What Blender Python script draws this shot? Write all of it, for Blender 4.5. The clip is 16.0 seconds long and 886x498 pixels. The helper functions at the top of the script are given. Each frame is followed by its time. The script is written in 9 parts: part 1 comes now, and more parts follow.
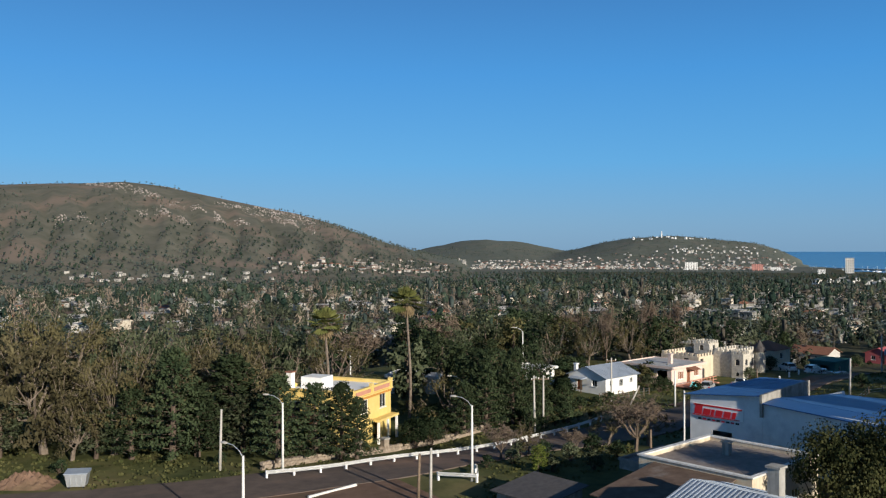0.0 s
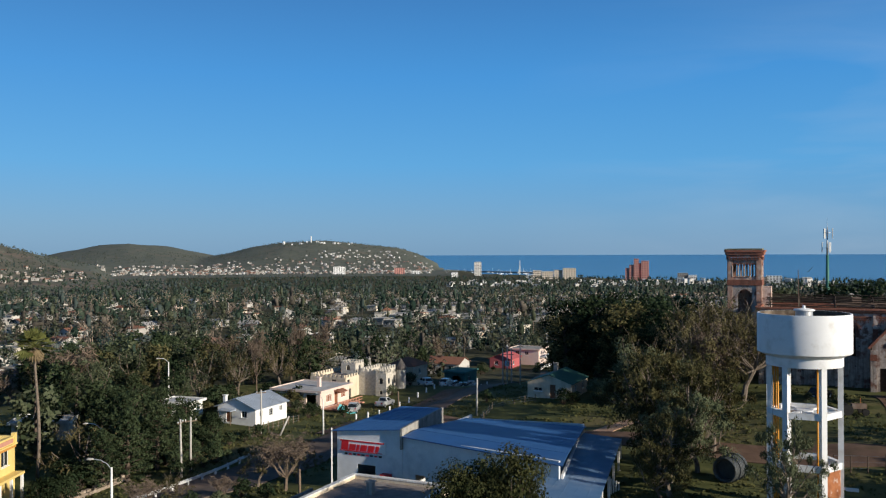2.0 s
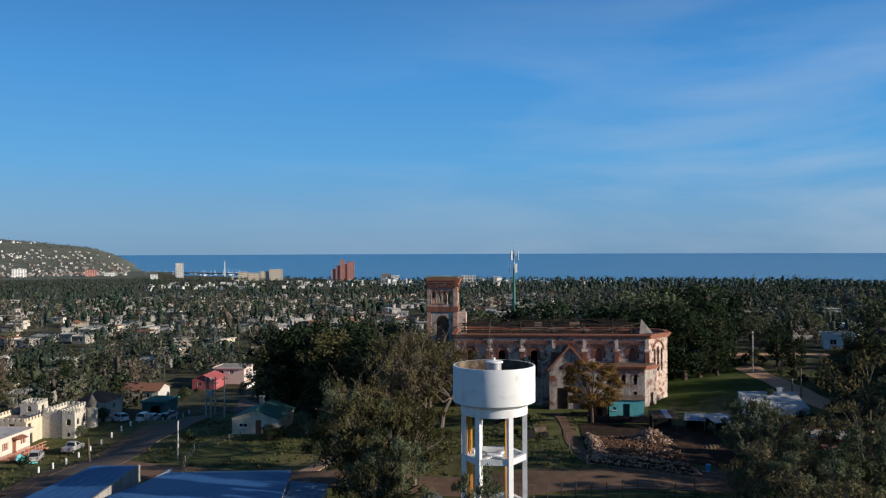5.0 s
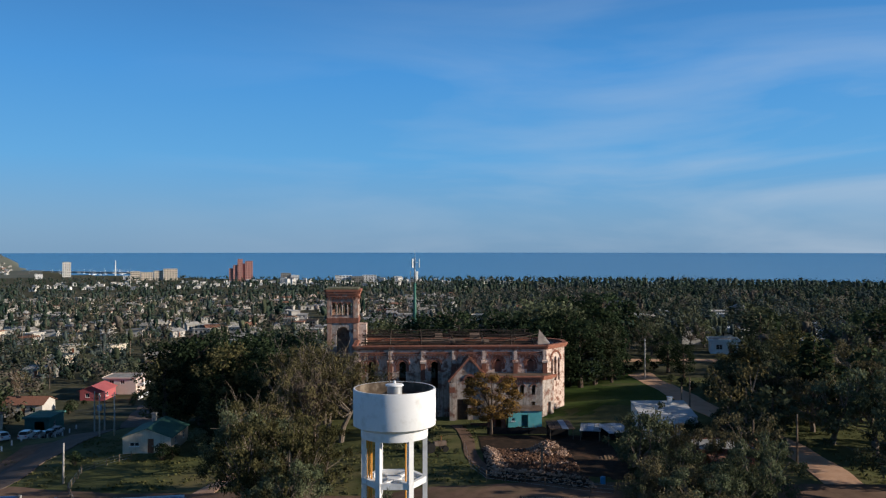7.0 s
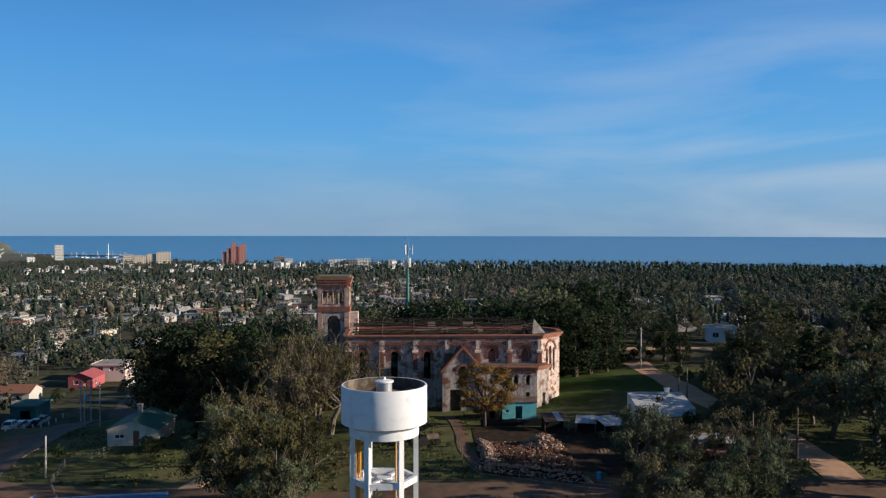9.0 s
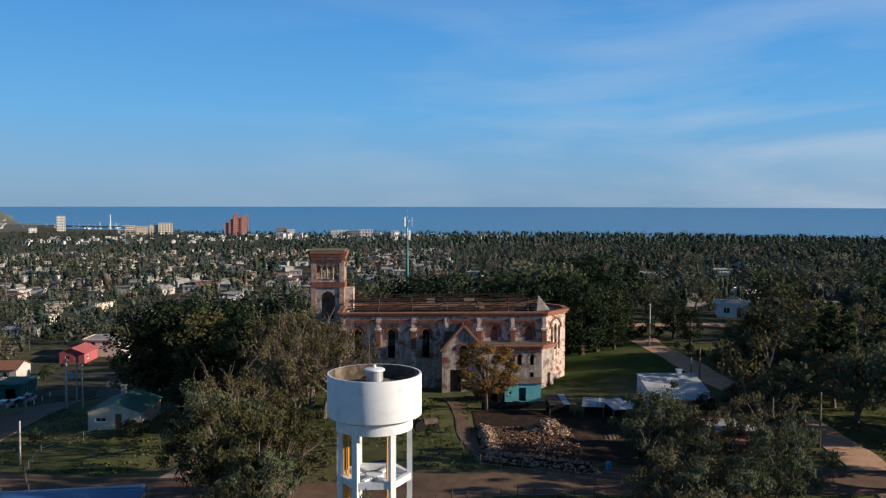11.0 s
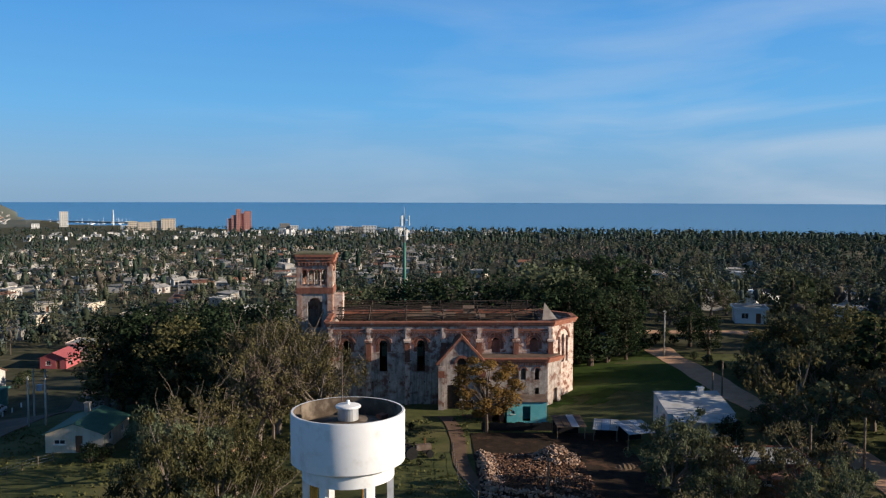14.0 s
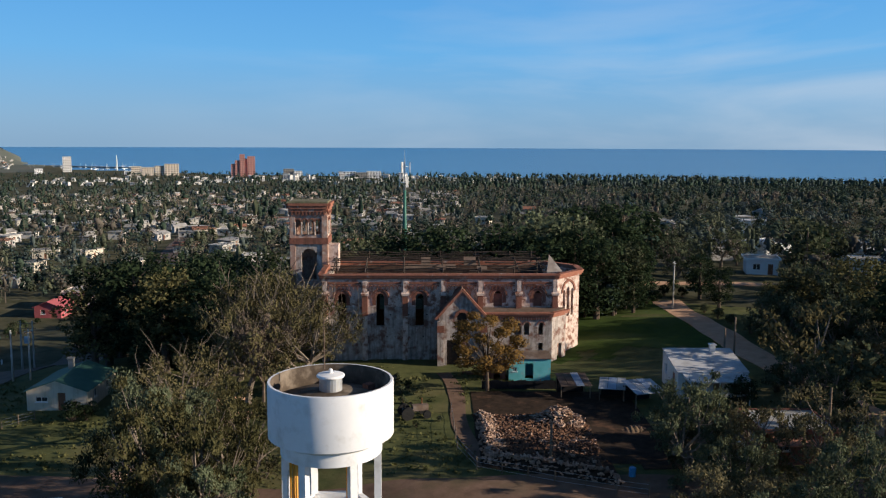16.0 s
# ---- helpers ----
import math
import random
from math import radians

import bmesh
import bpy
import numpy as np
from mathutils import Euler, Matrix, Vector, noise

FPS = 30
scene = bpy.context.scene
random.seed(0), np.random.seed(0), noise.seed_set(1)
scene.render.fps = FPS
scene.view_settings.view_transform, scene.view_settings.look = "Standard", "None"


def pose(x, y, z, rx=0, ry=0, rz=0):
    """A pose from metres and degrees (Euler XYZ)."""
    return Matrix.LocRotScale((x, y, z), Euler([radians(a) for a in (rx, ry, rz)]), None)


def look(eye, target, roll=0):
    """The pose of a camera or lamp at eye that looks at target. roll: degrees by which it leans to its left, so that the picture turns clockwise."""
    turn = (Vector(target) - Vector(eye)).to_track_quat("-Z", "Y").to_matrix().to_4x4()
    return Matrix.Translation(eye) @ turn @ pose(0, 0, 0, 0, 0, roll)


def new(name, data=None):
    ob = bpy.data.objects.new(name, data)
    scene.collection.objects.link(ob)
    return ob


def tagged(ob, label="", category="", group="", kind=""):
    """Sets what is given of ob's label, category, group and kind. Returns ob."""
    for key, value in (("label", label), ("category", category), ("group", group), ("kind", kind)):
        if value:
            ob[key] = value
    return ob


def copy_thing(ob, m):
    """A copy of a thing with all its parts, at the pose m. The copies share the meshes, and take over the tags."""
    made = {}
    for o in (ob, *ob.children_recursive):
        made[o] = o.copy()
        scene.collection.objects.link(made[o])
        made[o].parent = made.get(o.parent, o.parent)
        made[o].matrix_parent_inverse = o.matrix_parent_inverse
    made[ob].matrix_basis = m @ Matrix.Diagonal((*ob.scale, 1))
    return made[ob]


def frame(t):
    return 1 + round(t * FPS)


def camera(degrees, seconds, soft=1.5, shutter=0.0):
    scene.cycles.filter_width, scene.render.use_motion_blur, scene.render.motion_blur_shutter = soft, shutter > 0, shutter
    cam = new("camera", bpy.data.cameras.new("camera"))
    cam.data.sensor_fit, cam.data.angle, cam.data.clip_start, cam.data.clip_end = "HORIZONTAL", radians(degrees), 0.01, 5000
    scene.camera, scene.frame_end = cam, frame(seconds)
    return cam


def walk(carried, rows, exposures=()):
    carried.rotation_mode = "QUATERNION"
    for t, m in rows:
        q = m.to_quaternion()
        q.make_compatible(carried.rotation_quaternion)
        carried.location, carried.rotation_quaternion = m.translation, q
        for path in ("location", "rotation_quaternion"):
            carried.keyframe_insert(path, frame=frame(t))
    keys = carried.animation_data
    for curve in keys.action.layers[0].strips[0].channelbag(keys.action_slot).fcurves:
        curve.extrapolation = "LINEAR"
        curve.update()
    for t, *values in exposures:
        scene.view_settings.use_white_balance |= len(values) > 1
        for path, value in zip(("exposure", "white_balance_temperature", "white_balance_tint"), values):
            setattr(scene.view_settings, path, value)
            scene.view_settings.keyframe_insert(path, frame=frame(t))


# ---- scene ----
cam = camera(54.82, 16.0, 1.25)
# seconds, place, yaw, pitch, lean
PATH = [
    (0.00, (-0.136, 0.294, 16.300), -0.000, 0.005, -0.119),
    (0.50, (-0.095, 0.180, 17.337), -7.563, 0.083, -0.145),
    (1.00, (-0.079, 0.033, 18.357), -13.104, 0.119, -0.125),
    (1.50, (-0.093, -0.111, 19.339), -18.170, 0.156, -0.138),
    (2.00, (-0.102, -0.157, 20.271), -23.124, 0.175, -0.221),
    (2.50, (-0.092, -0.144, 21.182), -27.998, 0.174, -0.276),
    (3.00, (-0.037, -0.124, 22.055), -32.836, 0.161, -0.314),
    (3.50, (0.007, -0.105, 22.931), -36.613, 0.109, -0.286),
    (4.00, (0.031, -0.085, 23.836), -38.945, 0.077, -0.324),
    (4.50, (0.051, -0.070, 24.726), -40.911, 0.020, -0.264),
    (5.00, (0.080, -0.045, 25.493), -42.592, 0.013, -0.193),
    (7.50, (0.490, 0.311, 28.001), -49.702, -0.149, 0.023),
    (8.00, (0.928, 0.645, 28.205), -49.663, -0.220, 0.087),
    (8.50, (1.715, 1.229, 28.285), -49.624, -0.662, 0.120),
    (9.00, (2.790, 2.033, 28.344), -49.613, -1.218, 0.090),
    (9.50, (4.081, 3.017, 28.381), -49.591, -1.773, 0.183),
    (10.00, (5.549, 4.106, 28.408), -49.573, -2.328, 0.113),
    (12.50, (13.690, 9.862, 28.663), -49.248, -3.724, 0.138),
    (13.00, (15.272, 10.988, 28.760), -49.209, -3.700, 0.140),
    (13.50, (16.786, 12.056, 28.852), -49.154, -3.608, 0.188),
    (14.00, (18.217, 13.061, 28.903), -49.093, -3.464, 0.154),
    (14.50, (19.573, 13.993, 28.925), -49.030, -3.253, 0.172),
    (15.00, (20.830, 14.849, 28.958), -48.945, -2.997, 0.207),
    (15.50, (22.007, 15.638, 28.979), -48.870, -3.026, 0.208),
    (15.60, (22.240, 15.790, 28.977), -48.850, -3.720, 0.212),
    (15.70, (22.470, 15.940, 28.973), -48.830, -4.600, 0.218),
    (15.80, (22.700, 16.090, 28.969), -48.800, -5.480, 0.224),
    (15.90, (22.930, 16.235, 28.965), -48.780, -6.300, 0.230),
    (16.00, (23.157, 16.382, 28.961), -48.760, -7.098, 0.237),
]
walk(cam, [(t, look(p, Vector(p) + Vector((-math.sin(radians(w)) * math.cos(radians(u)), math.cos(radians(w)) * math.cos(radians(u)), math.sin(radians(u)))), r)) for t, p, w, u, r in PATH], [(0.0, 0.34, 6400, 7), (3.5, 0.30, 6450, 8), (8.0, 0.36, 6600, 10), (12.5, 0.50, 6850, 11), (16.0, 0.55, 6800, 11)])

# ---- light ----
SUN_AZ, SUN_EL = 147.0, 17.0          # compass-like: clockwise from +y
world = bpy.data.worlds.new("sky")
scene.world = world
world.use_nodes = True
wt = world.node_tree
wt.nodes.clear()


def wnode(kind, **settings):
    n = wt.nodes.new(kind)
    for key, value in settings.items():
        if key in n.inputs:
            n.inputs[key].default_value = value
    return n


sky = wt.nodes.new("ShaderNodeTexSky")
sky.sky_type = "NISHITA"
sky.sun_disc = False
sky.sun_elevation = radians(SUN_EL)
sky.sun_rotation = radians(SUN_AZ)
sky.altitude = 60
sky.air_density, sky.dust_density, sky.ozone_density = 1.0, 0.6, 2.2
# thin cirrus, drawn out along one heading and thicker towards the south-east
coord = wnode("ShaderNodeTexCoord")
mapping = wnode("ShaderNodeMapping")
mapping.inputs["Rotation"].default_value = (0, radians(12), radians(-20))
mapping.inputs["Scale"].default_value = (1.0, 2.6, 13.0)
wt.links.new(coord.outputs["Generated"], mapping.inputs["Vector"])
cirrus = wnode("ShaderNodeTexNoise", Scale=1.1, Detail=6.0, Roughness=0.5, Distortion=0.5)
wt.links.new(mapping.outputs["Vector"], cirrus.inputs["Vector"])
ramp = wnode("ShaderNodeMapRange")
ramp.inputs["From Min"].default_value, ramp.inputs["From Max"].default_value = 0.40, 0.84
wt.links.new(cirrus.outputs["Fac"], ramp.inputs["Value"])
split = wnode("ShaderNodeSeparateXYZ")
wt.links.new(coord.outputs["Generated"], split.inputs["Vector"])
# more cloud towards the sun's side of the sky
side = wnode("ShaderNodeMapRange")
side.inputs["From Min"].default_value, side.inputs["From Max"].default_value = 0.46, 0.98
wt.links.new(split.outputs["X"], side.inputs["Value"])
much = wnode("ShaderNodeMath")
much.operation = "MULTIPLY"
wt.links.new(ramp.outputs["Result"], much.inputs[0])
low_down = wnode("ShaderNodeMapRange")
low_down.inputs["From Min"].default_value, low_down.inputs["From Max"].default_value = 0.34, 0.10
wt.links.new(split.outputs["Z"], low_down.inputs["Value"])
lower = wnode("ShaderNodeMath")
lower.operation = "MULTIPLY"
wt.links.new(side.outputs["Result"], lower.inputs[0])
wt.links.new(low_down.outputs["Result"], lower.inputs[1])
wt.links.new(lower.outputs["Value"], much.inputs[1])
veil = wnode("ShaderNodeMix")
veil.data_type = "RGBA"
veil.inputs[7].default_value = (4.4, 5.3, 6.4, 1)
wt.links.new(much.outputs["Value"], veil.inputs[0])
# clean winter air: the pale band low down passes into deep blue
depth = wnode("ShaderNodeValToRGB")
for k, (place, colour) in enumerate(((0.0, (1.65, 3.3, 5.4)), (0.03, (1.45, 3.4, 5.9)), (0.10, (0.80, 3.5, 7.2)), (0.20, (0.45, 2.8, 6.9)), (0.34, (0.30, 1.5, 4.3)), (0.55, (0.26, 0.75, 1.8)), (1.0, (0.18, 0.45, 1.0)))):
    stop = depth.color_ramp.elements[k] if k < 2 else depth.color_ramp.elements.new(place)
    stop.position, stop.color = place, (*colour, 1)
wt.links.new(split.outputs["Z"], depth.inputs["Fac"])
tint = wnode("ShaderNodeMix")
tint.data_type = "RGBA"
tint.inputs[0].default_value = 0.84
wt.links.new(sky.outputs["Color"], tint.inputs[6])
wt.links.new(depth.outputs["Color"], tint.inputs[7])
wt.links.new(tint.outputs[2], veil.inputs[6])
backing = wnode("ShaderNodeBackground", Strength=0.085)
wt.links.new(veil.outputs[2], backing.inputs["Color"])
wout = wnode("ShaderNodeOutputWorld")
wt.links.new(backing.outputs["Background"], wout.inputs["Surface"])

sun = new("sun", bpy.data.lights.new("sun", "SUN"))
sun.data.energy, sun.data.angle, sun.data.color = 5.0, radians(0.55), (1.0, 0.885, 0.74)
sun_way = Vector((math.sin(radians(SUN_AZ)) * math.cos(radians(SUN_EL)), math.cos(radians(SUN_AZ)) * math.cos(radians(SUN_EL)), math.sin(radians(SUN_EL))))
sun.matrix_world = look((0, 0, 60), Vector((0, 0, 60)) - sun_way)

# ---- materials ----


def material(name, low, high, rough=0.8, scale=2.0, bump=0.15, metal=0.0, spread=0.0, fine=None, blotch=None, blotch_scale=0.25, blotch_size=(0.5, 0.62), spec=0.4, per="world"):
    """Two tones at a small scale, and if given a third tone in larger blotches; fine relief. spread: change of value from piece to piece."""
    m = bpy.data.materials.new(name)
    m.use_nodes = True
    t = m.node_tree
    b = t.nodes["Principled BSDF"]
    b.inputs["Roughness"].default_value = rough
    b.inputs["Metallic"].default_value = metal
    b.inputs["Specular IOR Level"].default_value = min(spec, 0.1) if rough >= 0.85 and not metal else spec
    tc = t.nodes.new("ShaderNodeTexCoord")
    geo = t.nodes.new("ShaderNodeNewGeometry")
    where = geo.outputs["Position"] if per == "world" else tc.outputs["Object"]
    n1 = t.nodes.new("ShaderNodeTexNoise")
    n1.inputs["Scale"].default_value, n1.inputs["Detail"].default_value, n1.inputs["Roughness"].default_value = scale, 6.0, 0.65
    t.links.new(where, n1.inputs["Vector"])
    mr = t.nodes.new("ShaderNodeMapRange")
    mr.inputs["From Min"].default_value, mr.inputs["From Max"].default_value = 0.3, 0.7
    t.links.new(n1.outputs["Fac"], mr.inputs["Value"])
    mix = t.nodes.new("ShaderNodeMix")
    mix.data_type = "RGBA"
    mix.inputs[6].default_value, mix.inputs[7].default_value = (*low, 1), (*high, 1)
    t.links.new(mr.outputs["Result"], mix.inputs[0])
    colour = mix.outputs[2]
    if blotch:
        n2 = t.nodes.new("ShaderNodeTexNoise")
        n2.inputs["Scale"].default_value, n2.inputs["Detail"].default_value, n2.inputs["Roughness"].default_value = blotch_scale, 7.0, 0.62
        t.links.new(where, n2.inputs["Vector"])
        r2 = t.nodes.new("ShaderNodeMapRange")
        r2.inputs["From Min"].default_value, r2.inputs["From Max"].default_value = blotch_size
        t.links.new(n2.outputs["Fac"], r2.inputs["Value"])
        m2 = t.nodes.new("ShaderNodeMix")
        m2.data_type = "RGBA"
        m2.inputs[7].default_value = (*blotch, 1)
        t.links.new(colour, m2.inputs[6])
        t.links.new(r2.outputs["Result"], m2.inputs[0])
        colour = m2.outputs[2]
    if spread:
        info = t.nodes.new("ShaderNodeObjectInfo")
        add = t.nodes.new("ShaderNodeMath")
        add.operation = "ADD"
        t.links.new(info.outputs["Random"], add.inputs[0])
        t.links.new(geo.outputs["Random Per Island"], add.inputs[1])
        hv = t.nodes.new("ShaderNodeMapRange")
        hv.inputs["From Max"].default_value = 2.0
        hv.inputs["To Min"].default_value, hv.inputs["To Max"].default_value = 1 - spread, 1 + spread
        t.links.new(add.outputs["Value"], hv.inputs["Value"])
        hsv = t.nodes.new("ShaderNodeHueSaturation")
        t.links.new(hv.outputs["Result"], hsv.inputs["Value"])
        t.links.new(colour, hsv.inputs["Color"])
        colour = hsv.outputs["Color"]
    t.links.new(colour, b.inputs["Base Color"])
    if bump:
        n3 = t.nodes.new("ShaderNodeTexNoise")
        n3.inputs["Scale"].default_value, n3.inputs["Detail"].default_value = fine or scale * 4, 4.0
        t.links.new(where, n3.inputs["Vector"])
        bp = t.nodes.new("ShaderNodeBump")
        bp.inputs["Strength"].default_value, bp.inputs["Distance"].default_value = bump, 0.05
        t.links.new(n3.outputs["Fac"], bp.inputs["Height"])
        t.links.new(bp.outputs["Normal"], b.inputs["Normal"])
    return m


def foliage(name, low, high, through_light=0.25, spread=0.35, leafy=0.3, patch=0.35, detail=4.0):
    """Leaves: two tones from leaf to leaf and clump to clump, a little light comes through."""
    m = bpy.data.materials.new(name)
    m.use_nodes = True
    t = m.node_tree
    t.nodes.clear()
    geo = t.nodes.new("ShaderNodeNewGeometry")
    info = t.nodes.new("ShaderNodeObjectInfo")
    n = t.nodes.new("ShaderNodeTexNoise")
    n.inputs["Scale"].default_value, n.inputs["Detail"].default_value = patch, detail
    t.links.new(geo.outputs["Position"], n.inputs["Vector"])
    add = t.nodes.new("ShaderNodeMath")
    add.operation = "MULTIPLY_ADD"
    add.inputs[1].default_value = leafy
    t.links.new(geo.outputs["Random Per Island"], add.inputs[0])
    t.links.new(n.outputs["Fac"], add.inputs[2])
    mr = t.nodes.new("ShaderNodeMapRange")
    mr.inputs["From Min"].default_value, mr.inputs["From Max"].default_value = 0.35, 0.65 + leafy
    t.links.new(add.outputs["Value"], mr.inputs["Value"])
    mix = t.nodes.new("ShaderNodeMix")
    mix.data_type = "RGBA"
    mix.inputs[6].default_value, mix.inputs[7].default_value = (*low, 1), (*high, 1)
    t.links.new(mr.outputs["Result"], mix.inputs[0])
    hv = t.nodes.new("ShaderNodeMapRange")
    hv.inputs["To Min"].default_value, hv.inputs["To Max"].default_value = 1 - spread, 1 + spread
    t.links.new(info.outputs["Random"], hv.inputs["Value"])
    hsv = t.nodes.new("ShaderNodeHueSaturation")
    t.links.new(hv.outputs["Result"], hsv.inputs["Value"])
    t.links.new(mix.outputs[2], hsv.inputs["Color"])
    d = t.nodes.new("ShaderNodeBsdfDiffuse")
    tr = t.nodes.new("ShaderNodeBsdfTranslucent")
    for s in (d, tr):
        t.links.new(hsv.outputs["Color"], s.inputs["Color"])
    ms = t.nodes.new("ShaderNodeMixShader")
    ms.inputs[0].default_value = through_light
    t.links.new(d.outputs[0], ms.inputs[1])
    t.links.new(tr.outputs[0], ms.inputs[2])
    out = t.nodes.new("ShaderNodeOutputMaterial")
    t.links.new(ms.outputs[0], out.inputs["Surface"])
    return m


M = {}
M["white_paint"] = material("white_paint", (0.74, 0.74, 0.73), (0.82, 0.82, 0.81), 0.6, 0.8, 0.05, blotch=(0.66, 0.65, 0.62), blotch_scale=0.5, blotch_size=(0.6, 0.8))
M["dull_white"] = material("dull_white_render", (0.38, 0.365, 0.34), (0.55, 0.53, 0.50), 0.85, 0.6, 0.1, blotch=(0.30, 0.28, 0.25), blotch_scale=0.4, blotch_size=(0.5, 0.75), spread=0.2)
M["old_white"] = material("old_white", (0.62, 0.61, 0.58), (0.76, 0.75, 0.72), 0.75, 1.2, 0.1, blotch=(0.45, 0.43, 0.40), blotch_scale=0.7, blotch_size=(0.58, 0.8))
M["concrete"] = material("concrete", (0.26, 0.25, 0.23), (0.38, 0.37, 0.34), 0.9, 1.5, 0.25, blotch=(0.16, 0.15, 0.14), blotch_scale=0.5, blotch_size=(0.52, 0.7))
M["hill_render"] = material("grey_rosy_render", (0.23, 0.19, 0.17), (0.34, 0.30, 0.27), 0.9, 0.3, 0.1)
M["yellow"] = material("yellow_render", (0.64, 0.47, 0.15), (0.72, 0.55, 0.21), 0.75, 0.9, 0.1, blotch=(0.62, 0.43, 0.12), blotch_scale=0.5, blotch_size=(0.58, 0.8))
M["ochre"] = material("ochre_render", (0.55, 0.26, 0.06), (0.63, 0.32, 0.08), 0.8, 1.0, 0.1)
M["cream"] = material("cream_render", (0.58, 0.49, 0.37), (0.67, 0.58, 0.45), 0.85, 0.8, 0.12, blotch=(0.42, 0.34, 0.24), blotch_scale=0.5, blotch_size=(0.55, 0.75))
M["pale_cream"] = material("pale_cream_render", (0.50, 0.45, 0.37), (0.60, 0.55, 0.46), 0.85, 0.6, 0.1, blotch=(0.38, 0.34, 0.28), blotch_scale=0.4, blotch_size=(0.5, 0.75), spread=0.15)
M["pink"] = material("pink_render", (0.62, 0.48, 0.42), (0.72, 0.58, 0.51), 0.8, 0.8, 0.08)
M["salmon"] = material("salmon_trim", (0.46, 0.22, 0.15), (0.54, 0.27, 0.19), 0.8, 1.0, 0.08)
M["red_paint"] = material("red_render", (0.33, 0.075, 0.085), (0.42, 0.11, 0.115), 0.8, 0.8, 0.1)
M["teal"] = material("teal_paint", (0.09, 0.42, 0.46), (0.15, 0.54, 0.58), 0.8, 0.9, 0.15, blotch=(0.30, 0.42, 0.42), blotch_scale=0.8, blotch_size=(0.56, 0.7))
M["tile_red"] = material("clay_tile", (0.20, 0.095, 0.065), (0.30, 0.15, 0.105), 0.85, 3.0, 0.3, spread=0.25)
# near-black that stands in for the shade of hollows
M["dark"] = material("void_black", (0.008, 0.008, 0.009), (0.015, 0.014, 0.014), 0.8, 2.0, 0.0)
M["wood"] = material("weathered_wood", (0.12, 0.085, 0.06), (0.22, 0.17, 0.125), 0.9, 4.0, 0.3, spread=0.25)
M["brown_wood"] = material("brown_woodwork", (0.16, 0.06, 0.03), (0.24, 0.10, 0.05), 0.7, 3.0, 0.1)
M["pole"] = material("grey_pole", (0.36, 0.34, 0.31), (0.48, 0.46, 0.42), 0.8, 3.0, 0.1)
M["white_pole"] = material("whitewashed_pole", (0.62, 0.62, 0.60), (0.76, 0.75, 0.72), 0.7, 2.0, 0.05)
M["steel"] = material("galvanised_steel", (0.42, 0.44, 0.46), (0.55, 0.57, 0.59), 0.45, 2.0, 0.05, metal=0.6)
M["blue_tin"] = material("blue_roof_sheet", (0.025, 0.085, 0.23), (0.035, 0.11, 0.29), 0.5, 0.6, 0.05, spec=0.3, blotch=(0.05, 0.12, 0.25), blotch_scale=0.2, blotch_size=(0.5, 0.8))
M["grey_tin"] = material("grey_roof_sheet", (0.30, 0.35, 0.42), (0.40, 0.45, 0.52), 0.45, 0.7, 0.05, metal=0.25, blotch=(0.24, 0.26, 0.29), blotch_scale=0.4, blotch_size=(0.55, 0.75))
M["blue_grey_tin"] = material("faded_blue_roof_sheet", (0.07, 0.15, 0.28), (0.11, 0.20, 0.34), 0.5, 0.6, 0.05, spec=0.3, blotch=(0.26, 0.31, 0.38), blotch_scale=0.12, blotch_size=(0.48, 0.7))
M["dull_tin"] = material("dull_zinc_sheet", (0.27, 0.265, 0.26), (0.38, 0.375, 0.37), 0.86, 0.7, 0.05, blotch=(0.20, 0.17, 0.15), blotch_scale=0.3, blotch_size=(0.5, 0.7), spread=0.2)
M["rust_tin"] = material("rusty_roof_sheet", (0.10, 0.07, 0.055), (0.18, 0.13, 0.10), 0.86, 1.0, 0.15, blotch=(0.23, 0.20, 0.18), blotch_scale=0.4, blotch_size=(0.55, 0.7), spread=0.15)
M["green_tin"] = material("green_roof_sheet", (0.03, 0.10, 0.075), (0.05, 0.14, 0.10), 0.7, 0.8, 0.1)
M["roof_felt"] = material("roof_felt", (0.19, 0.16, 0.145), (0.30, 0.26, 0.235), 0.95, 1.2, 0.2, blotch=(0.42, 0.39, 0.36), blotch_scale=0.35, blotch_size=(0.55, 0.7))
M["glass"] = material("window_glass", (0.025, 0.03, 0.035), (0.04, 0.045, 0.05), 0.08, 1.0, 0.0, spec=0.6)
M["frame"] = material("white_window_frame", (0.70, 0.70, 0.68), (0.78, 0.78, 0.76), 0.5, 1.0, 0.0)
M["asphalt"] = material("worn_asphalt", (0.095, 0.077, 0.068), (0.150, 0.117, 0.098), 0.9, 0.7, 0.15, fine=12.0, blotch=(0.21, 0.14, 0.105), blotch_scale=0.08, blotch_size=(0.5, 0.66))
M["dirt"] = material("red_dirt", (0.120, 0.076, 0.054), (0.205, 0.132, 0.094), 0.95, 0.6, 0.3, fine=6.0, blotch=(0.11, 0.085, 0.05), blotch_scale=0.12, blotch_size=(0.55, 0.7))
M["sand_road"] = material("sandy_track", (0.44, 0.26, 0.165), (0.58, 0.37, 0.25), 0.95, 0.6, 0.3, fine=6.0, blotch=(0.18, 0.14, 0.08), blotch_scale=0.2, blotch_size=(0.6, 0.75))
M["grass"] = material("rough_grass", (0.044, 0.054, 0.020), (0.118, 0.124, 0.048), 0.95, 0.35, 0.6, fine=3.0, blotch=(0.185, 0.150, 0.072), blotch_scale=0.05, blotch_size=(0.50, 0.68), spec=0.1)
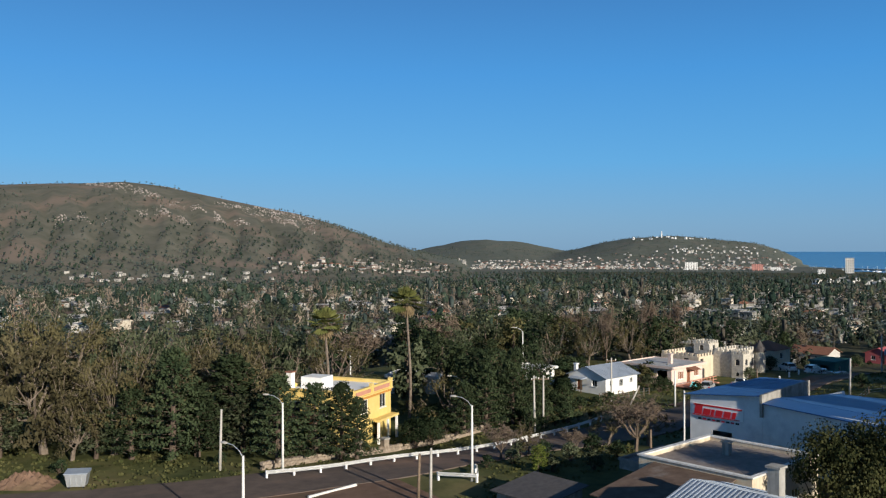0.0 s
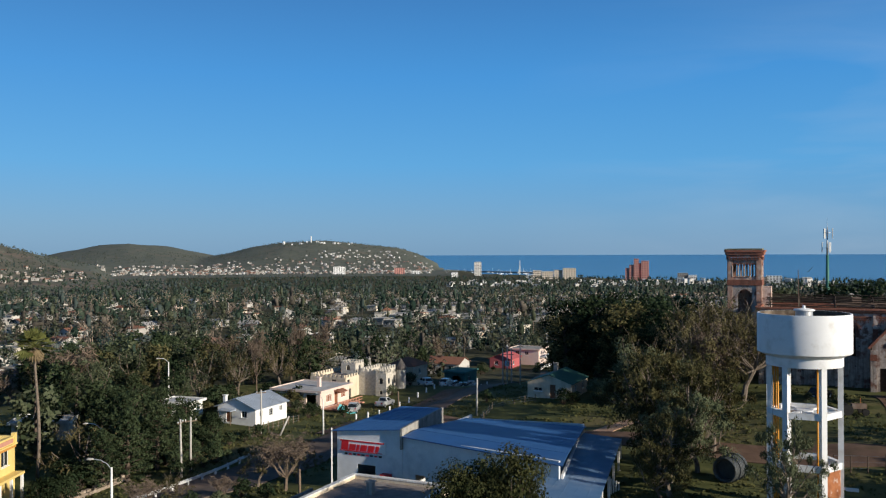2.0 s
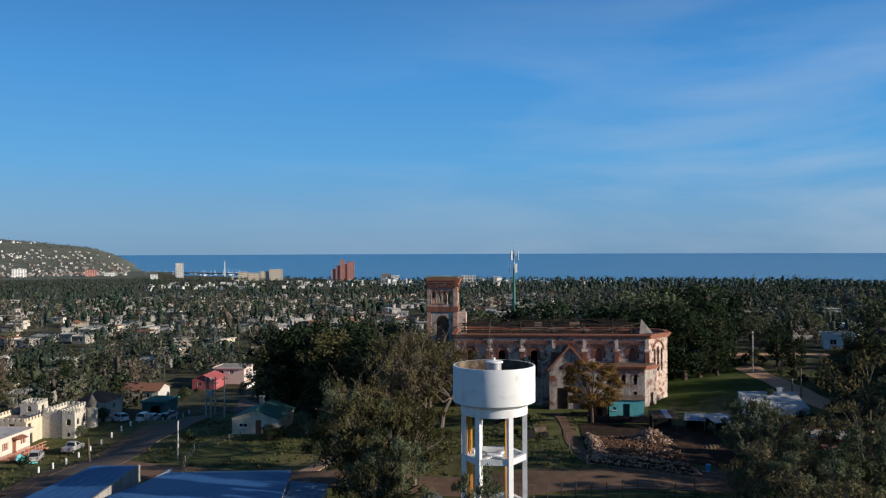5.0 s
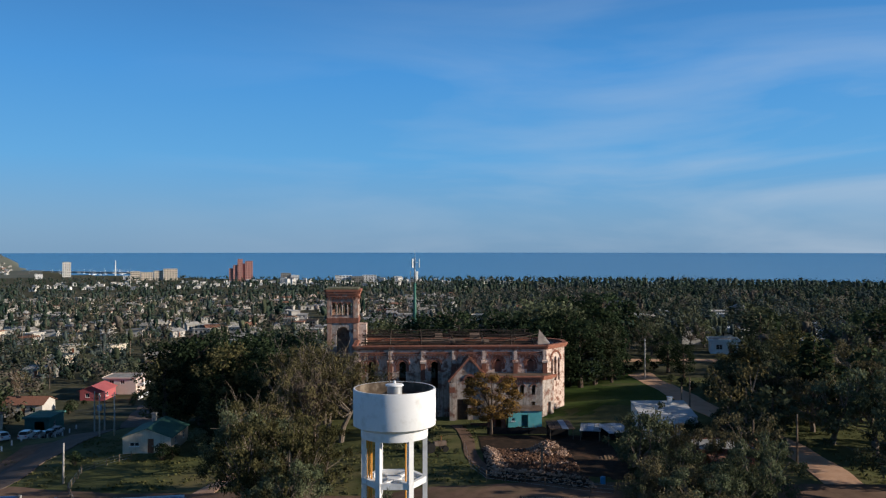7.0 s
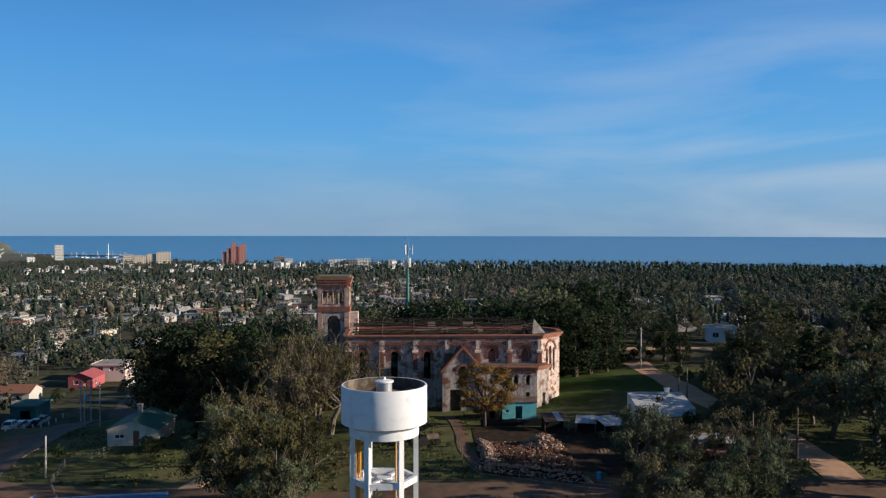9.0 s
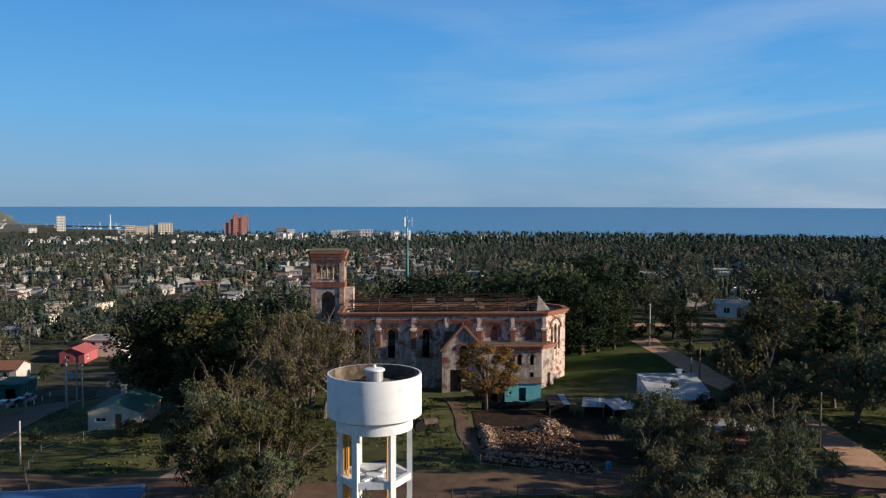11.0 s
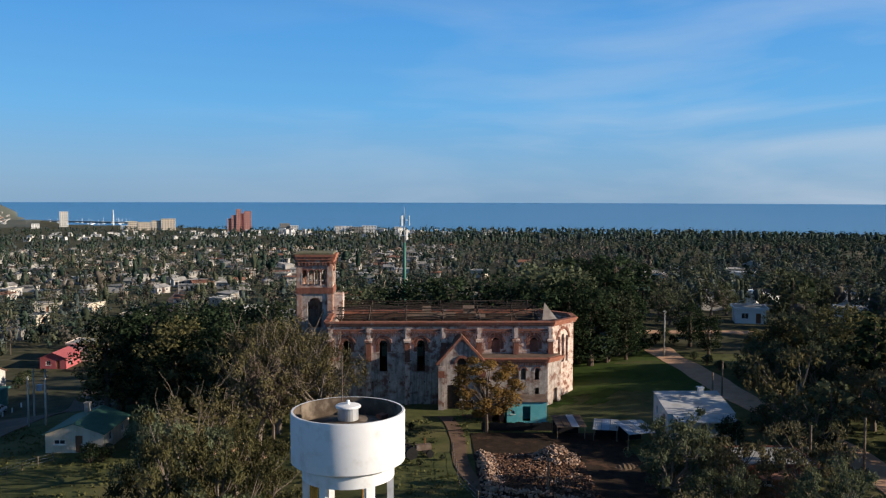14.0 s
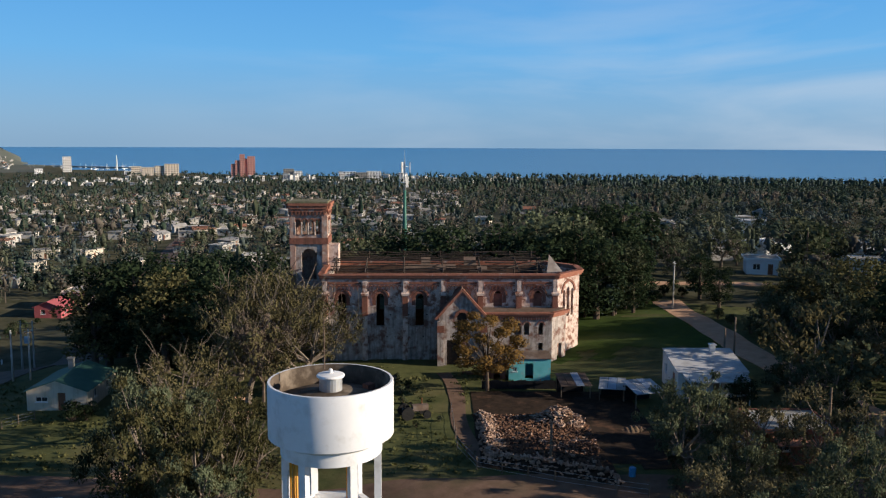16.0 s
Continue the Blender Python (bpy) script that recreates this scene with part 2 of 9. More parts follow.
M["lawn"] = material("green_lawn", (0.025, 0.049, 0.009), (0.050, 0.084, 0.015), 0.95, 0.5, 0.4, fine=4.0, blotch=(0.075, 0.10, 0.03), blotch_scale=0.08, blotch_size=(0.5, 0.7), spec=0.1)
M["stone_wall"] = material("rubble_stone", (0.20, 0.16, 0.12), (0.36, 0.30, 0.24), 0.95, 2.5, 0.4, spread=0.3)
M["brick"] = material("red_brick", (0.165, 0.072, 0.052), (0.285, 0.122, 0.086), 0.9, 4.0, 0.4, blotch=(0.12, 0.07, 0.055), blotch_scale=0.5, blotch_size=(0.55, 0.75), spread=0.12)
M["plaster"] = material("peeling_plaster", (0.27, 0.225, 0.20), (0.56, 0.50, 0.455), 0.95, 1.4, 0.7, fine=6.0, blotch=(0.20, 0.105, 0.082), blotch_scale=0.9, blotch_size=(0.50, 0.63))
M["worn_plaster"] = material("half_lost_plaster", (0.43, 0.315, 0.265), (0.69, 0.575, 0.505), 0.95, 1.6, 0.7, fine=6.0, blotch=(0.20, 0.10, 0.074), blotch_scale=1.2, blotch_size=(0.49, 0.62))
M["rosy_plaster"] = material("rosy_worn_plaster", (0.27, 0.150, 0.110), (0.47, 0.31, 0.245), 0.95, 1.5, 0.6, fine=6.0, blotch=(0.50, 0.42, 0.36), blotch_scale=0.8, blotch_size=(0.52, 0.66))
M["tank_paint"] = material("tank_white_paint", (0.66, 0.67, 0.68), (0.73, 0.74, 0.75), 0.65, 0.6, 0.08, blotch=(0.52, 0.51, 0.49), blotch_scale=0.9, blotch_size=(0.52, 0.75))
M["old_teal"] = material("faded_teal_paint", (0.045, 0.13, 0.12), (0.075, 0.19, 0.17), 0.85, 0.9, 0.15, blotch=(0.10, 0.15, 0.14), blotch_scale=0.8, blotch_size=(0.56, 0.7))
M["bark"] = material("pale_bark", (0.10, 0.078, 0.060), (0.23, 0.19, 0.155), 0.9, 3.0, 0.3)
M["dark_bark"] = material("dark_bark", (0.07, 0.052, 0.04), (0.13, 0.10, 0.08), 0.95, 4.0, 0.4)
M["twig"] = material("bare_twig", (0.095, 0.070, 0.052), (0.20, 0.155, 0.12), 0.95, 2.0, 0.1, spread=0.2)
M["plastic"] = material("black_plastic", (0.050, 0.057, 0.062), (0.095, 0.103, 0.108), 0.45, 2.0, 0.05)
M["rubber"] = material("tyre_rubber", (0.015, 0.015, 0.015), (0.03, 0.03, 0.03), 0.85, 5.0, 0.0)
M["mast_green"] = material("green_mast_paint", (0.03, 0.13, 0.095), (0.05, 0.18, 0.135), 0.6, 2.0, 0.0)
M["orange"] = material("orange_pipe", (0.62, 0.25, 0.02), (0.70, 0.31, 0.03), 0.5, 2.0, 0.0)
M["sign_red"] = material("sign_red", (0.50, 0.015, 0.02), (0.58, 0.02, 0.03), 0.5, 1.0, 0.0)
M["firewood"] = material("split_firewood", (0.16, 0.098, 0.068), (0.46, 0.33, 0.25), 0.9, 6.0, 0.3, spread=0.55)
M["dark_logs"] = material("dark_brown_logs", (0.06, 0.033, 0.022), (0.17, 0.095, 0.062), 0.95, 6.0, 0.3, spread=0.5)
M["pale_roof"] = material("pale_weathered_roof", (0.38, 0.38, 0.385), (0.50, 0.50, 0.50), 0.75, 0.8, 0.1, blotch=(0.28, 0.27, 0.26), blotch_scale=0.5, blotch_size=(0.5, 0.7))
M["blue_plastic"] = material("blue_plastic", (0.02, 0.22, 0.45), (0.03, 0.26, 0.52), 0.4, 2.0, 0.0)
M["tarp_black"] = material("black_shade_net", (0.012, 0.012, 0.014), (0.022, 0.022, 0.024), 0.9, 3.0, 0.1)
M["leaf_euc"] = foliage("eucalyptus_leaves", (0.037, 0.050, 0.027), (0.138, 0.154, 0.093))
M["leaf_euc2"] = foliage("brownish_eucalyptus_leaves", (0.061, 0.058, 0.033), (0.184, 0.158, 0.088))
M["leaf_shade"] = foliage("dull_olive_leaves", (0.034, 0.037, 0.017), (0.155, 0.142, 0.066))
M["leaf_sparse"] = foliage("thin_brown_leaves", (0.055, 0.050, 0.024), (0.150, 0.130, 0.066))
M["leaf_dark"] = foliage("dark_leaves", (0.014, 0.026, 0.014), (0.044, 0.062, 0.032), leafy=0.15)
M["leaf_conifer"] = foliage("cypress_leaves", (0.025, 0.040, 0.022), (0.078, 0.100, 0.050))
M["leaf_deep"] = foliage("deep_green_leaves", (0.017, 0.025, 0.011), (0.088, 0.088, 0.038))
M["leaf_bright"] = foliage("yellow_green_leaves", (0.064, 0.090, 0.020), (0.147, 0.170, 0.043))
M["leaf_autumn"] = foliage("autumn_leaves", (0.130, 0.084, 0.030), (0.300, 0.178, 0.060))
M["straw_frond"] = foliage("dead_palm_fronds", (0.13, 0.10, 0.06), (0.26, 0.20, 0.12))
M["leaf_palm"] = foliage("palm_fronds", (0.080, 0.100, 0.030), (0.230, 0.235, 0.085))
M["wood_dark"] = foliage("dark_pine_canopy", (0.018, 0.034, 0.027), (0.061, 0.084, 0.061), 0.1, 0.0, 0.06, 0.13, 0.5)
M["wood_olive"] = foliage("olive_eucalyptus_canopy", (0.037, 0.048, 0.032), (0.106, 0.116, 0.076), 0.1, 0.0, 0.08, 0.13, 0.5)
# canopy green paled and blued to carry the haze of distance
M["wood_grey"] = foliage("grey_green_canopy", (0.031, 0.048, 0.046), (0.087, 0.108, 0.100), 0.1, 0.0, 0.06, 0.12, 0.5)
M["wood_brown"] = foliage("brownish_winter_canopy", (0.055, 0.052, 0.044), (0.138, 0.120, 0.100), 0.1, 0.0, 0.10, 0.13, 0.5)
# hill trees greyed and lightened as distance haze would do
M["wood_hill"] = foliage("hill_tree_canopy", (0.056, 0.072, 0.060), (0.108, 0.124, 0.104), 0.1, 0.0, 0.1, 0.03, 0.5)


def streaks(m, colour, amount=0.7):
    """Dark rain streaks running down a wall, and small pock marks."""
    t = m.node_tree
    b = t.nodes["Principled BSDF"]
    base = b.inputs["Base Color"].links[0].from_socket
    geo = t.nodes.new("ShaderNodeNewGeometry")
    mp = t.nodes.new("ShaderNodeMapping")
    mp.inputs["Scale"].default_value = (2.2, 2.2, 0.16)
    t.links.new(geo.outputs["Position"], mp.inputs["Vector"])
    n = t.nodes.new("ShaderNodeTexNoise")
    n.inputs["Scale"].default_value, n.inputs["Detail"].default_value, n.inputs["Roughness"].default_value = 0.9, 6.0, 0.7
    t.links.new(mp.outputs["Vector"], n.inputs["Vector"])
    r = t.nodes.new("ShaderNodeMapRange")
    r.inputs["From Min"].default_value, r.inputs["From Max"].default_value, r.inputs["To Max"].default_value = 0.47, 0.68, amount
    t.links.new(n.outputs["Fac"], r.inputs["Value"])
    mx = t.nodes.new("ShaderNodeMix")
    mx.data_type = "RGBA"
    mx.inputs[7].default_value = (*colour, 1)
    t.links.new(base, mx.inputs[6])
    t.links.new(r.outputs["Result"], mx.inputs[0])
    t.links.new(mx.outputs[2], b.inputs["Base Color"])


streaks(M["plaster"], (0.085, 0.075, 0.068), 0.8)
streaks(M["brick"], (0.07, 0.045, 0.035), 0.6)
streaks(M["old_white"], (0.30, 0.28, 0.26), 0.5)
streaks(M["cream"], (0.22, 0.17, 0.12), 0.35)
streaks(M["concrete"], (0.10, 0.095, 0.09), 0.5)

# ---- building helpers ----


def link_mesh(name, bm, mat, smooth=False):
    me = bpy.data.meshes.new(name)
    bmesh.ops.recalc_face_normals(bm, faces=bm.faces)
    bm.to_mesh(me)
    bm.free()
    for m in (mat if isinstance(mat, (list, tuple)) else [mat]):
        me.materials.append(m)
    if smooth:
        for p in me.polygons:
            p.use_smooth = True
    return new(name, me)


def part(name, bm, mat, parent, label="", smooth=False):
    if name.endswith(("wall", "arch", "hood_mould")):
        bmesh.ops.remove_doubles(bm, verts=bm.verts, dist=0.0005)
    ob = link_mesh(name, bm, mat, smooth)
    ob.parent = parent
    return tagged(ob, label) if label else ob


def thing(name, label, category, m, group="", kind=""):
    ob = new(name)
    ob.empty_display_size = 0.3
    ob.matrix_basis = m
    return tagged(ob, label, category, group, kind)


def box(bm, x0, x1, y0, y1, z0, z1, m=None):
    vs = [bm.verts.new(Vector(p) if m is None else m @ Vector(p)) for p in ((x0, y0, z0), (x1, y0, z0), (x1, y1, z0), (x0, y1, z0), (x0, y0, z1), (x1, y0, z1), (x1, y1, z1), (x0, y1, z1))]
    for f in ((3, 2, 1, 0), (4, 5, 6, 7), (0, 1, 5, 4), (1, 2, 6, 5), (2, 3, 7, 6), (3, 0, 4, 7)):
        bm.faces.new([vs[i] for i in f])
    return bm


def prism(bm, outline, z0, z1, m=None):
    """An upright prism over a plan outline; z1 may be a function of (x, y)."""
    top = z1 if callable(z1) else (lambda x, y: z1)
    a = [bm.verts.new(Vector((x, y, z0)) if m is None else m @ Vector((x, y, z0))) for x, y in outline]
    b = [bm.verts.new(Vector((x, y, top(x, y))) if m is None else m @ Vector((x, y, top(x, y)))) for x, y in outline]
    n = len(outline)
    bm.faces.new(a[::-1]), bm.faces.new(b)
    for i in range(n):
        bm.faces.new((a[i], a[(i + 1) % n], b[(i + 1) % n], b[i]))
    return bm


def lathe(bm, profile, n=24, centre=(0, 0), m=None, closed=True):
    """Rings of (radius, z) about an upright axis."""
    rings = []
    for r, z in profile:
        ring = []
        for k in range(n):
            a = 2 * math.pi * k / n
            p = Vector((centre[0] + r * math.cos(a), centre[1] + r * math.sin(a), z))
            ring.append(bm.verts.new(p if m is None else m @ p))
        rings.append(ring)
    for a, b in zip(rings, rings[1:]):
        for k in range(n):
            bm.faces.new((a[k], a[(k + 1) % n], b[(k + 1) % n], b[k]))
    if closed:
        bm.faces.new(rings[0][::-1]), bm.faces.new(rings[-1])
    return bm


def tube(bm, points, radii, n=6):
    """A tapered round bar along points."""
    pts = [Vector(p) for p in points]
    rings = []
    for i, p in enumerate(pts):
        d = (pts[min(i + 1, len(pts) - 1)] - pts[max(i - 1, 0)]).normalized()
        s = d.cross(Vector((0.13, 0.31, 0.94)) if abs(d.z) < 0.9 else Vector((1, 0.2, 0))).normalized()
        t = d.cross(s)
        rings.append([bm.verts.new(p + radii[i] * (math.cos(2 * math.pi * k / n) * s + math.sin(2 * math.pi * k / n) * t)) for k in range(n)])
    for a, b in zip(rings, rings[1:]):
        for k in range(n):
            bm.faces.new((a[k], a[(k + 1) % n], b[(k + 1) % n], b[k]))
    bm.faces.new(rings[0][::-1]), bm.faces.new(rings[-1])
    return bm


def wall(bm, length, z0, z1, thick, openings=(), m=None, top=None):
    """A wall along local x with its outer face at y = 0 and its thickness towards +y; openings are (x0, x1, sill, head, arched) and go through."""
    top = top or (lambda x: z1)
    cuts = {0.0, length}
    for x0, x1, s, h, arched in openings:
        cuts |= {x0, x1}
        if arched:
            cuts |= {x0 + (x1 - x0) * k / 8 for k in range(9)}
    if top(0) != top(length / 2) or top(length / 4) != top(length / 2):
        cuts |= {length * k / 16 for k in range(17)}
    cuts = sorted(c for c in cuts if -1e-6 <= c <= length + 1e-6)
    for a, b in zip(cuts, cuts[1:]):
        if b - a < 1e-4:
            continue
        mid = (a + b) / 2
        holes = []
        for x0, x1, s, h, arched in openings:
            if x0 < mid < x1:
                r = (x1 - x0) / 2
                holes.append((s, h - r + math.sqrt(max(r * r - (mid - x0 - r) ** 2, 0)) if arched else h))
        z = z0
        for s, h in sorted(holes):
            if s > z + 1e-4:
                box(bm, a, b, 0, thick, z, s, m)
            z = h
        if callable(top) and abs(top(a) - top(b)) > 1e-4:
            vs = [bm.verts.new(Vector(p) if m is None else m @ Vector(p)) for p in ((a, 0, z), (b, 0, z), (b, thick, z), (a, thick, z), (a, 0, top(a)), (b, 0, top(b)), (b, thick, top(b)), (a, thick, top(a)))]
            for f in ((3, 2, 1, 0), (4, 5, 6, 7), (0, 1, 5, 4), (1, 2, 6, 5), (2, 3, 7, 6), (3, 0, 4, 7)):
                bm.faces.new([vs[i] for i in f])
        elif top(mid) > z + 1e-4:
            box(bm, a, b, 0, thick, z, top(mid), m)
    return bm


def along(ax, ay, bx, by, z=0.0):
    """A frame at a whose x runs to b; y is to its left."""
    return pose(ax, ay, z, 0, 0, math.degrees(math.atan2(by - ay, bx - ax)))


def raw_mesh(name, verts, faces, mat):
    me = bpy.data.meshes.new(name)
    me.from_pydata(verts, [], faces)
    for m in (mat if isinstance(mat, (list, tuple)) else [mat]):
        me.materials.append(m)
    return me


def quad_mesh(name, centres, normals, sizes, mat, rng, aspect=1.0, hang=0.0, curl=0.35):
    """Many loose leaf sprays: one bent quad for each centre, facing along its normal."""
    n = len(centres)
    nrm = normals / (np.linalg.norm(normals, axis=1, keepdims=True) + 1e-9)
    ref = rng.normal(size=(n, 3))
    s = np.cross(nrm, ref)
    s /= np.linalg.norm(s, axis=1, keepdims=True) + 1e-9
    t = np.cross(nrm, s)
    if hang:
        t = np.array([0.0, 0.0, -1.0]) * hang + rng.normal(size=(n, 3)) * 0.45
        t /= np.linalg.norm(t, axis=1, keepdims=True) + 1e-9
        s = np.cross(t, nrm)
        s /= np.linalg.norm(s, axis=1, keepdims=True) + 1e-9
    h = (sizes * 0.5)[:, None]
    bend = nrm * h * curl
    v = np.stack([centres - s * h * aspect - bend, centres - t * h * 0.8, centres + s * h * aspect - bend * 0.4, centres + t * h], 1).reshape(-1, 3)
    me = bpy.data.meshes.new(name)
    me.vertices.add(4 * n)
    me.vertices.foreach_set("co", v.astype(np.float32).ravel())
    me.loops.add(4 * n)
    me.loops.foreach_set("vertex_index", np.arange(4 * n, dtype=np.int32))
    me.polygons.add(n)
    me.polygons.foreach_set("loop_start", np.arange(0, 4 * n, 4, dtype=np.int32))
    me.polygons.foreach_set("loop_total", np.full(n, 4, dtype=np.int32))
    me.update(calc_edges=True)
    me.materials.append(mat)
    return me


# ---- ground ----
# known heights: x, y, z
SPOTS = np.array([
    (108, 90, -0.2), (94, 74, 0.2), (83.5, 66, 0.5), (64, 117, -2.2), (29, 130, -5.5), (42, 138, -6.8), (2.4, 76, -4.3), (19, 105, -5.3), (-7, 103, -6.4),
    (93, 177, -10.2), (110, 225, -14), (138, 64, 1.8), (56, 54, -1.9), (60, 68, -1.7), (45, 112, -3.6), (-30, 74, -4.6), (10, 30, -3.5), (26, 76, -3.9), (180, 90, 3.5),
    (-60, 200, -13), (0, 350, -19), (180, 320, -19), (260, 240, -12), (330, 120, -2), (300, 0, 4), (0, -80, 0), (-140, 60, -6), (140, 110, 0.5)])
SEA = -45.0


def smooth(a, b, v):
    t = np.clip((v - a) / (b - a), 0, 1)
    return t * t * (3 - 2 * t)


# skyline of the hills: azimuth in degrees, slope above the level, and the crest's distance
CERRO = np.array([(-75, 0.02), (-50, 0.055), (-35, 0.072), (-27.4, 0.0715), (-23, 0.0755), (-20.6, 0.0785), (-17.8, 0.0730), (-14.2, 0.0600), (-9.9, 0.0450), (-6.9, 0.0305), (-3.9, 0.0110), (-1.7, 0.0), (1.5, -0.012)])
LOWHILL = np.array([(-4.0, -0.012), (-1.0, 0.001), (1.0, 0.0075), (2.9, 0.0108), (5.0, 0.0075), (7.6, -0.001), (10.5, -0.012)])
CAPE = np.array([(4.5, -0.012), (7.8, -0.001), (10.5, 0.0095), (12.6, 0.0165), (14.8, 0.0180), (17.5, 0.0140), (20.2, 0.0085), (21.6, 0.001), (22.6, -0.008), (23.2, -0.0145)])


def ground(x, y, rough=True):
    x, y = np.asarray(x, float), np.asarray(y, float)
    d2 = (x[..., None] - SPOTS[:, 0]) ** 2 + (y[..., None] - SPOTS[:, 1]) ** 2 + 90.0
    w = d2 ** -2.0
    near = (w * SPOTS[:, 2]).sum(-1) / w.sum(-1)
    r, az = np.hypot(x, y), np.degrees(np.arctan2(x, y))
    inland = smooth(40, 72, az)
    far = -14 - 27 * smooth(200, 1500, r) + inland * 14 * (1 - smooth(700, 1750, r))
    z = near + (far - near) * smooth(190, 420, r)
    for crest, dist, foot, lower in ((CERRO, 2500.0, 1100.0, 0.0045), (LOWHILL, 4100.0, 2500.0, 0.0), (CAPE, 3500.0, 2450.0, 0.0045)):
        h = 20 + (np.interp(az, crest[:, 0], crest[:, 1], left=-0.03, right=-0.03) - lower) * dist + 45
        rise = np.clip((r - foot) / (dist - foot), 0, 1)
        rise = 0.55 * rise ** 1.5 + 0.45 * smooth(0, 1, rise)
        z = np.maximum(z, SEA + h * rise * (1 - 0.6 * smooth(dist, dist * 1.35, r)))
    if rough:
        z = z + 0.10 * np.sin(x * 0.31 + 1.3 * np.sin(y * 0.17)) * np.sin(y * 0.27 + x * 0.05) + smooth(2200, 2800, r) * 3.0 * np.sin(x * 0.021 + np.sin(y * 0.013)) * np.sin(y * 0.017)
        gully = np.sin(az * 2.3 + 1.6 * np.sin(r * 0.006)) + 0.6 * np.sin(az * 5.1 + 2.0 * np.sin(r * 0.009 + 1.0))
        z = z + 6.5 * gully * smooth(1350, 1800, r) * (1 - smooth(2150, 2450, r)) * smooth(-1.5, -4.0, az)
    # beyond the shore the land dips under the sea
    shore = np.interp(az, [-180, 18, 20.5, 22.8, 23.4, 26, 36, 57, 75, 110, 150, 170], [9000, 9000, 3900, 3700, 2900, 2350, 1900, 1740, 1650, 1700, 3000, 9000])
    return z - 40 * smooth(0, 120, r - shore)


def gz(x, y):
    return float(ground(x, y))


az_steps = np.concatenate([np.arange(-38, 92, 0.45), np.arange(92, 322, 6.0)])
r_steps = np.concatenate([[0.0], np.arange(6, 40, 4), 40 * 1.035 ** np.arange(0, 140)])
r_steps = r_steps[r_steps < 4850]
gaz, gr = np.meshgrid(np.radians(az_steps), r_steps)
gx, gy = gr * np.sin(gaz), gr * np.cos(gaz)
gzz = ground(gx, gy)
na, nr = len(az_steps), len(r_steps)
ids = np.arange(na * nr).reshape(nr, na)
nxt = np.roll(ids, -1, axis=1)
faces = np.stack([ids[:-1], nxt[:-1], nxt[1:], ids[1:]], -1).reshape(-1, 4)
M["scrub"] = material("hill_scrub", (0.090, 0.095, 0.074), (0.158, 0.152, 0.124), 1.0, 0.02, 0.5, fine=0.2, blotch=(0.195, 0.158, 0.128), blotch_scale=0.006, blotch_size=(0.50, 0.62), spec=0.05)
# cape ground made paler and bluer, haze put into its colour
M["cape_scrub"] = material("grey_green_cape_scrub", (0.092, 0.108, 0.092), (0.150, 0.158, 0.130), 1.0, 0.03, 0.5, fine=0.2, blotch=(0.16, 0.145, 0.12), blotch_scale=0.012, blotch_size=(0.54, 0.68), spec=0.05)
M["forest_floor"] = material("shaded_litter", (0.042, 0.046, 0.026), (0.105, 0.098, 0.062), 1.0, 0.2, 0.5, fine=1.5, blotch=(0.18, 0.155, 0.115), blotch_scale=0.025, blotch_size=(0.54, 0.7), spec=0.05)
ground_me = raw_mesh("ground", np.stack([gx.ravel(), gy.ravel(), gzz.ravel()], 1).tolist(), faces.tolist(), [M["grass"], M["forest_floor"], M["scrub"], M["cape_scrub"]])
mid_r = np.repeat(0.5 * (r_steps[:-1] + r_steps[1:]), na)
mid_az = np.tile(az_steps, nr - 1)
slot = np.where(mid_r < 175, 0, np.where(mid_r < 1250, 1, 2)) + 0 * mid_az
slot = np.where((mid_r >= 1250) & (mid_az > 5), 1, slot)
slot = np.where((mid_r >= 2150) & (mid_az > -2.5) & (mid_az < 24), 3, slot).astype(np.int32)
ground_me.polygons.foreach_set("material_index", slot)
ground_me.polygons.foreach_set("use_smooth", np.ones(len(slot), dtype=bool))
tagged(new("ground", ground_me), "grassy hilltop falling to wooded town and hills", "ground", kind="structure")

# the sea, a sheet that lifts a little towards its far rim
M["sea"] = material("sea_water", (0.028, 0.100, 0.195), (0.036, 0.125, 0.235), 0.25, 0.012, 0.35, fine=0.06, blotch=(0.045, 0.14, 0.25), blotch_scale=0.0025, blotch_size=(0.45, 0.7), spec=0.5)
saz = np.radians(np.arange(10, 150.5, 1.5))
srr = np.concatenate([[1300.0], np.arange(1500, 4951, 115.0)])
sa, sr = np.meshgrid(saz, srr)
sz = SEA + 43.0 * np.clip((sr - 1700) / 3250, 0, 1) ** 3
sids = np.arange(sa.size).reshape(sa.shape)
sf = np.stack([sids[:-1, :-1], sids[:-1, 1:], sids[1:, 1:], sids[1:, :-1]], -1).reshape(-1, 4)
sea_me = raw_mesh("water", np.stack([(sr * np.sin(sa)).ravel(), (sr * np.cos(sa)).ravel(), sz.ravel()], 1).tolist(), sf.tolist(), M["sea"])
sea_me.polygons.foreach_set("use_smooth", np.ones(len(sf), dtype=bool))
tagged(new("water", sea_me), "calm blue sea reaching the horizon", "sea", kind="structure")


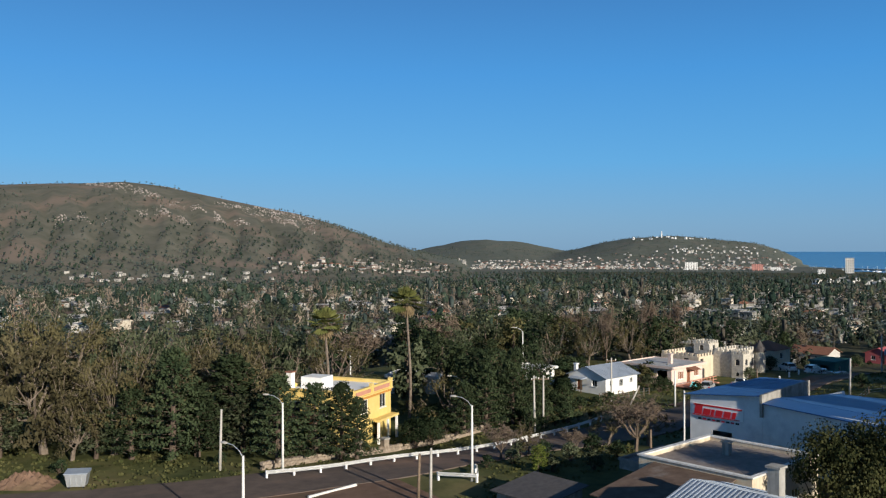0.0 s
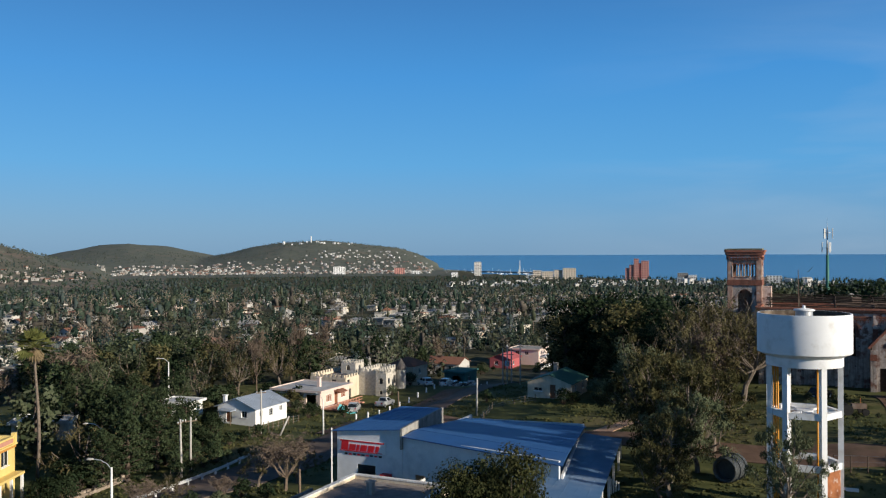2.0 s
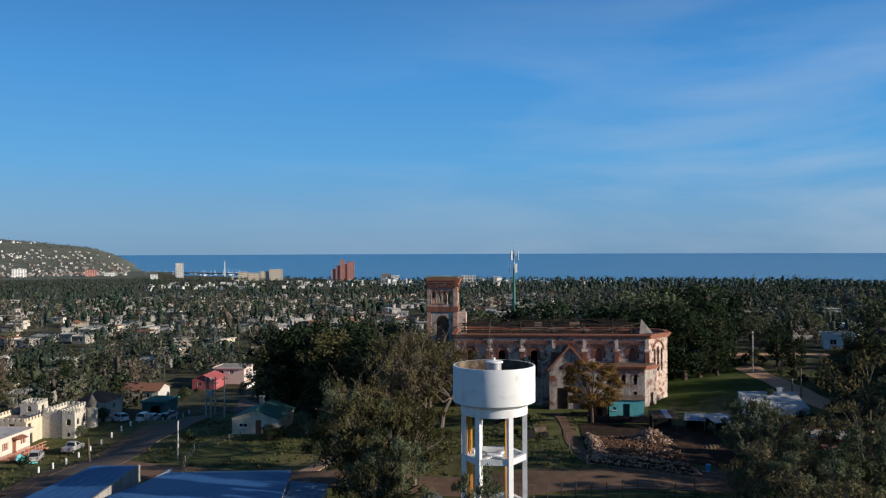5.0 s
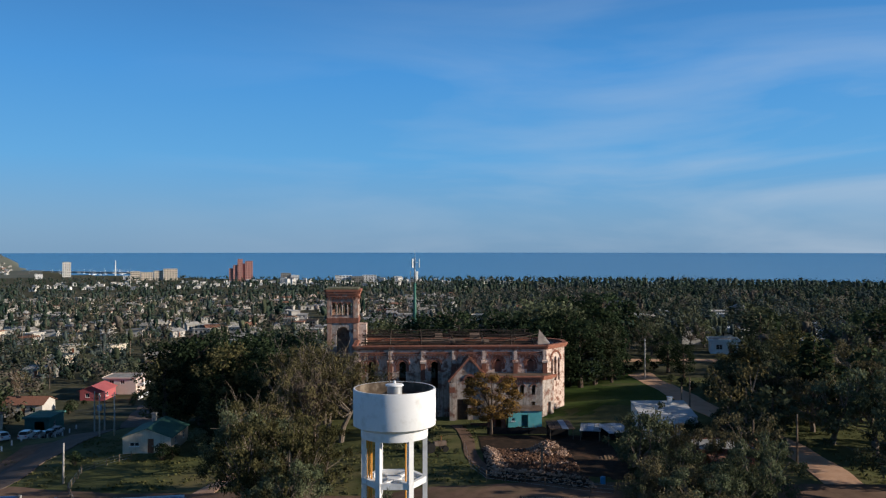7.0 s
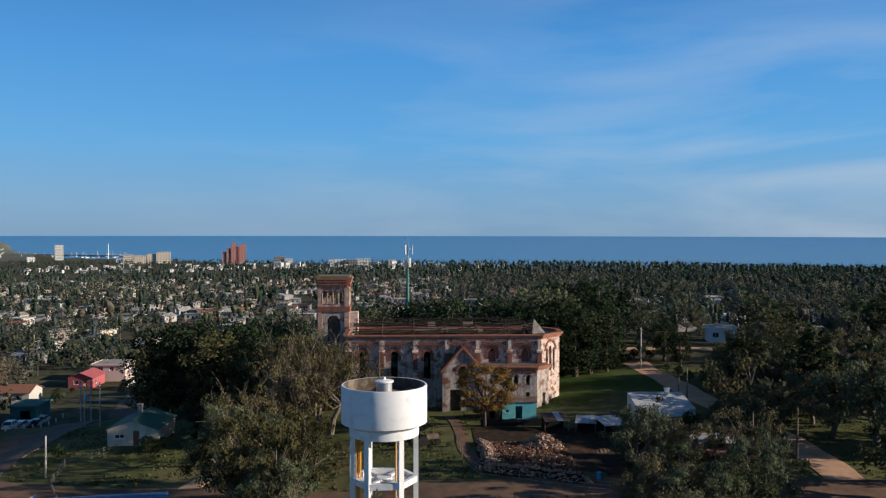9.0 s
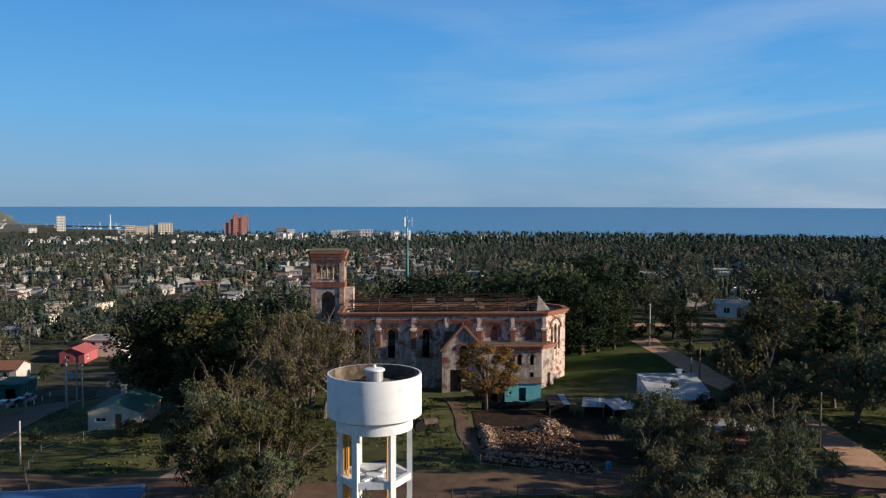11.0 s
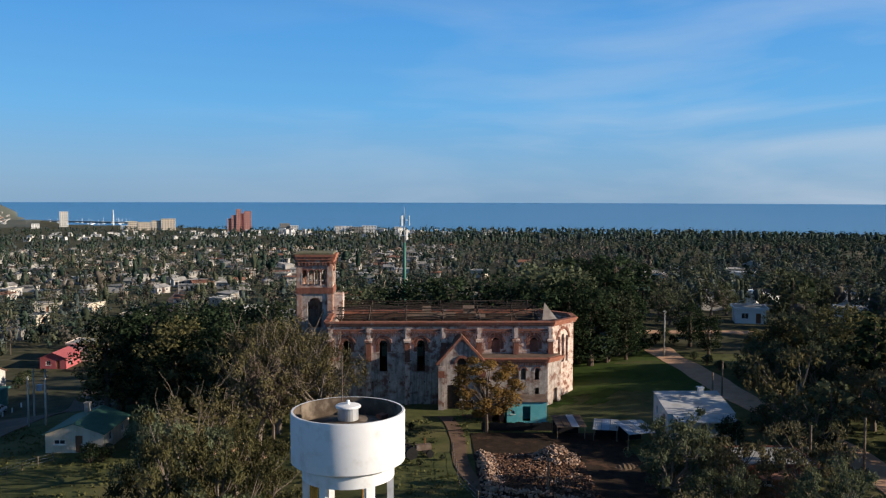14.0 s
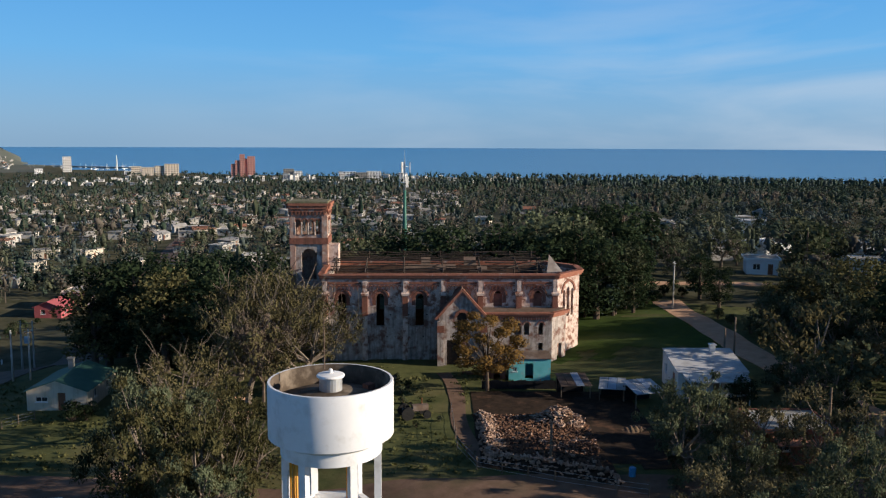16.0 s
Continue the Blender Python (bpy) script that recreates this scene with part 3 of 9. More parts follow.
def strip(name, points, width, mat, lift, label, category):
    """A road or path: a sheet with real edges along a smoothed line, laid on the ground."""
    p = np.array(points, float)
    t = np.concatenate([[0], np.cumsum(np.hypot(*np.diff(p, axis=0).T))])
    s = np.arange(0, t[-1], 1.6)
    line = np.stack([np.interp(s, t, p[:, 0]), np.interp(s, t, p[:, 1])], 1)
    k = np.ones(9) / 9
    pad = np.concatenate([np.repeat(line[:1], 4, 0), line, np.repeat(line[-1:], 4, 0)])
    line = np.stack([np.convolve(pad[:, 0], k, "valid"), np.convolve(pad[:, 1], k, "valid")], 1)
    d = np.gradient(line, axis=0)
    d /= np.linalg.norm(d, axis=1, keepdims=True) + 1e-9
    n = np.stack([d[:, 1], -d[:, 0]], 1)
    verts, faces = [], []
    offs = [-0.5, -0.5, -0.25, 0, 0.25, 0.5, 0.5]
    for i in range(len(line)):
        wob = 1 + 0.05 * math.sin(i * 0.9) + 0.04 * math.sin(i * 0.37 + 2)
        for j, o in enumerate(offs):
            q = line[i] + n[i] * width * o * wob
            z = gz(q[0], q[1]) + (lift if 0 < j < len(offs) - 1 else -0.35)
            verts.append((q[0], q[1], z))
    m = len(offs)
    for i in range(len(line) - 1):
        for j in range(m - 1):
            faces.append((i * m + j, i * m + j + 1, (i + 1) * m + j + 1, (i + 1) * m + j))
    return tagged(new(name, raw_mesh(name, verts, faces, mat)), label, category, kind="structure")


MAIN = [(-160, 58), (-100, 63), (-60, 66), (-28, 70.5), (-8, 79.5), (8, 91), (24, 103), (43, 117.5), (60, 132), (78, 148), (95, 166), (118, 196), (150, 240), (190, 300), (250, 380)]
DIRT = [(44, 116), (52, 99), (58, 86), (66, 70), (80, 55), (97, 36), (115, 14), (140, -20)]
TRACK = [(158, 84), (155.4, 81.6), (150, 75.6), (143.9, 69.2), (137, 63), (130.5, 56.8), (124.5, 49), (119, 41.5), (114.6, 36), (110, 32.4), (104, 28), (93, 20)]
strip("pavement", [(-70, 63), (-45, 65), (-26, 66.5), (-10, 72), (-2, 77)], 13.0, M["dirt"], 0.05, "reddish dirt verge beside the road", "verge")
strip("road", MAIN, 8.2, M["asphalt"], 0.10, "worn grey asphalt road with reddish dusty edges", "road")
strip("dirt_road", DIRT, 6.5, M["dirt"], 0.09, "reddish dirt road along the water tower", "road")
strip("sandy_track", TRACK, 4.6, M["sand_road"], 0.08, "pale sandy track across the lawn", "track")
strip("road", [(284, 328), (350, 418), (424, 516)], 12.0, M["asphalt"], 0.10, "far grey town street with a pale verge", "road")
strip("sandy_track", [(158, 99), (162.6, 94), (167.8, 87.7), (172.4, 81.6), (176.8, 75.6), (186, 63)], 3.0, M["sand_road"], 0.07, "pale cross street beyond the lawn", "track")
strip("footpath", [(80, 60), (86.8, 70.3), (97, 78.5), (104, 87.5)], 1.7, M["dirt"], 0.06, "trodden dirt path towards the church", "path")
strip("pavement", [(30, 113), (40, 122), (52, 132.5), (66, 146)], 4.0, M["dirt"], 0.13, "reddish dirt parking strip along the road", "verge")
strip("sandy_track", [(80, 92), (70, 95), (60, 90), (55, 88)], 3.0, M["sand_road"], 0.05, "bare sandy patch worn into the field", "track")
# lawn round the church's apse
lawn = [(x, y) for x in np.arange(110, 160, 1.0) for y in np.arange(60, 112, 1.0)]
lv, lf, lid = [], [], {}
for x, y in lawn:
    inside = (x - 133) * 0.73 + (y - 80) * 0.68
    across = (x - 133) * 0.68 - (y - 80) * 0.73
    wave = 1.6 * math.sin(x * 0.7 + y * 0.3) + 1.1 * math.sin(y * 0.9 - x * 0.4)
    if -13 + wave < inside < 24 and -12 + wave < across < 13:
        for cx, cy in ((x, y), (x + 1, y), (x + 1, y + 1), (x, y + 1)):
            if (cx, cy) not in lid:
                lid[cx, cy] = len(lv)
                lv.append((cx, cy, gz(cx, cy) + 0.045))
        lf.append((lid[x, y], lid[x + 1, y], lid[x + 1, y + 1], lid[x, y + 1]))
tagged(new("lawn", raw_mesh("lawn", lv, lf, M["lawn"])), "bright green mown lawn beside the church", "lawn", kind="structure")

# ---- the street frame: x along the cross streets, y along the main road ----
STREET = pose(24.5, 85.5, 0, 0, 0, -48.0)


def st(x, y):
    v = STREET @ Vector((x, y, 0))
    return v.x, v.y


def on_street(x, y, z=None, turn=0.0):
    wx, wy = st(x, y)
    return pose(wx, wy, gz(wx, wy) if z is None else z, 0, 0, -48.0 + turn)


# ---- water tower ----
TOWER = (55.85, 53.85)
tw = thing("water_tower", "white round concrete water tower on six legs beside a dirt road", "water tower", pose(TOWER[0], TOWER[1], 0, 0, 0, 0))
bm = bmesh.new()
lathe(bm, [(3.72, 11.8), (3.72, 14.95)], 96, closed=False)
lathe(bm, [(3.02, 11.45), (3.72, 11.8)], 96, closed=False)
lathe(bm, [(3.72, 14.95), (3.68, 15.02), (3.54, 15.02), (3.50, 14.95)], 96, closed=False)
lathe(bm, [(3.50, 14.95), (3.50, 13.75)], 96, closed=False)
lathe(bm, [(3.50, 13.75), (3.0, 13.95), (1.6, 14.28), (0.6, 14.4)], 96, closed=False)
bmesh.ops.remove_doubles(bm, verts=bm.verts, dist=0.001)
tank = part("tank", bm, M["tank_paint"], tw, "white painted round tank", True)
tank.data.set_sharp_from_angle(angle=radians(30))
M["tank_inside"] = material("stained_concrete_lining", (0.055, 0.042, 0.032), (0.125, 0.098, 0.076), 0.9, 1.2, 0.3, blotch=(0.20, 0.165, 0.13), blotch_scale=0.6, blotch_size=(0.5, 0.68))
tank.data.materials.append(M["tank_inside"])
for p in tank.data.polygons:
    c = p.center
    if c.z > 13.5 and math.hypot(c.x, c.y) < 3.52:
        p.material_index = 1
bm = bmesh.new()
lathe(bm, [(0.68, 14.3), (0.68, 15.2), (0.64, 15.2)], 24)
hatch = part("hatch", bm, M["steel"], tank, "grey round hatch drum")
bm = bmesh.new()
lathe(bm, [(0.82, 15.2), (0.84, 15.27), (0.78, 15.34), (0.25, 15.42)], 28)
lathe(bm, [(0.12, 15.38), (0.12, 15.62), (0.08, 15.66)], 12)
part("hatch_cover", bm, M["white_paint"], tank, "white round hatch cover")
bm = bmesh.new()
tube(bm, [(0.3, 0.9, 15.4), (0.3, 0.9, 18.6)], [0.05, 0.03], 6)
part("lightning_rod", bm, M["rust_tin"], tank)
bm = bmesh.new()
for k in range(3):
    tube(bm, [(-2.6 + 0.28 * k, -1.7, 13.9), (-2.6 + 0.28 * k, -1.7, 14.7)], [0.03, 0.03], 5)
tube(bm, [(-2.7, -1.7, 14.65), (-1.9, -1.7, 14.65)], [0.03, 0.03], 5)
part("bracket", bm, M["steel"], tank)
bm = bmesh.new()
box(bm, 2.1, 2.7, -1.0, -0.5, 14.0, 14.4)
part("block", bm, M["brick"], tank, "broken brick lump")
bm = bmesh.new()
lathe(bm, [(3.02, 10.7), (3.02, 11.45)], 96, closed=False)
lathe(bm, [(2.5, 11.45), (2.5, 10.7)], 96, closed=False)
lathe(bm, [(2.5, 10.7), (3.02, 10.7)], 96, closed=False)
lathe(bm, [(3.02, 11.45), (2.5, 11.45)], 96, closed=False)
bmesh.ops.remove_doubles(bm, verts=bm.verts, dist=0.001)
part("collar", bm, M["tank_paint"], tw, smooth=True).data.set_sharp_from_angle(angle=radians(30))
face_cam = math.atan2(-TOWER[1], -TOWER[0])
LEG_R = 2.76
legs = []
for k in range(6):
    a = face_cam + radians(30 + 60 * k)
    bm = bmesh.new()
    m = pose(LEG_R * math.cos(a), LEG_R * math.sin(a), 0, 0, 0, math.degrees(a))
    box(bm, -0.21, 0.21, -0.23, 0.23, -2.6, 10.75, m)
    legs.append(part("leg", bm, M["tank_paint"], tw))
for z0, z1, name in ((6.5, 7.02, "ring_beam"), (2.25, 2.77, "ring_beam")):
    for k in range(6):
        bm = bmesh.new()
        a, b = face_cam + radians(30 + 60 * k), face_cam + radians(90 + 60 * k)
        pa, pb = (LEG_R * math.cos(a), LEG_R * math.sin(a)), (LEG_R * math.cos(b), LEG_R * math.sin(b))
        m = along(*pa, *pb)
        box(bm, 0.14, LEG_R - 0.14, -0.19, 0.19, z0, z1, m)
        part(name, bm, M["tank_paint"], tw)
bm = bmesh.new()
for k in range(3):
    a = face_cam + radians(30 + 60 * k)
    box(bm, -2.6, 2.6, -0.16, 0.16, 6.56 + 0.004 * k, 6.88 + 0.004 * k, pose(0, 0, 0, 0, 0, math.degrees(a)))
lathe(bm, [(0.7, 6.54), (0.7, 6.93), (0.6, 6.94)], 18)
part("cross_beam", bm, M["tank_paint"], tw)
fwd, side_way = Vector((math.cos(face_cam), math.sin(face_cam))), Vector((-math.sin(face_cam), math.cos(face_cam)))
for lateral, depth_in in ((2.42, 0.25), (2.24, 0.15), (2.06, 0.3), (-1.0, 1.1)):
    q = fwd * depth_in - side_way * lateral
    bm = bmesh.new()
    tube(bm, [(q.x, q.y, -2.4), (q.x, q.y, 11.3)], [0.075, 0.075], 10)
    part("pipe", bm, M["orange"], tw, "orange painted riser pipe", True)
bm = bmesh.new()
for k in range(30):
    tube(bm, [(-2.75, 0.75, -1.8 + 0.38 * k), (-2.35, 1.15, -1.8 + 0.38 * k)], [0.02, 0.02], 4)
for s in (0, 1):
    tube(bm, [(-2.75 + 0.4 * s, 0.75 + 0.4 * s, -2), (-2.75 + 0.4 * s, 0.75 + 0.4 * s, 9.8)], [0.03, 0.03], 5)
part("ladder", bm, M["steel"], tw)
a, b = face_cam + radians(30), face_cam + radians(90)
bm = bmesh.new()
box(bm, 0.2, LEG_R - 0.2, -0.08, 0.08, -2.6, 2.25, along(LEG_R * math.cos(a), LEG_R * math.sin(a), LEG_R * math.cos(b), LEG_R * math.sin(b)))
M["rust"] = material("rust_stained_panel", (0.22, 0.08, 0.035), (0.36, 0.15, 0.07), 0.9, 1.5, 0.2, blotch=(0.55, 0.50, 0.46), blotch_scale=0.8, blotch_size=(0.55, 0.65))
part("panel", bm, M["rust"], tw, "rust-stained infill panel")

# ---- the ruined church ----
# brick tone lowered to paint in the shadow on the inner far wall
M["shadowed_brick"] = material("shadowed_brick", (0.055, 0.037, 0.030), (0.12, 0.074, 0.055), 0.95, 2.0, 0.4)
M["old_timber"] = material("blackened_timber", (0.035, 0.027, 0.022), (0.085, 0.066, 0.054), 0.95, 3.0, 0.3, spread=0.3)
CB = -0.35
church = thing("church", "ruined roofless brick church with peeling plaster and bell tower", "church", pose(97.2, 102.9, CB, 0, 0, -46.7))
LEN, WID, TOP = 31.7, 12.5, 11.3
APSE = [(LEN, 0.0), (35.5, 4.2), (35.5, 8.3), (LEN, WID)]
lancets = [(2.2, 3.3, 4.7, 9.2, True), (7.3, 8.4, 4.7, 9.2, True), (12.6, 13.7, 4.7, 9.2, True), (18.3, 19.4, 7.4, 9.5, True), (23.1, 24.3, 7.4, 9.5, True), (28.5, 29.7, 7.4, 9.5, True)]
bm = bmesh.new()
wall(bm, LEN, -1.0, 7.4, 0.7, [(a, b, s, h, False) for a, b, s, h, r in lancets[:3]])
part("nave_wall", bm, M["plaster"], church, "grey peeling plaster over brick")
bm = bmesh.new()
wall(bm, LEN, 7.4, TOP, 0.7, [(a, b, max(s, 7.4), h, r) for a, b, s, h, r in lancets])
part("clerestory_wall", bm, M["worn_plaster"], church, "pinkish half-lost plaster over red brick")
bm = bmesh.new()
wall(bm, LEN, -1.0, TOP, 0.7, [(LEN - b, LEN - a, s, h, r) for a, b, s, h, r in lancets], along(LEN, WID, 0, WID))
part("nave_wall", bm, M["shadowed_brick"], church, "far brick wall darkened for the shadow inside")
bm = bmesh.new()
wall(bm, WID - 1.4, -1.0, TOP, 0.7, [(4.5, 6.9, 0.0, 4.0, True), (4.4, 7.0, 5.6, 8.6, True)], along(0, WID - 0.7, 0, 0.7))
part("west_wall", bm, M["plaster"], church)
for i in range(3):
    (ax, ay), (bx, by) = APSE[i], APSE[i + 1]
    ln = math.hypot(bx - ax, by - ay)
    c = ln / 2
    ops = [(c - 1.35, c - 0.75, 5.6, 9.4, True), (c - 0.35, c + 0.35, 5.6, 9.7, True), (c + 0.75, c + 1.35, 5.6, 9.4, True)]
    bm = bmesh.new()
    wall(bm, ln, -1.0, TOP, 0.6, ops, along(ax, ay, bx, by))
    bmesh.ops.remove_doubles(bm, verts=bm.verts, dist=0.001)
    part("apse_wall", bm, M["worn_plaster"], church)


def arch_ring(bm, cx, spring, r, width, depth, m=None, n=14, proud=0.12):
    """A band of brick voussoirs round an arch head."""
    for k in range(n):
        a0, a1 = math.pi * k / n, math.pi * (k + 1) / n
        pts = [(r * math.cos(a0), r * math.sin(a0)), ((r + width) * math.cos(a0), (r + width) * math.sin(a0)), ((r + width) * math.cos(a1), (r + width) * math.sin(a1)), (r * math.cos(a1), r * math.sin(a1))]
        vs = []
        for y in (-proud, depth):
            for px, pz in pts:
                p = Vector((cx + px, y, spring + pz))
                vs.append(bm.verts.new(p if m is None else m @ p))
        for f in ((0, 1, 2, 3), (7, 6, 5, 4), (0, 4, 5, 1), (1, 5, 6, 2), (2, 6, 7, 3), (3, 7, 4, 0)):
            bm.faces.new([vs[i] for i in f])


for a, b, s, h, r in lancets:
    bm = bmesh.new()
    arch_ring(bm, (a + b) / 2, h - (b - a) / 2, (b - a) / 2 + 0.02, 0.34, 0.1)
    part("window_arch", bm, M["brick"], church, "red brick arch")
    bm = bmesh.new()
    arch_ring(bm, (a + b) / 2, h - (b - a) / 2, (b - a) / 2 + 0.48, 0.2, 0.1, proud=0.2)
    part("hood_mould", bm, M["brick"], church, "projecting red brick hood mould")
    for x0, x1 in ((a - 0.5, a - 0.02), (b + 0.02, b + 0.5)):
        bm = bmesh.new()
        box(bm, x0, x1, -0.07, 0.05, h - 1.6, h - (b - a) / 2)
        part("window_jamb", bm, M["brick"], church, "red brick jamb")
for a, b, s, h, r in lancets[4:]:
    bm = bmesh.new()
    box(bm, a - 0.1, b + 0.1, 0.3, 0.5, s - 0.1, h - 0.35)
    part("blocked_window", bm, M["brick"], church, "bricked-up round window")
(ax, ay), (bx, by) = APSE[0], APSE[1]
ma = along(ax, ay, bx, by)
bm = bmesh.new()
arch_ring(bm, math.hypot(bx - ax, by - ay) / 2, 9.0, 1.45, 0.32, 0.1, ma)
part("apse_arch", bm, M["brick"], church, "red brick arch")
for x in (0.45, 5.8, 11.2, 16.3, 21.3, 26.5, 31.4):
    bm = bmesh.new()
    box(bm, x - 0.34, x + 0.34, -0.50, -0.003, -1.0, 9.0)
    box(bm, x - 0.28, x + 0.28, -0.34, -0.003, 9.0, 10.9)
    prism(bm, [(x - 0.5, -0.63), (x + 0.5, -0.63), (x + 0.5, -0.004), (x - 0.5, -0.004)], 8.95, lambda px, py: 9.25 + 0.4 * (py + 0.63))
    part("buttress", bm, M["worn_plaster"], church)
    bm = bmesh.new()
    box(bm, x - 0.37, x + 0.37, -0.54, -0.004, 6.2, 8.93)
    part("buttress_band", bm, M["brick"], church, "red brick band")
# brick frieze and cornice
for x0, x1 in ((0.9, 5.3), (6.3, 10.7), (11.7, 15.8), (16.8, 20.8), (21.8, 26.0), (27.0, 31.0)):
    bm = bmesh.new()
    box(bm, x0, x1, -0.14, -0.003, 10.45, 10.75)
    part("frieze", bm, M["brick"], church, "red brick frieze with small corbel arches")
    n = 8
    for k in range(n):
        x = x0 + (x1 - x0) * (k + 0.5) / n
        bm = bmesh.new()
        arch_ring(bm, x, 10.15, 0.11, 0.12, 0.16, pose(0, -0.16, 0), 6, 0.08)
        box(bm, x - 0.25, x - 0.17, -0.30, -0.005, 9.75, 10.2)
        part("corbel", bm, M["brick"], church)
CORN = [(-0.05, WID + 0.0), (-0.05, 0.0), (LEN + 0.1, 0.0), (35.6, 4.15), (35.6, 8.35), (LEN + 0.1, WID), (-0.05, WID)]


def ledge(name, line, out, z0, z1, mat, parent, label="", inner=0.35):
    bm = bmesh.new()
    for (ax, ay), (bx, by) in zip(line, line[1:]):
        ln = math.hypot(bx - ax, by - ay)
        m = along(ax, ay, bx, by)
        steps = ((0.0, 0.35, out * 0.45), (0.35, 0.7, out * 0.75), (0.7, 1.0, out))
        for s0, s1, o in steps:
            box(bm, -o * 0.4, ln + o * 0.4, -o, inner, z0 + (z1 - z0) * s0, z0 + (z1 - z0) * s1 + 0.002, m)
    return part(name, bm, mat, parent, label)


M["cornice"] = material("weathered_brick_cornice", (0.21, 0.088, 0.060), (0.34, 0.145, 0.098), 0.9, 1.6, 0.4, blotch=(0.36, 0.30, 0.26), blotch_scale=0.7, blotch_size=(0.58, 0.68))
ledge("cornice", CORN[1:], 0.50, 11.15, 11.85, M["cornice"], church, "red brick stepped cornice")
ledge("cornice", CORN[:2], 0.4, 11.15, 11.85, M["cornice"], church)
# aisle and porch along the front
AX0, AX1, AY = 15.9, 30.7, -2.5
bm = bmesh.new()
wall(bm, AX1 - AX0, -1.0, 6.5, 0.5, [(8.75, 9.45, 4.0, 5.6, True), (9.75, 10.75, 4.0, 5.85, True), (11.05, 11.75, 4.0, 5.6, True), (13.0, 13.6, 4.0, 5.6, True), (9.6, 10.3, 2.0, 3.1, False), (13.0, 13.6, 1.9, 2.9, False), (7.4, 8.6, -0.2, 2.5, False)], along(AX0, AY, AX1, AY))
part("aisle_wall", bm, M["plaster"], church, "lime-washed aisle wall with small arched windows")
bm = bmesh.new()
ln = math.hypot(2.2, 2.1)
wall(bm, ln, -1.0, 6.5, 0.5, [(1.2, 2.2, -0.2, 2.6, False)], along(AX1, AY, AX1 + 2.2, AY + 2.1))
part("aisle_wall", bm, M["plaster"], church)
ledge("aisle_cornice", [(21.6, AY), (AX1, AY), (AX1 + 2.2, AY + 2.1)], 0.45, 6.4, 7.05, M["cornice"], church, "red brick cornice", 0.3)
bm = bmesh.new()
prism(bm, [(AX0, AY + 0.3), (AX1, AY + 0.3), (AX1 + 2.0, -0.35), (AX1 + 2.0, -0.01), (AX0, -0.01)], 6.3, lambda x, y: 7.0 + 0.12 * (y + 2.2))
part("aisle_roof", bm, M["rust_tin"], church)
for k in range(26):
    x = 21.9 + 0.34 * k
    bm = bmesh.new()
    box(bm, x, x + 0.13, AY - 0.18, AY - 0.003, 6.05, 6.42)
    part("dentil", bm, M["brick"], church)
for x in (25.02, 26.15, 27.3, 29.2):
    bm = bmesh.new()
    arch_ring(bm, x, 5.3, 0.42, 0.16, 0.05, pose(0, AY, 0), 8, 0.06)
    part("window_arch", bm, M["brick"], church)
PX0, PX1, PY = 15.7, 21.7, -3.2
gable_top = lambda x: 10.05 - abs(x - 3.0) * 1.13
bm = bmesh.new()
wall(bm, PX1 - PX0, -1.0, 10, 0.5, [(2.35, 3.65, 4.3, 7.2, True), (1.0, 2.7, -0.4, 3.5, False)], along(PX0, PY, PX1, PY), gable_top)
part("porch_wall", bm, M["plaster"], church, "gabled porch with peeling plaster")
for x in (PX0, PX1 - 0.5):
    bm = bmesh.new()
    box(bm, x, x + 0.5, PY + 0.5, -0.003, -1.0, 6.6)
    part("porch_wall", bm, M["plaster"], church)
for x in (PX0 - 0.25, PX1 - 0.55):
    bm = bmesh.new()
    box(bm, x, x + 0.8, PY - 0.35, PY - 0.003, -1.0, 6.1)
    part("buttress", bm, M["plaster"], church)
    bm = bmesh.new()
    box(bm, x - 0.04, x + 0.84, PY - 0.42, PY - 0.004, 4.6, 5.5)
    part("buttress_band", bm, M["brick"], church)
# added dark panels make the open door and window look unlit inside
for x0, x1, z0, z1 in ((PX0 + 0.9, PX0 + 2.8, -0.6, 3.6), (PX0 + 2.25, PX0 + 3.75, 4.2, 7.3)):
    bm = bmesh.new()
    box(bm, x0, x1, PY + 0.42, PY + 0.49, z0, z1)
    part("boarding", bm, M["old_timber"], church, "dark panel added in an opening for its unlit depth")
# uncut putlog holes: their inner shade painted as thin dark plates
for row, z in enumerate((3.2, 6.2, 9.55)):
    for k in range(12):
        x = 1.3 + 2.45 * k + (0.5 if row % 2 else 0)
        if row < 2 and x > 15:
            continue
        bm = bmesh.new()
        box(bm, x, x + 0.17, -0.012, -0.003, z, z + 0.18)
        part("putlog_hole", bm, M["dark"], church)
bm = bmesh.new()
arch_ring(bm, 18.7, 6.55, 0.68, 0.36, 0.08, pose(0, PY, 0))
part("window_arch", bm, M["brick"], church)
for s in (-1, 1):
    bm = bmesh.new()
    m = pose(18.7, 0, 10.2, 0, math.degrees(math.atan(1.13)) * s, 0)
    box(bm, *sorted((0.0, 5.2 * s)), PY - 0.35, PY + 0.55, -0.12, 0.2, m)
    part("gable_coping", bm, M["cornice"], church, "red tiled gable coping")
    bm = bmesh.new()
    box(bm, *sorted((0.0, 5.0 * s)), PY + 0.55, -0.003, -0.2, 0.05, m)
    part("porch_roof", bm, M["rust_tin"], church)
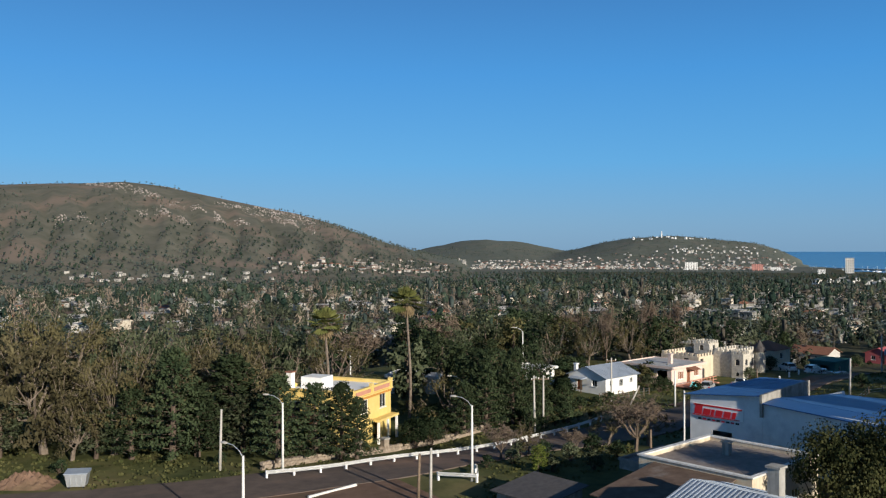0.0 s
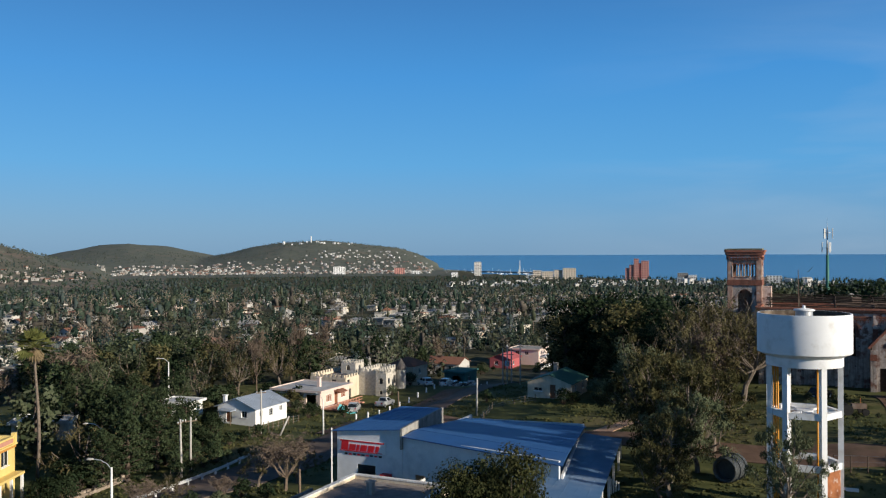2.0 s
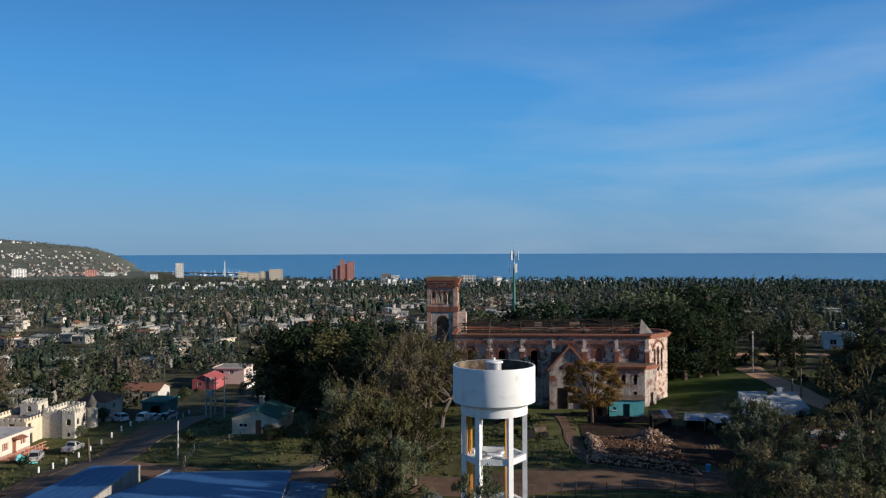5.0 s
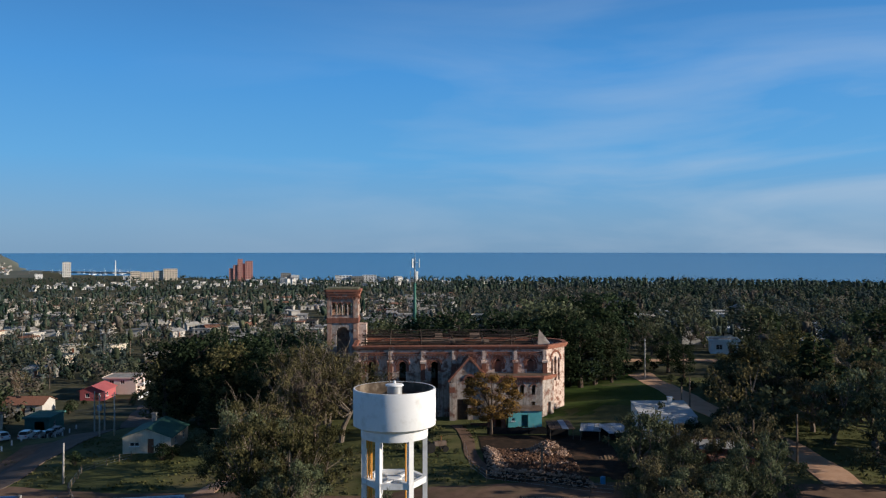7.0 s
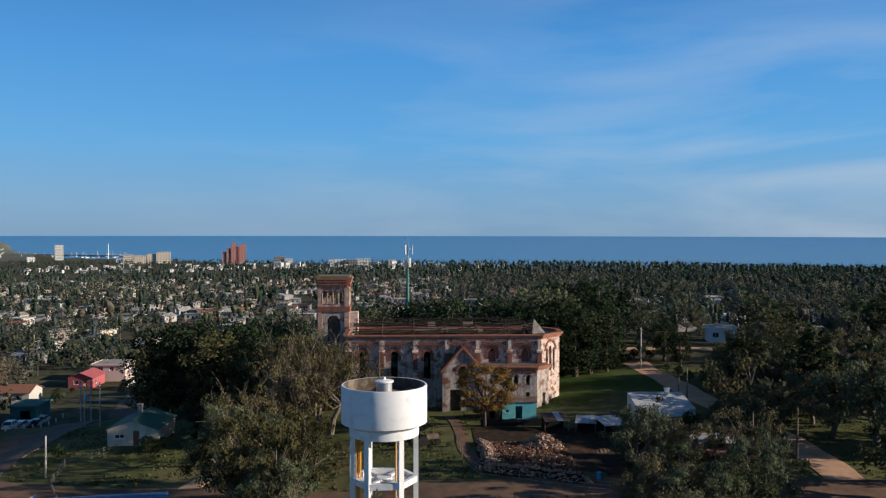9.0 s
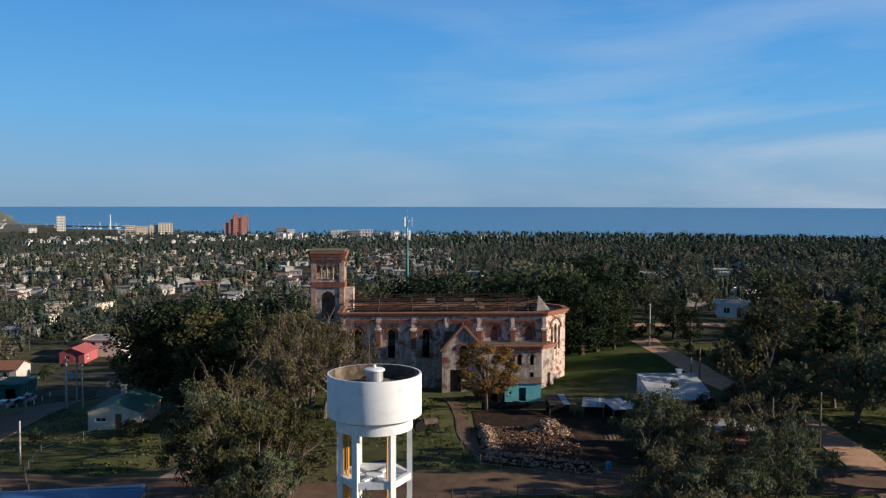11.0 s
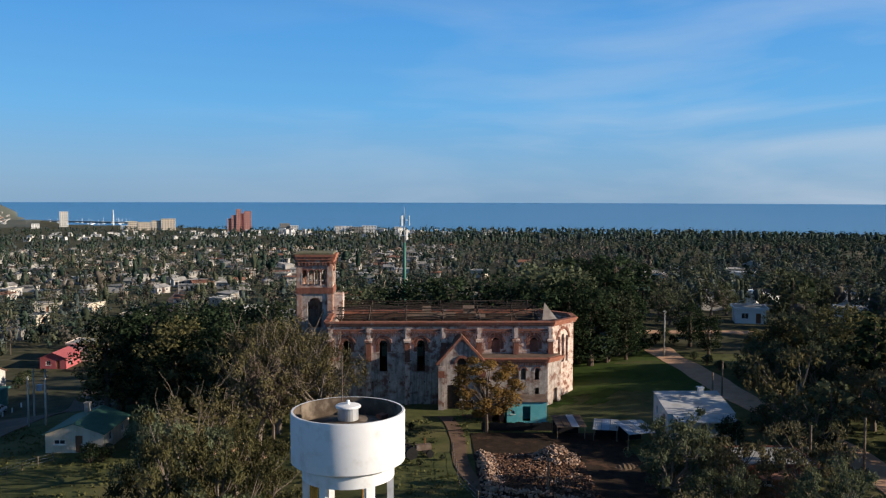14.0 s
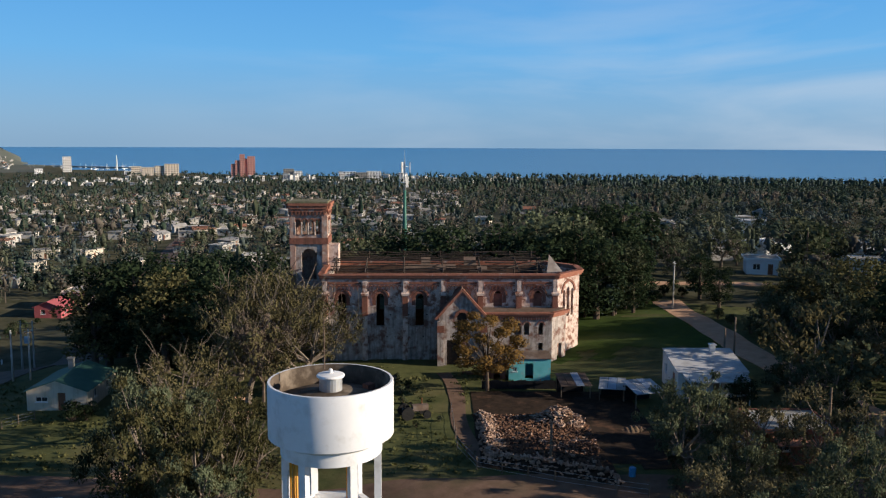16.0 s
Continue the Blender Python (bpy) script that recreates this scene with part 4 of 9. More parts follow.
# what is left of the roof
# added near-black deck, blocks light below and reads as a dark hollow
bm = bmesh.new()
prism(bm, [(0.6, 0.65), (LEN, 0.65), (35.0, 4.3), (35.0, 8.2), (LEN, WID - 0.65), (0.6, WID - 0.65)], 9.2, 9.5)
part("inner_floor", bm, M["dark"], church)
rng = random.Random(5)
for row, (y, z) in enumerate(((1.2, 12.2), (2.2, 12.5), (3.3, 12.9), (4.4, 13.3), (5.4, 13.7), (6.3, 14.0), (8.0, 13.4), (9.4, 12.9), (10.8, 12.5), (12.2, 12.6), (12.2, 13.0), (12.2, 13.4), (12.2, 13.8), (12.2, 14.2))):
    x = 1.0
    while x < 29:
        ln = rng.uniform(5, 9)
        bm = bmesh.new()
        dz = rng.uniform(-0.15, 0.15)
        zr = 12.05 + 0.6 * (z - 12.2)
        tube(bm, [(x, y, zr + dz), (min(x + ln, 30.5), y, zr - dz)], [0.075, 0.075], 4)
        part("purlin", bm, M["old_timber"], church)
        x += ln + rng.uniform(-0.5, 1.6)
for x in (1.5, 5.8, 11.0, 16.3, 21.5, 26.6, 29.8):
    bm = bmesh.new()
    tube(bm, [(x, 0.5, 12.0), (x, 6.3, 13.1), (x, 12.0, 12.0)], [0.08, 0.08, 0.08], 4)
    tube(bm, [(x, 6.3, 10.8), (x, 6.3, 13.3)], [0.1, 0.1], 4)
    tube(bm, [(x, 12.2, 11.8), (x, 12.2, 13.4)], [0.08, 0.08], 4)
    part("truss", bm, M["old_timber"], church)
for x, y, z, w, h in ((11.2, 3.5, 11.95, 7.0, 1.0), (13.4, 4.4, 12.2, 1.3, 1.9), (19.4, 5.0, 12.3, 1.7, 1.7), (15.5, 2.0, 12.1, 1.2, 0.8), (21.0, 2.0, 12.1, 1.4, 0.7)):
    bm = bmesh.new()
    box(bm, 0, w, 0, h, -0.03, 0.03, pose(x, y, z, 35, 0, 0))
    part("roof_sheet", bm, M["rust_tin"], church, "grey loose roof sheet")
bm = bmesh.new()
prism(bm, [(0, 0), (2.3, 0.1), (0.5, 2.5)], 0, 0.08, pose(30.4, 1.2, 11.8, 78, 0, 12))
part("torn_sheet", bm, M["roof_felt"], church, "grey torn corner of roof sheet")
bm = bmesh.new()
tube(bm, [(25, 0.8, 12.5), (30.5, 0.9, 13.6)], [0.09, 0.07], 5)
part("beam", bm, M["wood"], church)
# bell tower
TX0, TX1, TY0, TY1 = -5.2, -0.06, 8.6, 13.8
bm = bmesh.new()
wall(bm, TX1 - TX0, -1.0, 15.0, 0.7, [(1.5, 3.7, 9.6, 14.2, True)], along(TX0, TY0, TX1, TY0))
part("tower_wall", bm, M["plaster"], church)
four = [(0.78 + 0.93 * k, 0.78 + 0.93 * k + 0.68, 16.2, 18.4, True) for k in range(4)]
for (ax, ay, bx, by) in ((TX0, TY0, TX1, TY0), (TX1, TY0, TX1, TY1), (TX1, TY1, TX0, TY1), (TX0, TY1, TX0, TY0)):
    m = along(ax, ay, bx, by)
    ln = math.hypot(bx - ax, by - ay)
    if ay != by or ay == TY1:
        bm = bmesh.new()
        wall(bm, ln, -1.0, 15.0, 0.66, [(1.6, 3.6, 10.0, 14.0, True)] if ax == bx == TX1 else (), m)
        part("tower_wall", bm, M["plaster"], church)
    bm = bmesh.new()
    wall(bm, ln - 0.02, 15.0, 19.4, 0.6, four, m)
    part("belfry_wall", bm, M["rosy_plaster"], church, "belfry wall with four narrow arches")
    bm = bmesh.new()
    box(bm, -0.15, ln + 0.15, -0.22, 0.0, 14.85, 15.75, m)
    part("tower_band", bm, M["brick"], church, "red brick band")
    bm = bmesh.new()
    for x in (0.0, ln - 0.62):
        box(bm, x - 0.06, x + 0.68, -0.14, -0.002, 11.0, 19.2, m)
    part("tower_pilaster", bm, M["rosy_plaster"], church, "pinkish plaster corner strips")
    for x0, x1, s, h, r in four:
        bm = bmesh.new()
        arch_ring(bm, (x0 + x1) / 2, h - 0.34, 0.35, 0.15, 0.05, m, 8, 0.08)
        part("belfry_arch", bm, M["brick"], church)
        bm = bmesh.new()
        tube(bm, [m @ Vector((x0 - 0.12, -0.1, 16.2)), m @ Vector((x0 - 0.12, -0.1, 18.0))], [0.09, 0.08], 8)
        part("column", bm, M["plaster"], church)
    for k in range(10):
        bm = bmesh.new()
        x = 0.3 + k * (ln - 0.6) / 9
        box(bm, x - 0.1, x + 0.1, -0.3, 0.0, 19.0, 19.5, m)
        part("dentil", bm, M["brick"], church)
ledge("tower_cornice", [(TX0, TY0), (TX1, TY0), (TX1, TY1), (TX0, TY1), (TX0, TY0)], 0.62, 19.5, 20.7, M["cornice"], church, "dark stepped brick cornice")
bm = bmesh.new()
box(bm, TX0 - 0.2, TX1 + 0.2, TY0 - 0.2, TY1 + 0.2, 20.72, 20.95)
for k in range(14):
    box(bm, TX0 - 0.5 + k * 0.43, TX0 - 0.2 + k * 0.43, TY0 - 0.6, TY0 - 0.25, 20.7, 20.78 + 0.12 * rng.random())
M["mossy"] = material("mossy_concrete", (0.10, 0.10, 0.06), (0.22, 0.20, 0.13), 1.0, 1.2, 0.4)
part("tower_roof", bm, M["mossy"], church, "mossy flat tower roof")
bm = bmesh.new()
box(bm, 0.0, 1.5, 9.2, 12.5, 10.9, 14.6)
part("stair_turret", bm, M["worn_plaster"], church, "yellowish lit stair wall")

# ---- telephone mast ----
mx, my = 150.5, 138.6
mast = thing("telephone_mast", "tall green steel mast with white aerials at its top", "mast", pose(mx, my, gz(mx, my)))
mh = 25.2 - gz(mx, my)
bm = bmesh.new()
lathe(bm, [(0.46, -0.3), (0.38, mh * 0.5), (0.28, mh - 6)], 14)
part("shaft", bm, M["mast_green"], mast, "green tapered shaft", True)
bm = bmesh.new()
lathe(bm, [(0.2, mh - 6), (0.14, mh)], 12)
part("top_shaft", bm, M["steel"], mast, smooth=True)
bm = bmesh.new()
for z in (mh - 4.5, mh - 1.2):
    lathe(bm, [(0.7, z), (0.8, z), (0.8, z + 0.1), (0.7, z + 0.1)], 16)
part("platform", bm, M["steel"], mast)
for k in range(6):
    a = k * math.pi / 3
    bm = bmesh.new()
    z = mh - 2.4 if k % 2 else mh - 5.4
    box(bm, -0.08, 0.08, -0.12, 0.12, z, z + 2.2, pose(0.9 * math.cos(a), 1.15 * math.sin(a), 0, 0, 0, math.degrees(a)))
    part("aerial", bm, M["white_pole"], mast, "white panel aerial")
bm = bmesh.new()
tube(bm, [(0, 0, mh), (0, 0, mh + 2.2)], [0.05, 0.02], 5)
part("rod", bm, M["steel"], mast)


# ---- houses ----
def set_window(parent, m, x0, x1, z0, z1, depth, fmat, shutter=None, bars=1, plain=False):
    """A frame in an opening, with panes behind its bars, or a closed shutter."""
    bm = bmesh.new()
    f = 0.07
    y0, y1 = depth * 0.35, depth * 0.35 + 0.08
    box(bm, x0, x0 + f, y0, y1, z0, z1, m), box(bm, x1 - f, x1, y0, y1, z0, z1, m)
    box(bm, x0 + f, x1 - f, y0, y1, z0, z0 + f, m), box(bm, x0 + f, x1 - f, y0, y1, z1 - f, z1, m)
    for k in range(bars):
        x = x0 + (x1 - x0) * (k + 1) / (bars + 1)
        box(bm, x - 0.03, x + 0.03, y0, y1, z0 + f, z1 - f, m)
    w = part("window", bm, fmat, parent)
    bm = bmesh.new()
    box(bm, x0 + f, x1 - f, y0 + 0.03, y0 + 0.05, z0 + f, z1 - f, m)
    part("pane", bm, M["glass"] if shutter is None else shutter, w)
    if plain:
        return
    bm = bmesh.new()
    box(bm, x0 - 0.08, x1 + 0.08, -0.07, 0.0, z0 - 0.08, z0, m)
    part("sill", bm, fmat, w)


def house(name, label, m, w, d, h, walls, roof, roof_mat, openings, eave=0.4, rise=1.2, group="", frame_mat=None, door_mat=None, foot=1.2, trim=None, thick=0.25, ribs=0.0, ridge="x", category="house", plain=False):
    """A house with its corner at the frame's origin. openings: side (s, e, n, w) to (x0, x1, sill, head, kind) with kind window, shutter, door or gap."""
    ob = thing(name, label, category, m, group)
    frame_mat, door_mat = frame_mat or M["frame"], door_mat or M["brown_wood"]
    sides = {"s": (along(0, 0, w, 0), w), "e": (along(w, 0, w, d), d), "n": (along(w, d, 0, d), w), "w": (along(0, d, 0, 0), d)}
    for key, (sm, ln) in sides.items():
        ops = openings.get(key, ())
        t0, t1 = (0, ln) if key in "sn" else (thick + 0.002, ln - thick - 0.002)
        bm = bmesh.new()
        top = None
        if roof == "gable" and (key in "ew") == (ridge == "x"):
            top = lambda x, n=t1 - t0: h + rise * (1 - abs(2 * x / n - 1))
        if roof == "shed" and key in "ew":
            top = (lambda x, n=t1 - t0: h + rise * x / n) if key == "e" else (lambda x, n=t1 - t0: h + rise * (1 - x / n))
        zt = h + (rise if roof == "shed" and key == "n" else 0)
        wall(bm, t1 - t0, -foot, zt, thick, [(a - t0, b - t0, s, e, False) for a, b, s, e, k in ops], sm @ pose(t0, 0, 0), top)
        part("wall", bm, walls, ob)
        for a, b, s, e, k in ops:
            if k in ("window", "shutter"):
                set_window(ob, sm, a, b, s, e, thick, frame_mat, door_mat if k == "shutter" else None, 1 if b - a < 1.6 else 2, plain)
            elif k == "door":
                bm = bmesh.new()
                box(bm, a + 0.03, b - 0.03, 0.08, 0.13, s, e - 0.03, sm)
                dr = part("door", bm, door_mat, ob)
                if plain:
                    continue
                bm = bmesh.new()
                box(bm, b - 0.2, b - 0.14, 0.02, 0.08, s + 0.95, s + 1.1, sm)
                part("handle", bm, M["steel"], dr)
    bm = bmesh.new()
    if roof == "flat":
        box(bm, thick + 0.002, w - thick - 0.002, thick + 0.002, d - thick - 0.002, h - 0.5, h - 0.3)
        part("roof", bm, roof_mat, ob)
        bm = bmesh.new()
        for key, (sm, ln) in sides.items():
            box(bm, -0.1 if key in "sn" else 0.302, ln + 0.1 if key in "sn" else ln - 0.302, -0.1, thick + 0.05, h + 0.002, h + 0.12, sm)
        part("parapet", bm, trim or walls, ob)
    elif roof == "slab":
        box(bm, -eave, w + eave, -eave, d + eave, h + 0.002, h + 0.22)
        part("roof", bm, roof_mat, ob)
        bm = bmesh.new()
        for x0, x1, y0, y1 in ((-eave - 0.06, w + eave + 0.06, -eave - 0.06, -eave + 0.06), (-eave - 0.06, w + eave + 0.06, d + eave - 0.06, d + eave + 0.06), (-eave - 0.06, -eave + 0.06, -eave + 0.07, d + eave - 0.07), (w + eave - 0.06, w + eave + 0.06, -eave + 0.07, d + eave - 0.07)):
            box(bm, x0, x1, y0, y1, h - 0.02, h + 0.36)
        part("fascia", bm, trim or walls, ob)
    elif roof == "gable":
        span, run = (d, w) if ridge == "x" else (w, d)
        half = span / 2 + eave
        sl = math.atan2(rise, span / 2)
        for s in (-1, 1):
            bm = bmesh.new()
            if ridge == "x":
                fm = pose(-eave, d / 2, h + rise + 0.03) @ pose(0, 0, 0, -math.degrees(sl) * s, 0, 0)
            else:
                fm = pose(w / 2, -eave, h + rise + 0.03) @ pose(0, 0, 0, 0, 0, 90) @ pose(0, 0, 0, -math.degrees(sl) * s, 0, 0)
            y0, y1 = (0, half / math.cos(sl)) if s > 0 else (-half / math.cos(sl), 0)
            box(bm, 0, run + 2 * eave, y0, y1, 0, 0.07, fm)
            if ribs:
                for k in range(int((run + 2 * eave) / ribs) + 1):
                    box(bm, k * ribs, min(k * ribs + ribs * 0.35, run + 2 * eave), y0, y1, 0.07, 0.11, fm)
            part("roof", bm, roof_mat, ob)
    elif roof == "shed":
        sl = math.atan2(rise, d)
        fm = pose(-eave, 0, h + 0.02, math.degrees(sl), 0, 0)
        box(bm, 0, w + 2 * eave, -eave, d / math.cos(sl) + eave, 0, 0.07, fm)
        if ribs:
            for k in range(int((w + 2 * eave) / ribs) + 1):
                box(bm, k * ribs, min(k * ribs + ribs * 0.35, w + 2 * eave), -eave, d / math.cos(sl) + eave, 0.07, 0.11, fm)
        part("roof", bm, roof_mat, ob)
    elif roof == "hip":
        a = [(-eave, -eave), (w + eave, -eave), (w + eave, d + eave), (-eave, d + eave)]
        vs = [bm.verts.new((x, y, h)) for x, y in a]
        k = min(w, d) / 2
        ra, rb = ((k, d / 2), (w - k, d / 2)) if w >= d else ((w / 2, k), (w / 2, d - k))
        ta, tb = bm.verts.new((*ra, h + rise)), bm.verts.new((rb[0] + 0.01, rb[1] + 0.01, h + rise))
        if w >= d:
            fs = ((vs[0], vs[1], tb, ta), (vs[1], vs[2], tb), (vs[2], vs[3], ta, tb), (vs[3], vs[0], ta))
        else:
            fs = ((vs[0], vs[1], ta), (vs[1], vs[2], tb, ta), (vs[2], vs[3], tb), (vs[3], vs[0], ta, tb))
        for f in fs:
            bm.faces.new(f)
        bm.faces.new(vs[::-1])
        part("roof", bm, roof_mat, ob)
    return ob


def chimney(parent, x, y, z0, z1, s, mat, cap=None):
    bm = bmesh.new()
    box(bm, x - s, x + s, y - s, y + s, z0, z1)
    c = part("chimney", bm, mat, parent)
    bm = bmesh.new()
    box(bm, x - s - 0.1, x + s + 0.1, y - s - 0.1, y + s + 0.1, z1, z1 + 0.14)
    part("chimney_cap", bm, cap or mat, c)


# yellow two-storey house
KY = -6.4
yh = house("yellow_house", "bright yellow two-storey house with flat roof and parapet", pose(-10.35, 95.0, KY, 0, 0, 67), 9.8, 9.6, 6.7, M["yellow"], "flat", M["white_paint"],
           {"s": [(2.2, 4.0, 3.9, 5.5, "window"), (6.9, 8.5, 3.9, 5.6, "window"), (5.0, 7.4, 0.1, 2.6, "gap"), (1.2, 2.6, 0.9, 2.3, "window")], "w": [(1.5, 3.0, 3.9, 5.4, "window"), (5.5, 7.0, 3.9, 5.4, "window"), (5.5, 7.0, 0.8, 2.2, "window")]}, frame_mat=M["frame"])
bm = bmesh.new()
box(bm, -0.22, 10.02, -0.22, 9.8, 5.85, 6.0)
part("string_course", bm, M["yellow"], yh)
bm = bmesh.new()
for x0, x1 in ((0.9, 4.4), (5.3, 9.2)):
    box(bm, x0, x1, -0.16, -0.10, 6.15, 6.6)
part("parapet_panel", bm, M["salmon"], yh, "reddish parapet panel")
for x in (0.1, 4.9, 9.7):
    bm = bmesh.new()
    box(bm, x - 0.2, x + 0.2, -0.2, 0.25, 6.0, 7.15)
    part("parapet_pier", bm, M["yellow"], yh)
for x in np.arange(0.3, 9.7, 0.5):
    bm = bmesh.new()
    box(bm, x, x + 0.16, -0.3, -0.002, 5.62, 5.85)
    part("bracket", bm, M["ochre"], yh)
chimney(yh, 2.0, 9.2, 6.2, 8.3, 0.35, M["white_paint"], M["tile_red"])
bm = bmesh.new()
box(bm, 3.0, 5.6, 5.6, 8.4, 6.4, 7.7)
part("roof_room", bm, M["white_paint"], yh, "white rooftop tank room")
bm = bmesh.new()
prism(bm, [(-2.4, 4.0), (0, 4.0), (0, 9.4), (-2.4, 9.4)], 3.2, lambda x, y: 3.4 + 0.35 * (x + 2.4))
part("canopy", bm, M["tile_red"], yh, "small clay-tiled canopy")
bm = bmesh.new()
box(bm, 4.6, 9.8, -1.1, -0.02, 2.7, 2.95)
part("balcony", bm, M["yellow"], yh)
for x in (4.8, 7.2, 9.5):
    bm = bmesh.new()
    box(bm, x - 0.12, x + 0.12, -1.05, -0.81, -1, 2.7)
    part("column", bm, M["white_paint"], yh)

# white cottage with tin roof
wx, wy = st(-38.4, 27.6)
wh = house("white_cottage", "small white cottage with a pale corrugated gable roof", pose(wx, wy, -5.45, 0, 0, -48), 7.0, 7.9, 2.45, M["white_paint"], "gable", M["grey_tin"],
           {"s": [(1.6, 2.6, 0.2, 2.2, "door"), (4.4, 5.4, 1.0, 2.0, "window")], "e": [(1.0, 1.8, 1.2, 2.0, "window"), (3.4, 4.4, 0.9, 2.0, "window"), (6.0, 6.8, 1.2, 2.0, "window")]}, rise=1.35, ribs=0.5, ridge="y", eave=0.35)
chimney(wh, 0.6, 1.0, 2.0, 3.9, 0.24, M["white_paint"])
bm = bmesh.new()
prism(bm, [(0.9, -1.3), (3.4, -1.3), (3.4, 0), (0.9, 0)], 2.0, lambda x, y: 2.1 + 0.1 * (y + 1.3))
part("lean_to_roof", bm, M["grey_tin"], wh)
bm = bmesh.new()
for x in (1.0, 3.2):
    box(bm, x, x + 0.1, -1.2, -1.1, -1.2, 2.0)
part("lean_to_post", bm, M["wood"], wh)

# pink bungalow and castle house
wx, wy = st(-42.0, 46.8)
ph = house("pink_bungalow", "pale pink bungalow with flat slab roof and red woodwork", pose(wx, wy, -6.3, 0, 0, -48), 9.4, 9.4, 2.75, M["pink"], "slab", M["pale_roof"],
           {"s": [(6.6, 8.6, 0.1, 2.3, "gap"), (1.4, 4.6, 0.9, 2.2, "window")], "e": [(2.0, 3.6, 0.8, 2.1, "shutter"), (4.6, 5.6, 0.0, 2.2, "door"), (6.8, 8.2, 0.9, 2.1, "shutter")]}, trim=M["pink"], eave=0.5)
chimney(ph, 6.2, 4.6, 2.9, 4.5, 0.3, M["pink"])
bm = bmesh.new()
prism(bm, [(9.4, 4.4), (10.8, 4.4), (10.8, 6.8), (9.4, 6.8)], 2.2, lambda x, y: 2.75 - 0.35 * (x - 9.4))
part("porch_roof", bm, M["tile_red"], ph, "clay-tiled porch roof")
for y in np.arange(1.0, 9.0, 1.0):
    bm = bmesh.new()
    box(bm, 12.2, 12.32, y, y + 0.12, -1.4, 1.0)
    part("deck_post", bm, M["salmon"], ph)
bm = bmesh.new()
box(bm, 9.5, 12.6, 0.8, 9.4, -0.2, 0.0), box(bm, 12.2, 12.3, 0.8, 9.2, 0.95, 1.05), box(bm, 12.2, 12.3, 0.8, 9.2, 0.45, 0.55)
part("deck", bm, M["salmon"], ph, "reddish timber deck and rail")

wx, wy = st(-42.0, 57.6)
cs = thing("castle_house", "cream castle-like house with battlements and small towers", "house", pose(wx, wy, -7.0, 0, 0, -48))


def battlement(parent, ax, ay, bx, by, z, mat, step=0.9, thick=0.3):
    m = along(ax, ay, bx, by)
    ln = math.hypot(bx - ax, by - ay)
    n = max(2, round(ln / step))
    for k in range(n):
        bm = bmesh.new()
        x = ln * (k + 0.25) / n
        box(bm, x, x + ln / n * 0.5, 0, thick, z, z + 0.5, m)
        part("merlon", bm, mat, parent)


def castle_block(x0, x1, y0, y1, h, mat, ops, step=0.9):
    for key, (ax, ay, bx, by) in {"s": (x0, y0, x1, y0), "e": (x1, y0, x1, y1), "n": (x1, y1, x0, y1), "w": (x0, y1, x0, y0)}.items():
        ln = math.hypot(bx - ax, by - ay)
        m = along(ax, ay, bx, by)
        bm = bmesh.new()
        t = 0.3 if key in "ew" else 0.0
        wall(bm, ln - 2 * t, -1.2, h, 0.3, [(a - t, b - t, s, e, r) for a, b, s, e, r in ops.get(key, ())], m @ pose(t, 0, 0))
        part("wall", bm, mat, cs)
        for a, b, s, e, r in ops.get(key, ()):
            bm = bmesh.new()
            box(bm, a, b, 0.16, 0.2, s, e, m)
            part("pane", bm, M["glass"], cs)
        battlement(cs, ax, ay, bx, by, h, mat, step)
    bm = bmesh.new()
    box(bm, x0 + 0.31, x1 - 0.31, y0 + 0.31, y1 - 0.31, h - 0.6, h - 0.4)
    part("roof", bm, M["roof_felt"], cs)


M["cobble_wall"] = material("stone_faced_wall", (0.36, 0.33, 0.28), (0.64, 0.60, 0.53), 0.9, 2.6, 0.5, fine=4.0)
castle_block(0.0, 7.6, 0.4, 11.6, 4.3, M["cream"], {"e": [(0.6, 1.5, 3.0, 3.9, False), (0.5, 1.9, 0.2, 2.2, False), (5.2, 6.2, 1.2, 3.3, True), (8.2, 9.2, 1.2, 3.3, True)], "s": [(4.6, 5.6, 3.0, 3.9, False), (1.4, 2.4, 3.0, 3.9, False), (5.6, 6.6, 0.2, 2.2, False)]})
castle_block(2.2, 5.4, 7.6, 10.8, 5.9, M["cobble_wall"], {"s": [(1.2, 2.0, 4.6, 5.6, True)], "e": [(1.2, 2.0, 4.6, 5.6, True)]}, 0.7)
castle_block(11.4, 13.6, 4.8, 7.0, 4.9, M["cobble_wall"], {"e": [(0.7, 1.5, 2.9, 4.0, True), (0.7, 1.4, 1.0, 1.7, True)], "s": [(0.7, 1.5, 2.9, 4.0, True), (0.8, 1.4, 1.0, 1.7, True)]}, 0.6)
castle_block(7.62, 11.38, 5.2, 12.8, 5.0, M["cobble_wall"], {"e": [(2.4, 3.1, 1.9, 3.6, True), (4.2, 6.2, -0.2, 2.4, True), (6.6, 7.2, 2.2, 3.6, True)]})
bm = bmesh.new()
lathe(bm, [(1.0, -1.2), (1.0, 4.6)], 18, (12.0, 13.6))
part("round_tower", bm, M["cobble_wall"], cs, "round stone-faced tower")
bm = bmesh.new()
lathe(bm, [(1.25, 4.6), (0.7, 5.6), (0.05, 6.7)], 18, (12.0, 13.6))
M["slate"] = material("dark_slate", (0.055, 0.05, 0.05), (0.10, 0.09, 0.085), 0.8, 2.0, 0.2)
part("cone_roof", bm, M["slate"], cs, "dark conical roof")
wx, wy = st(-37, 78.5)
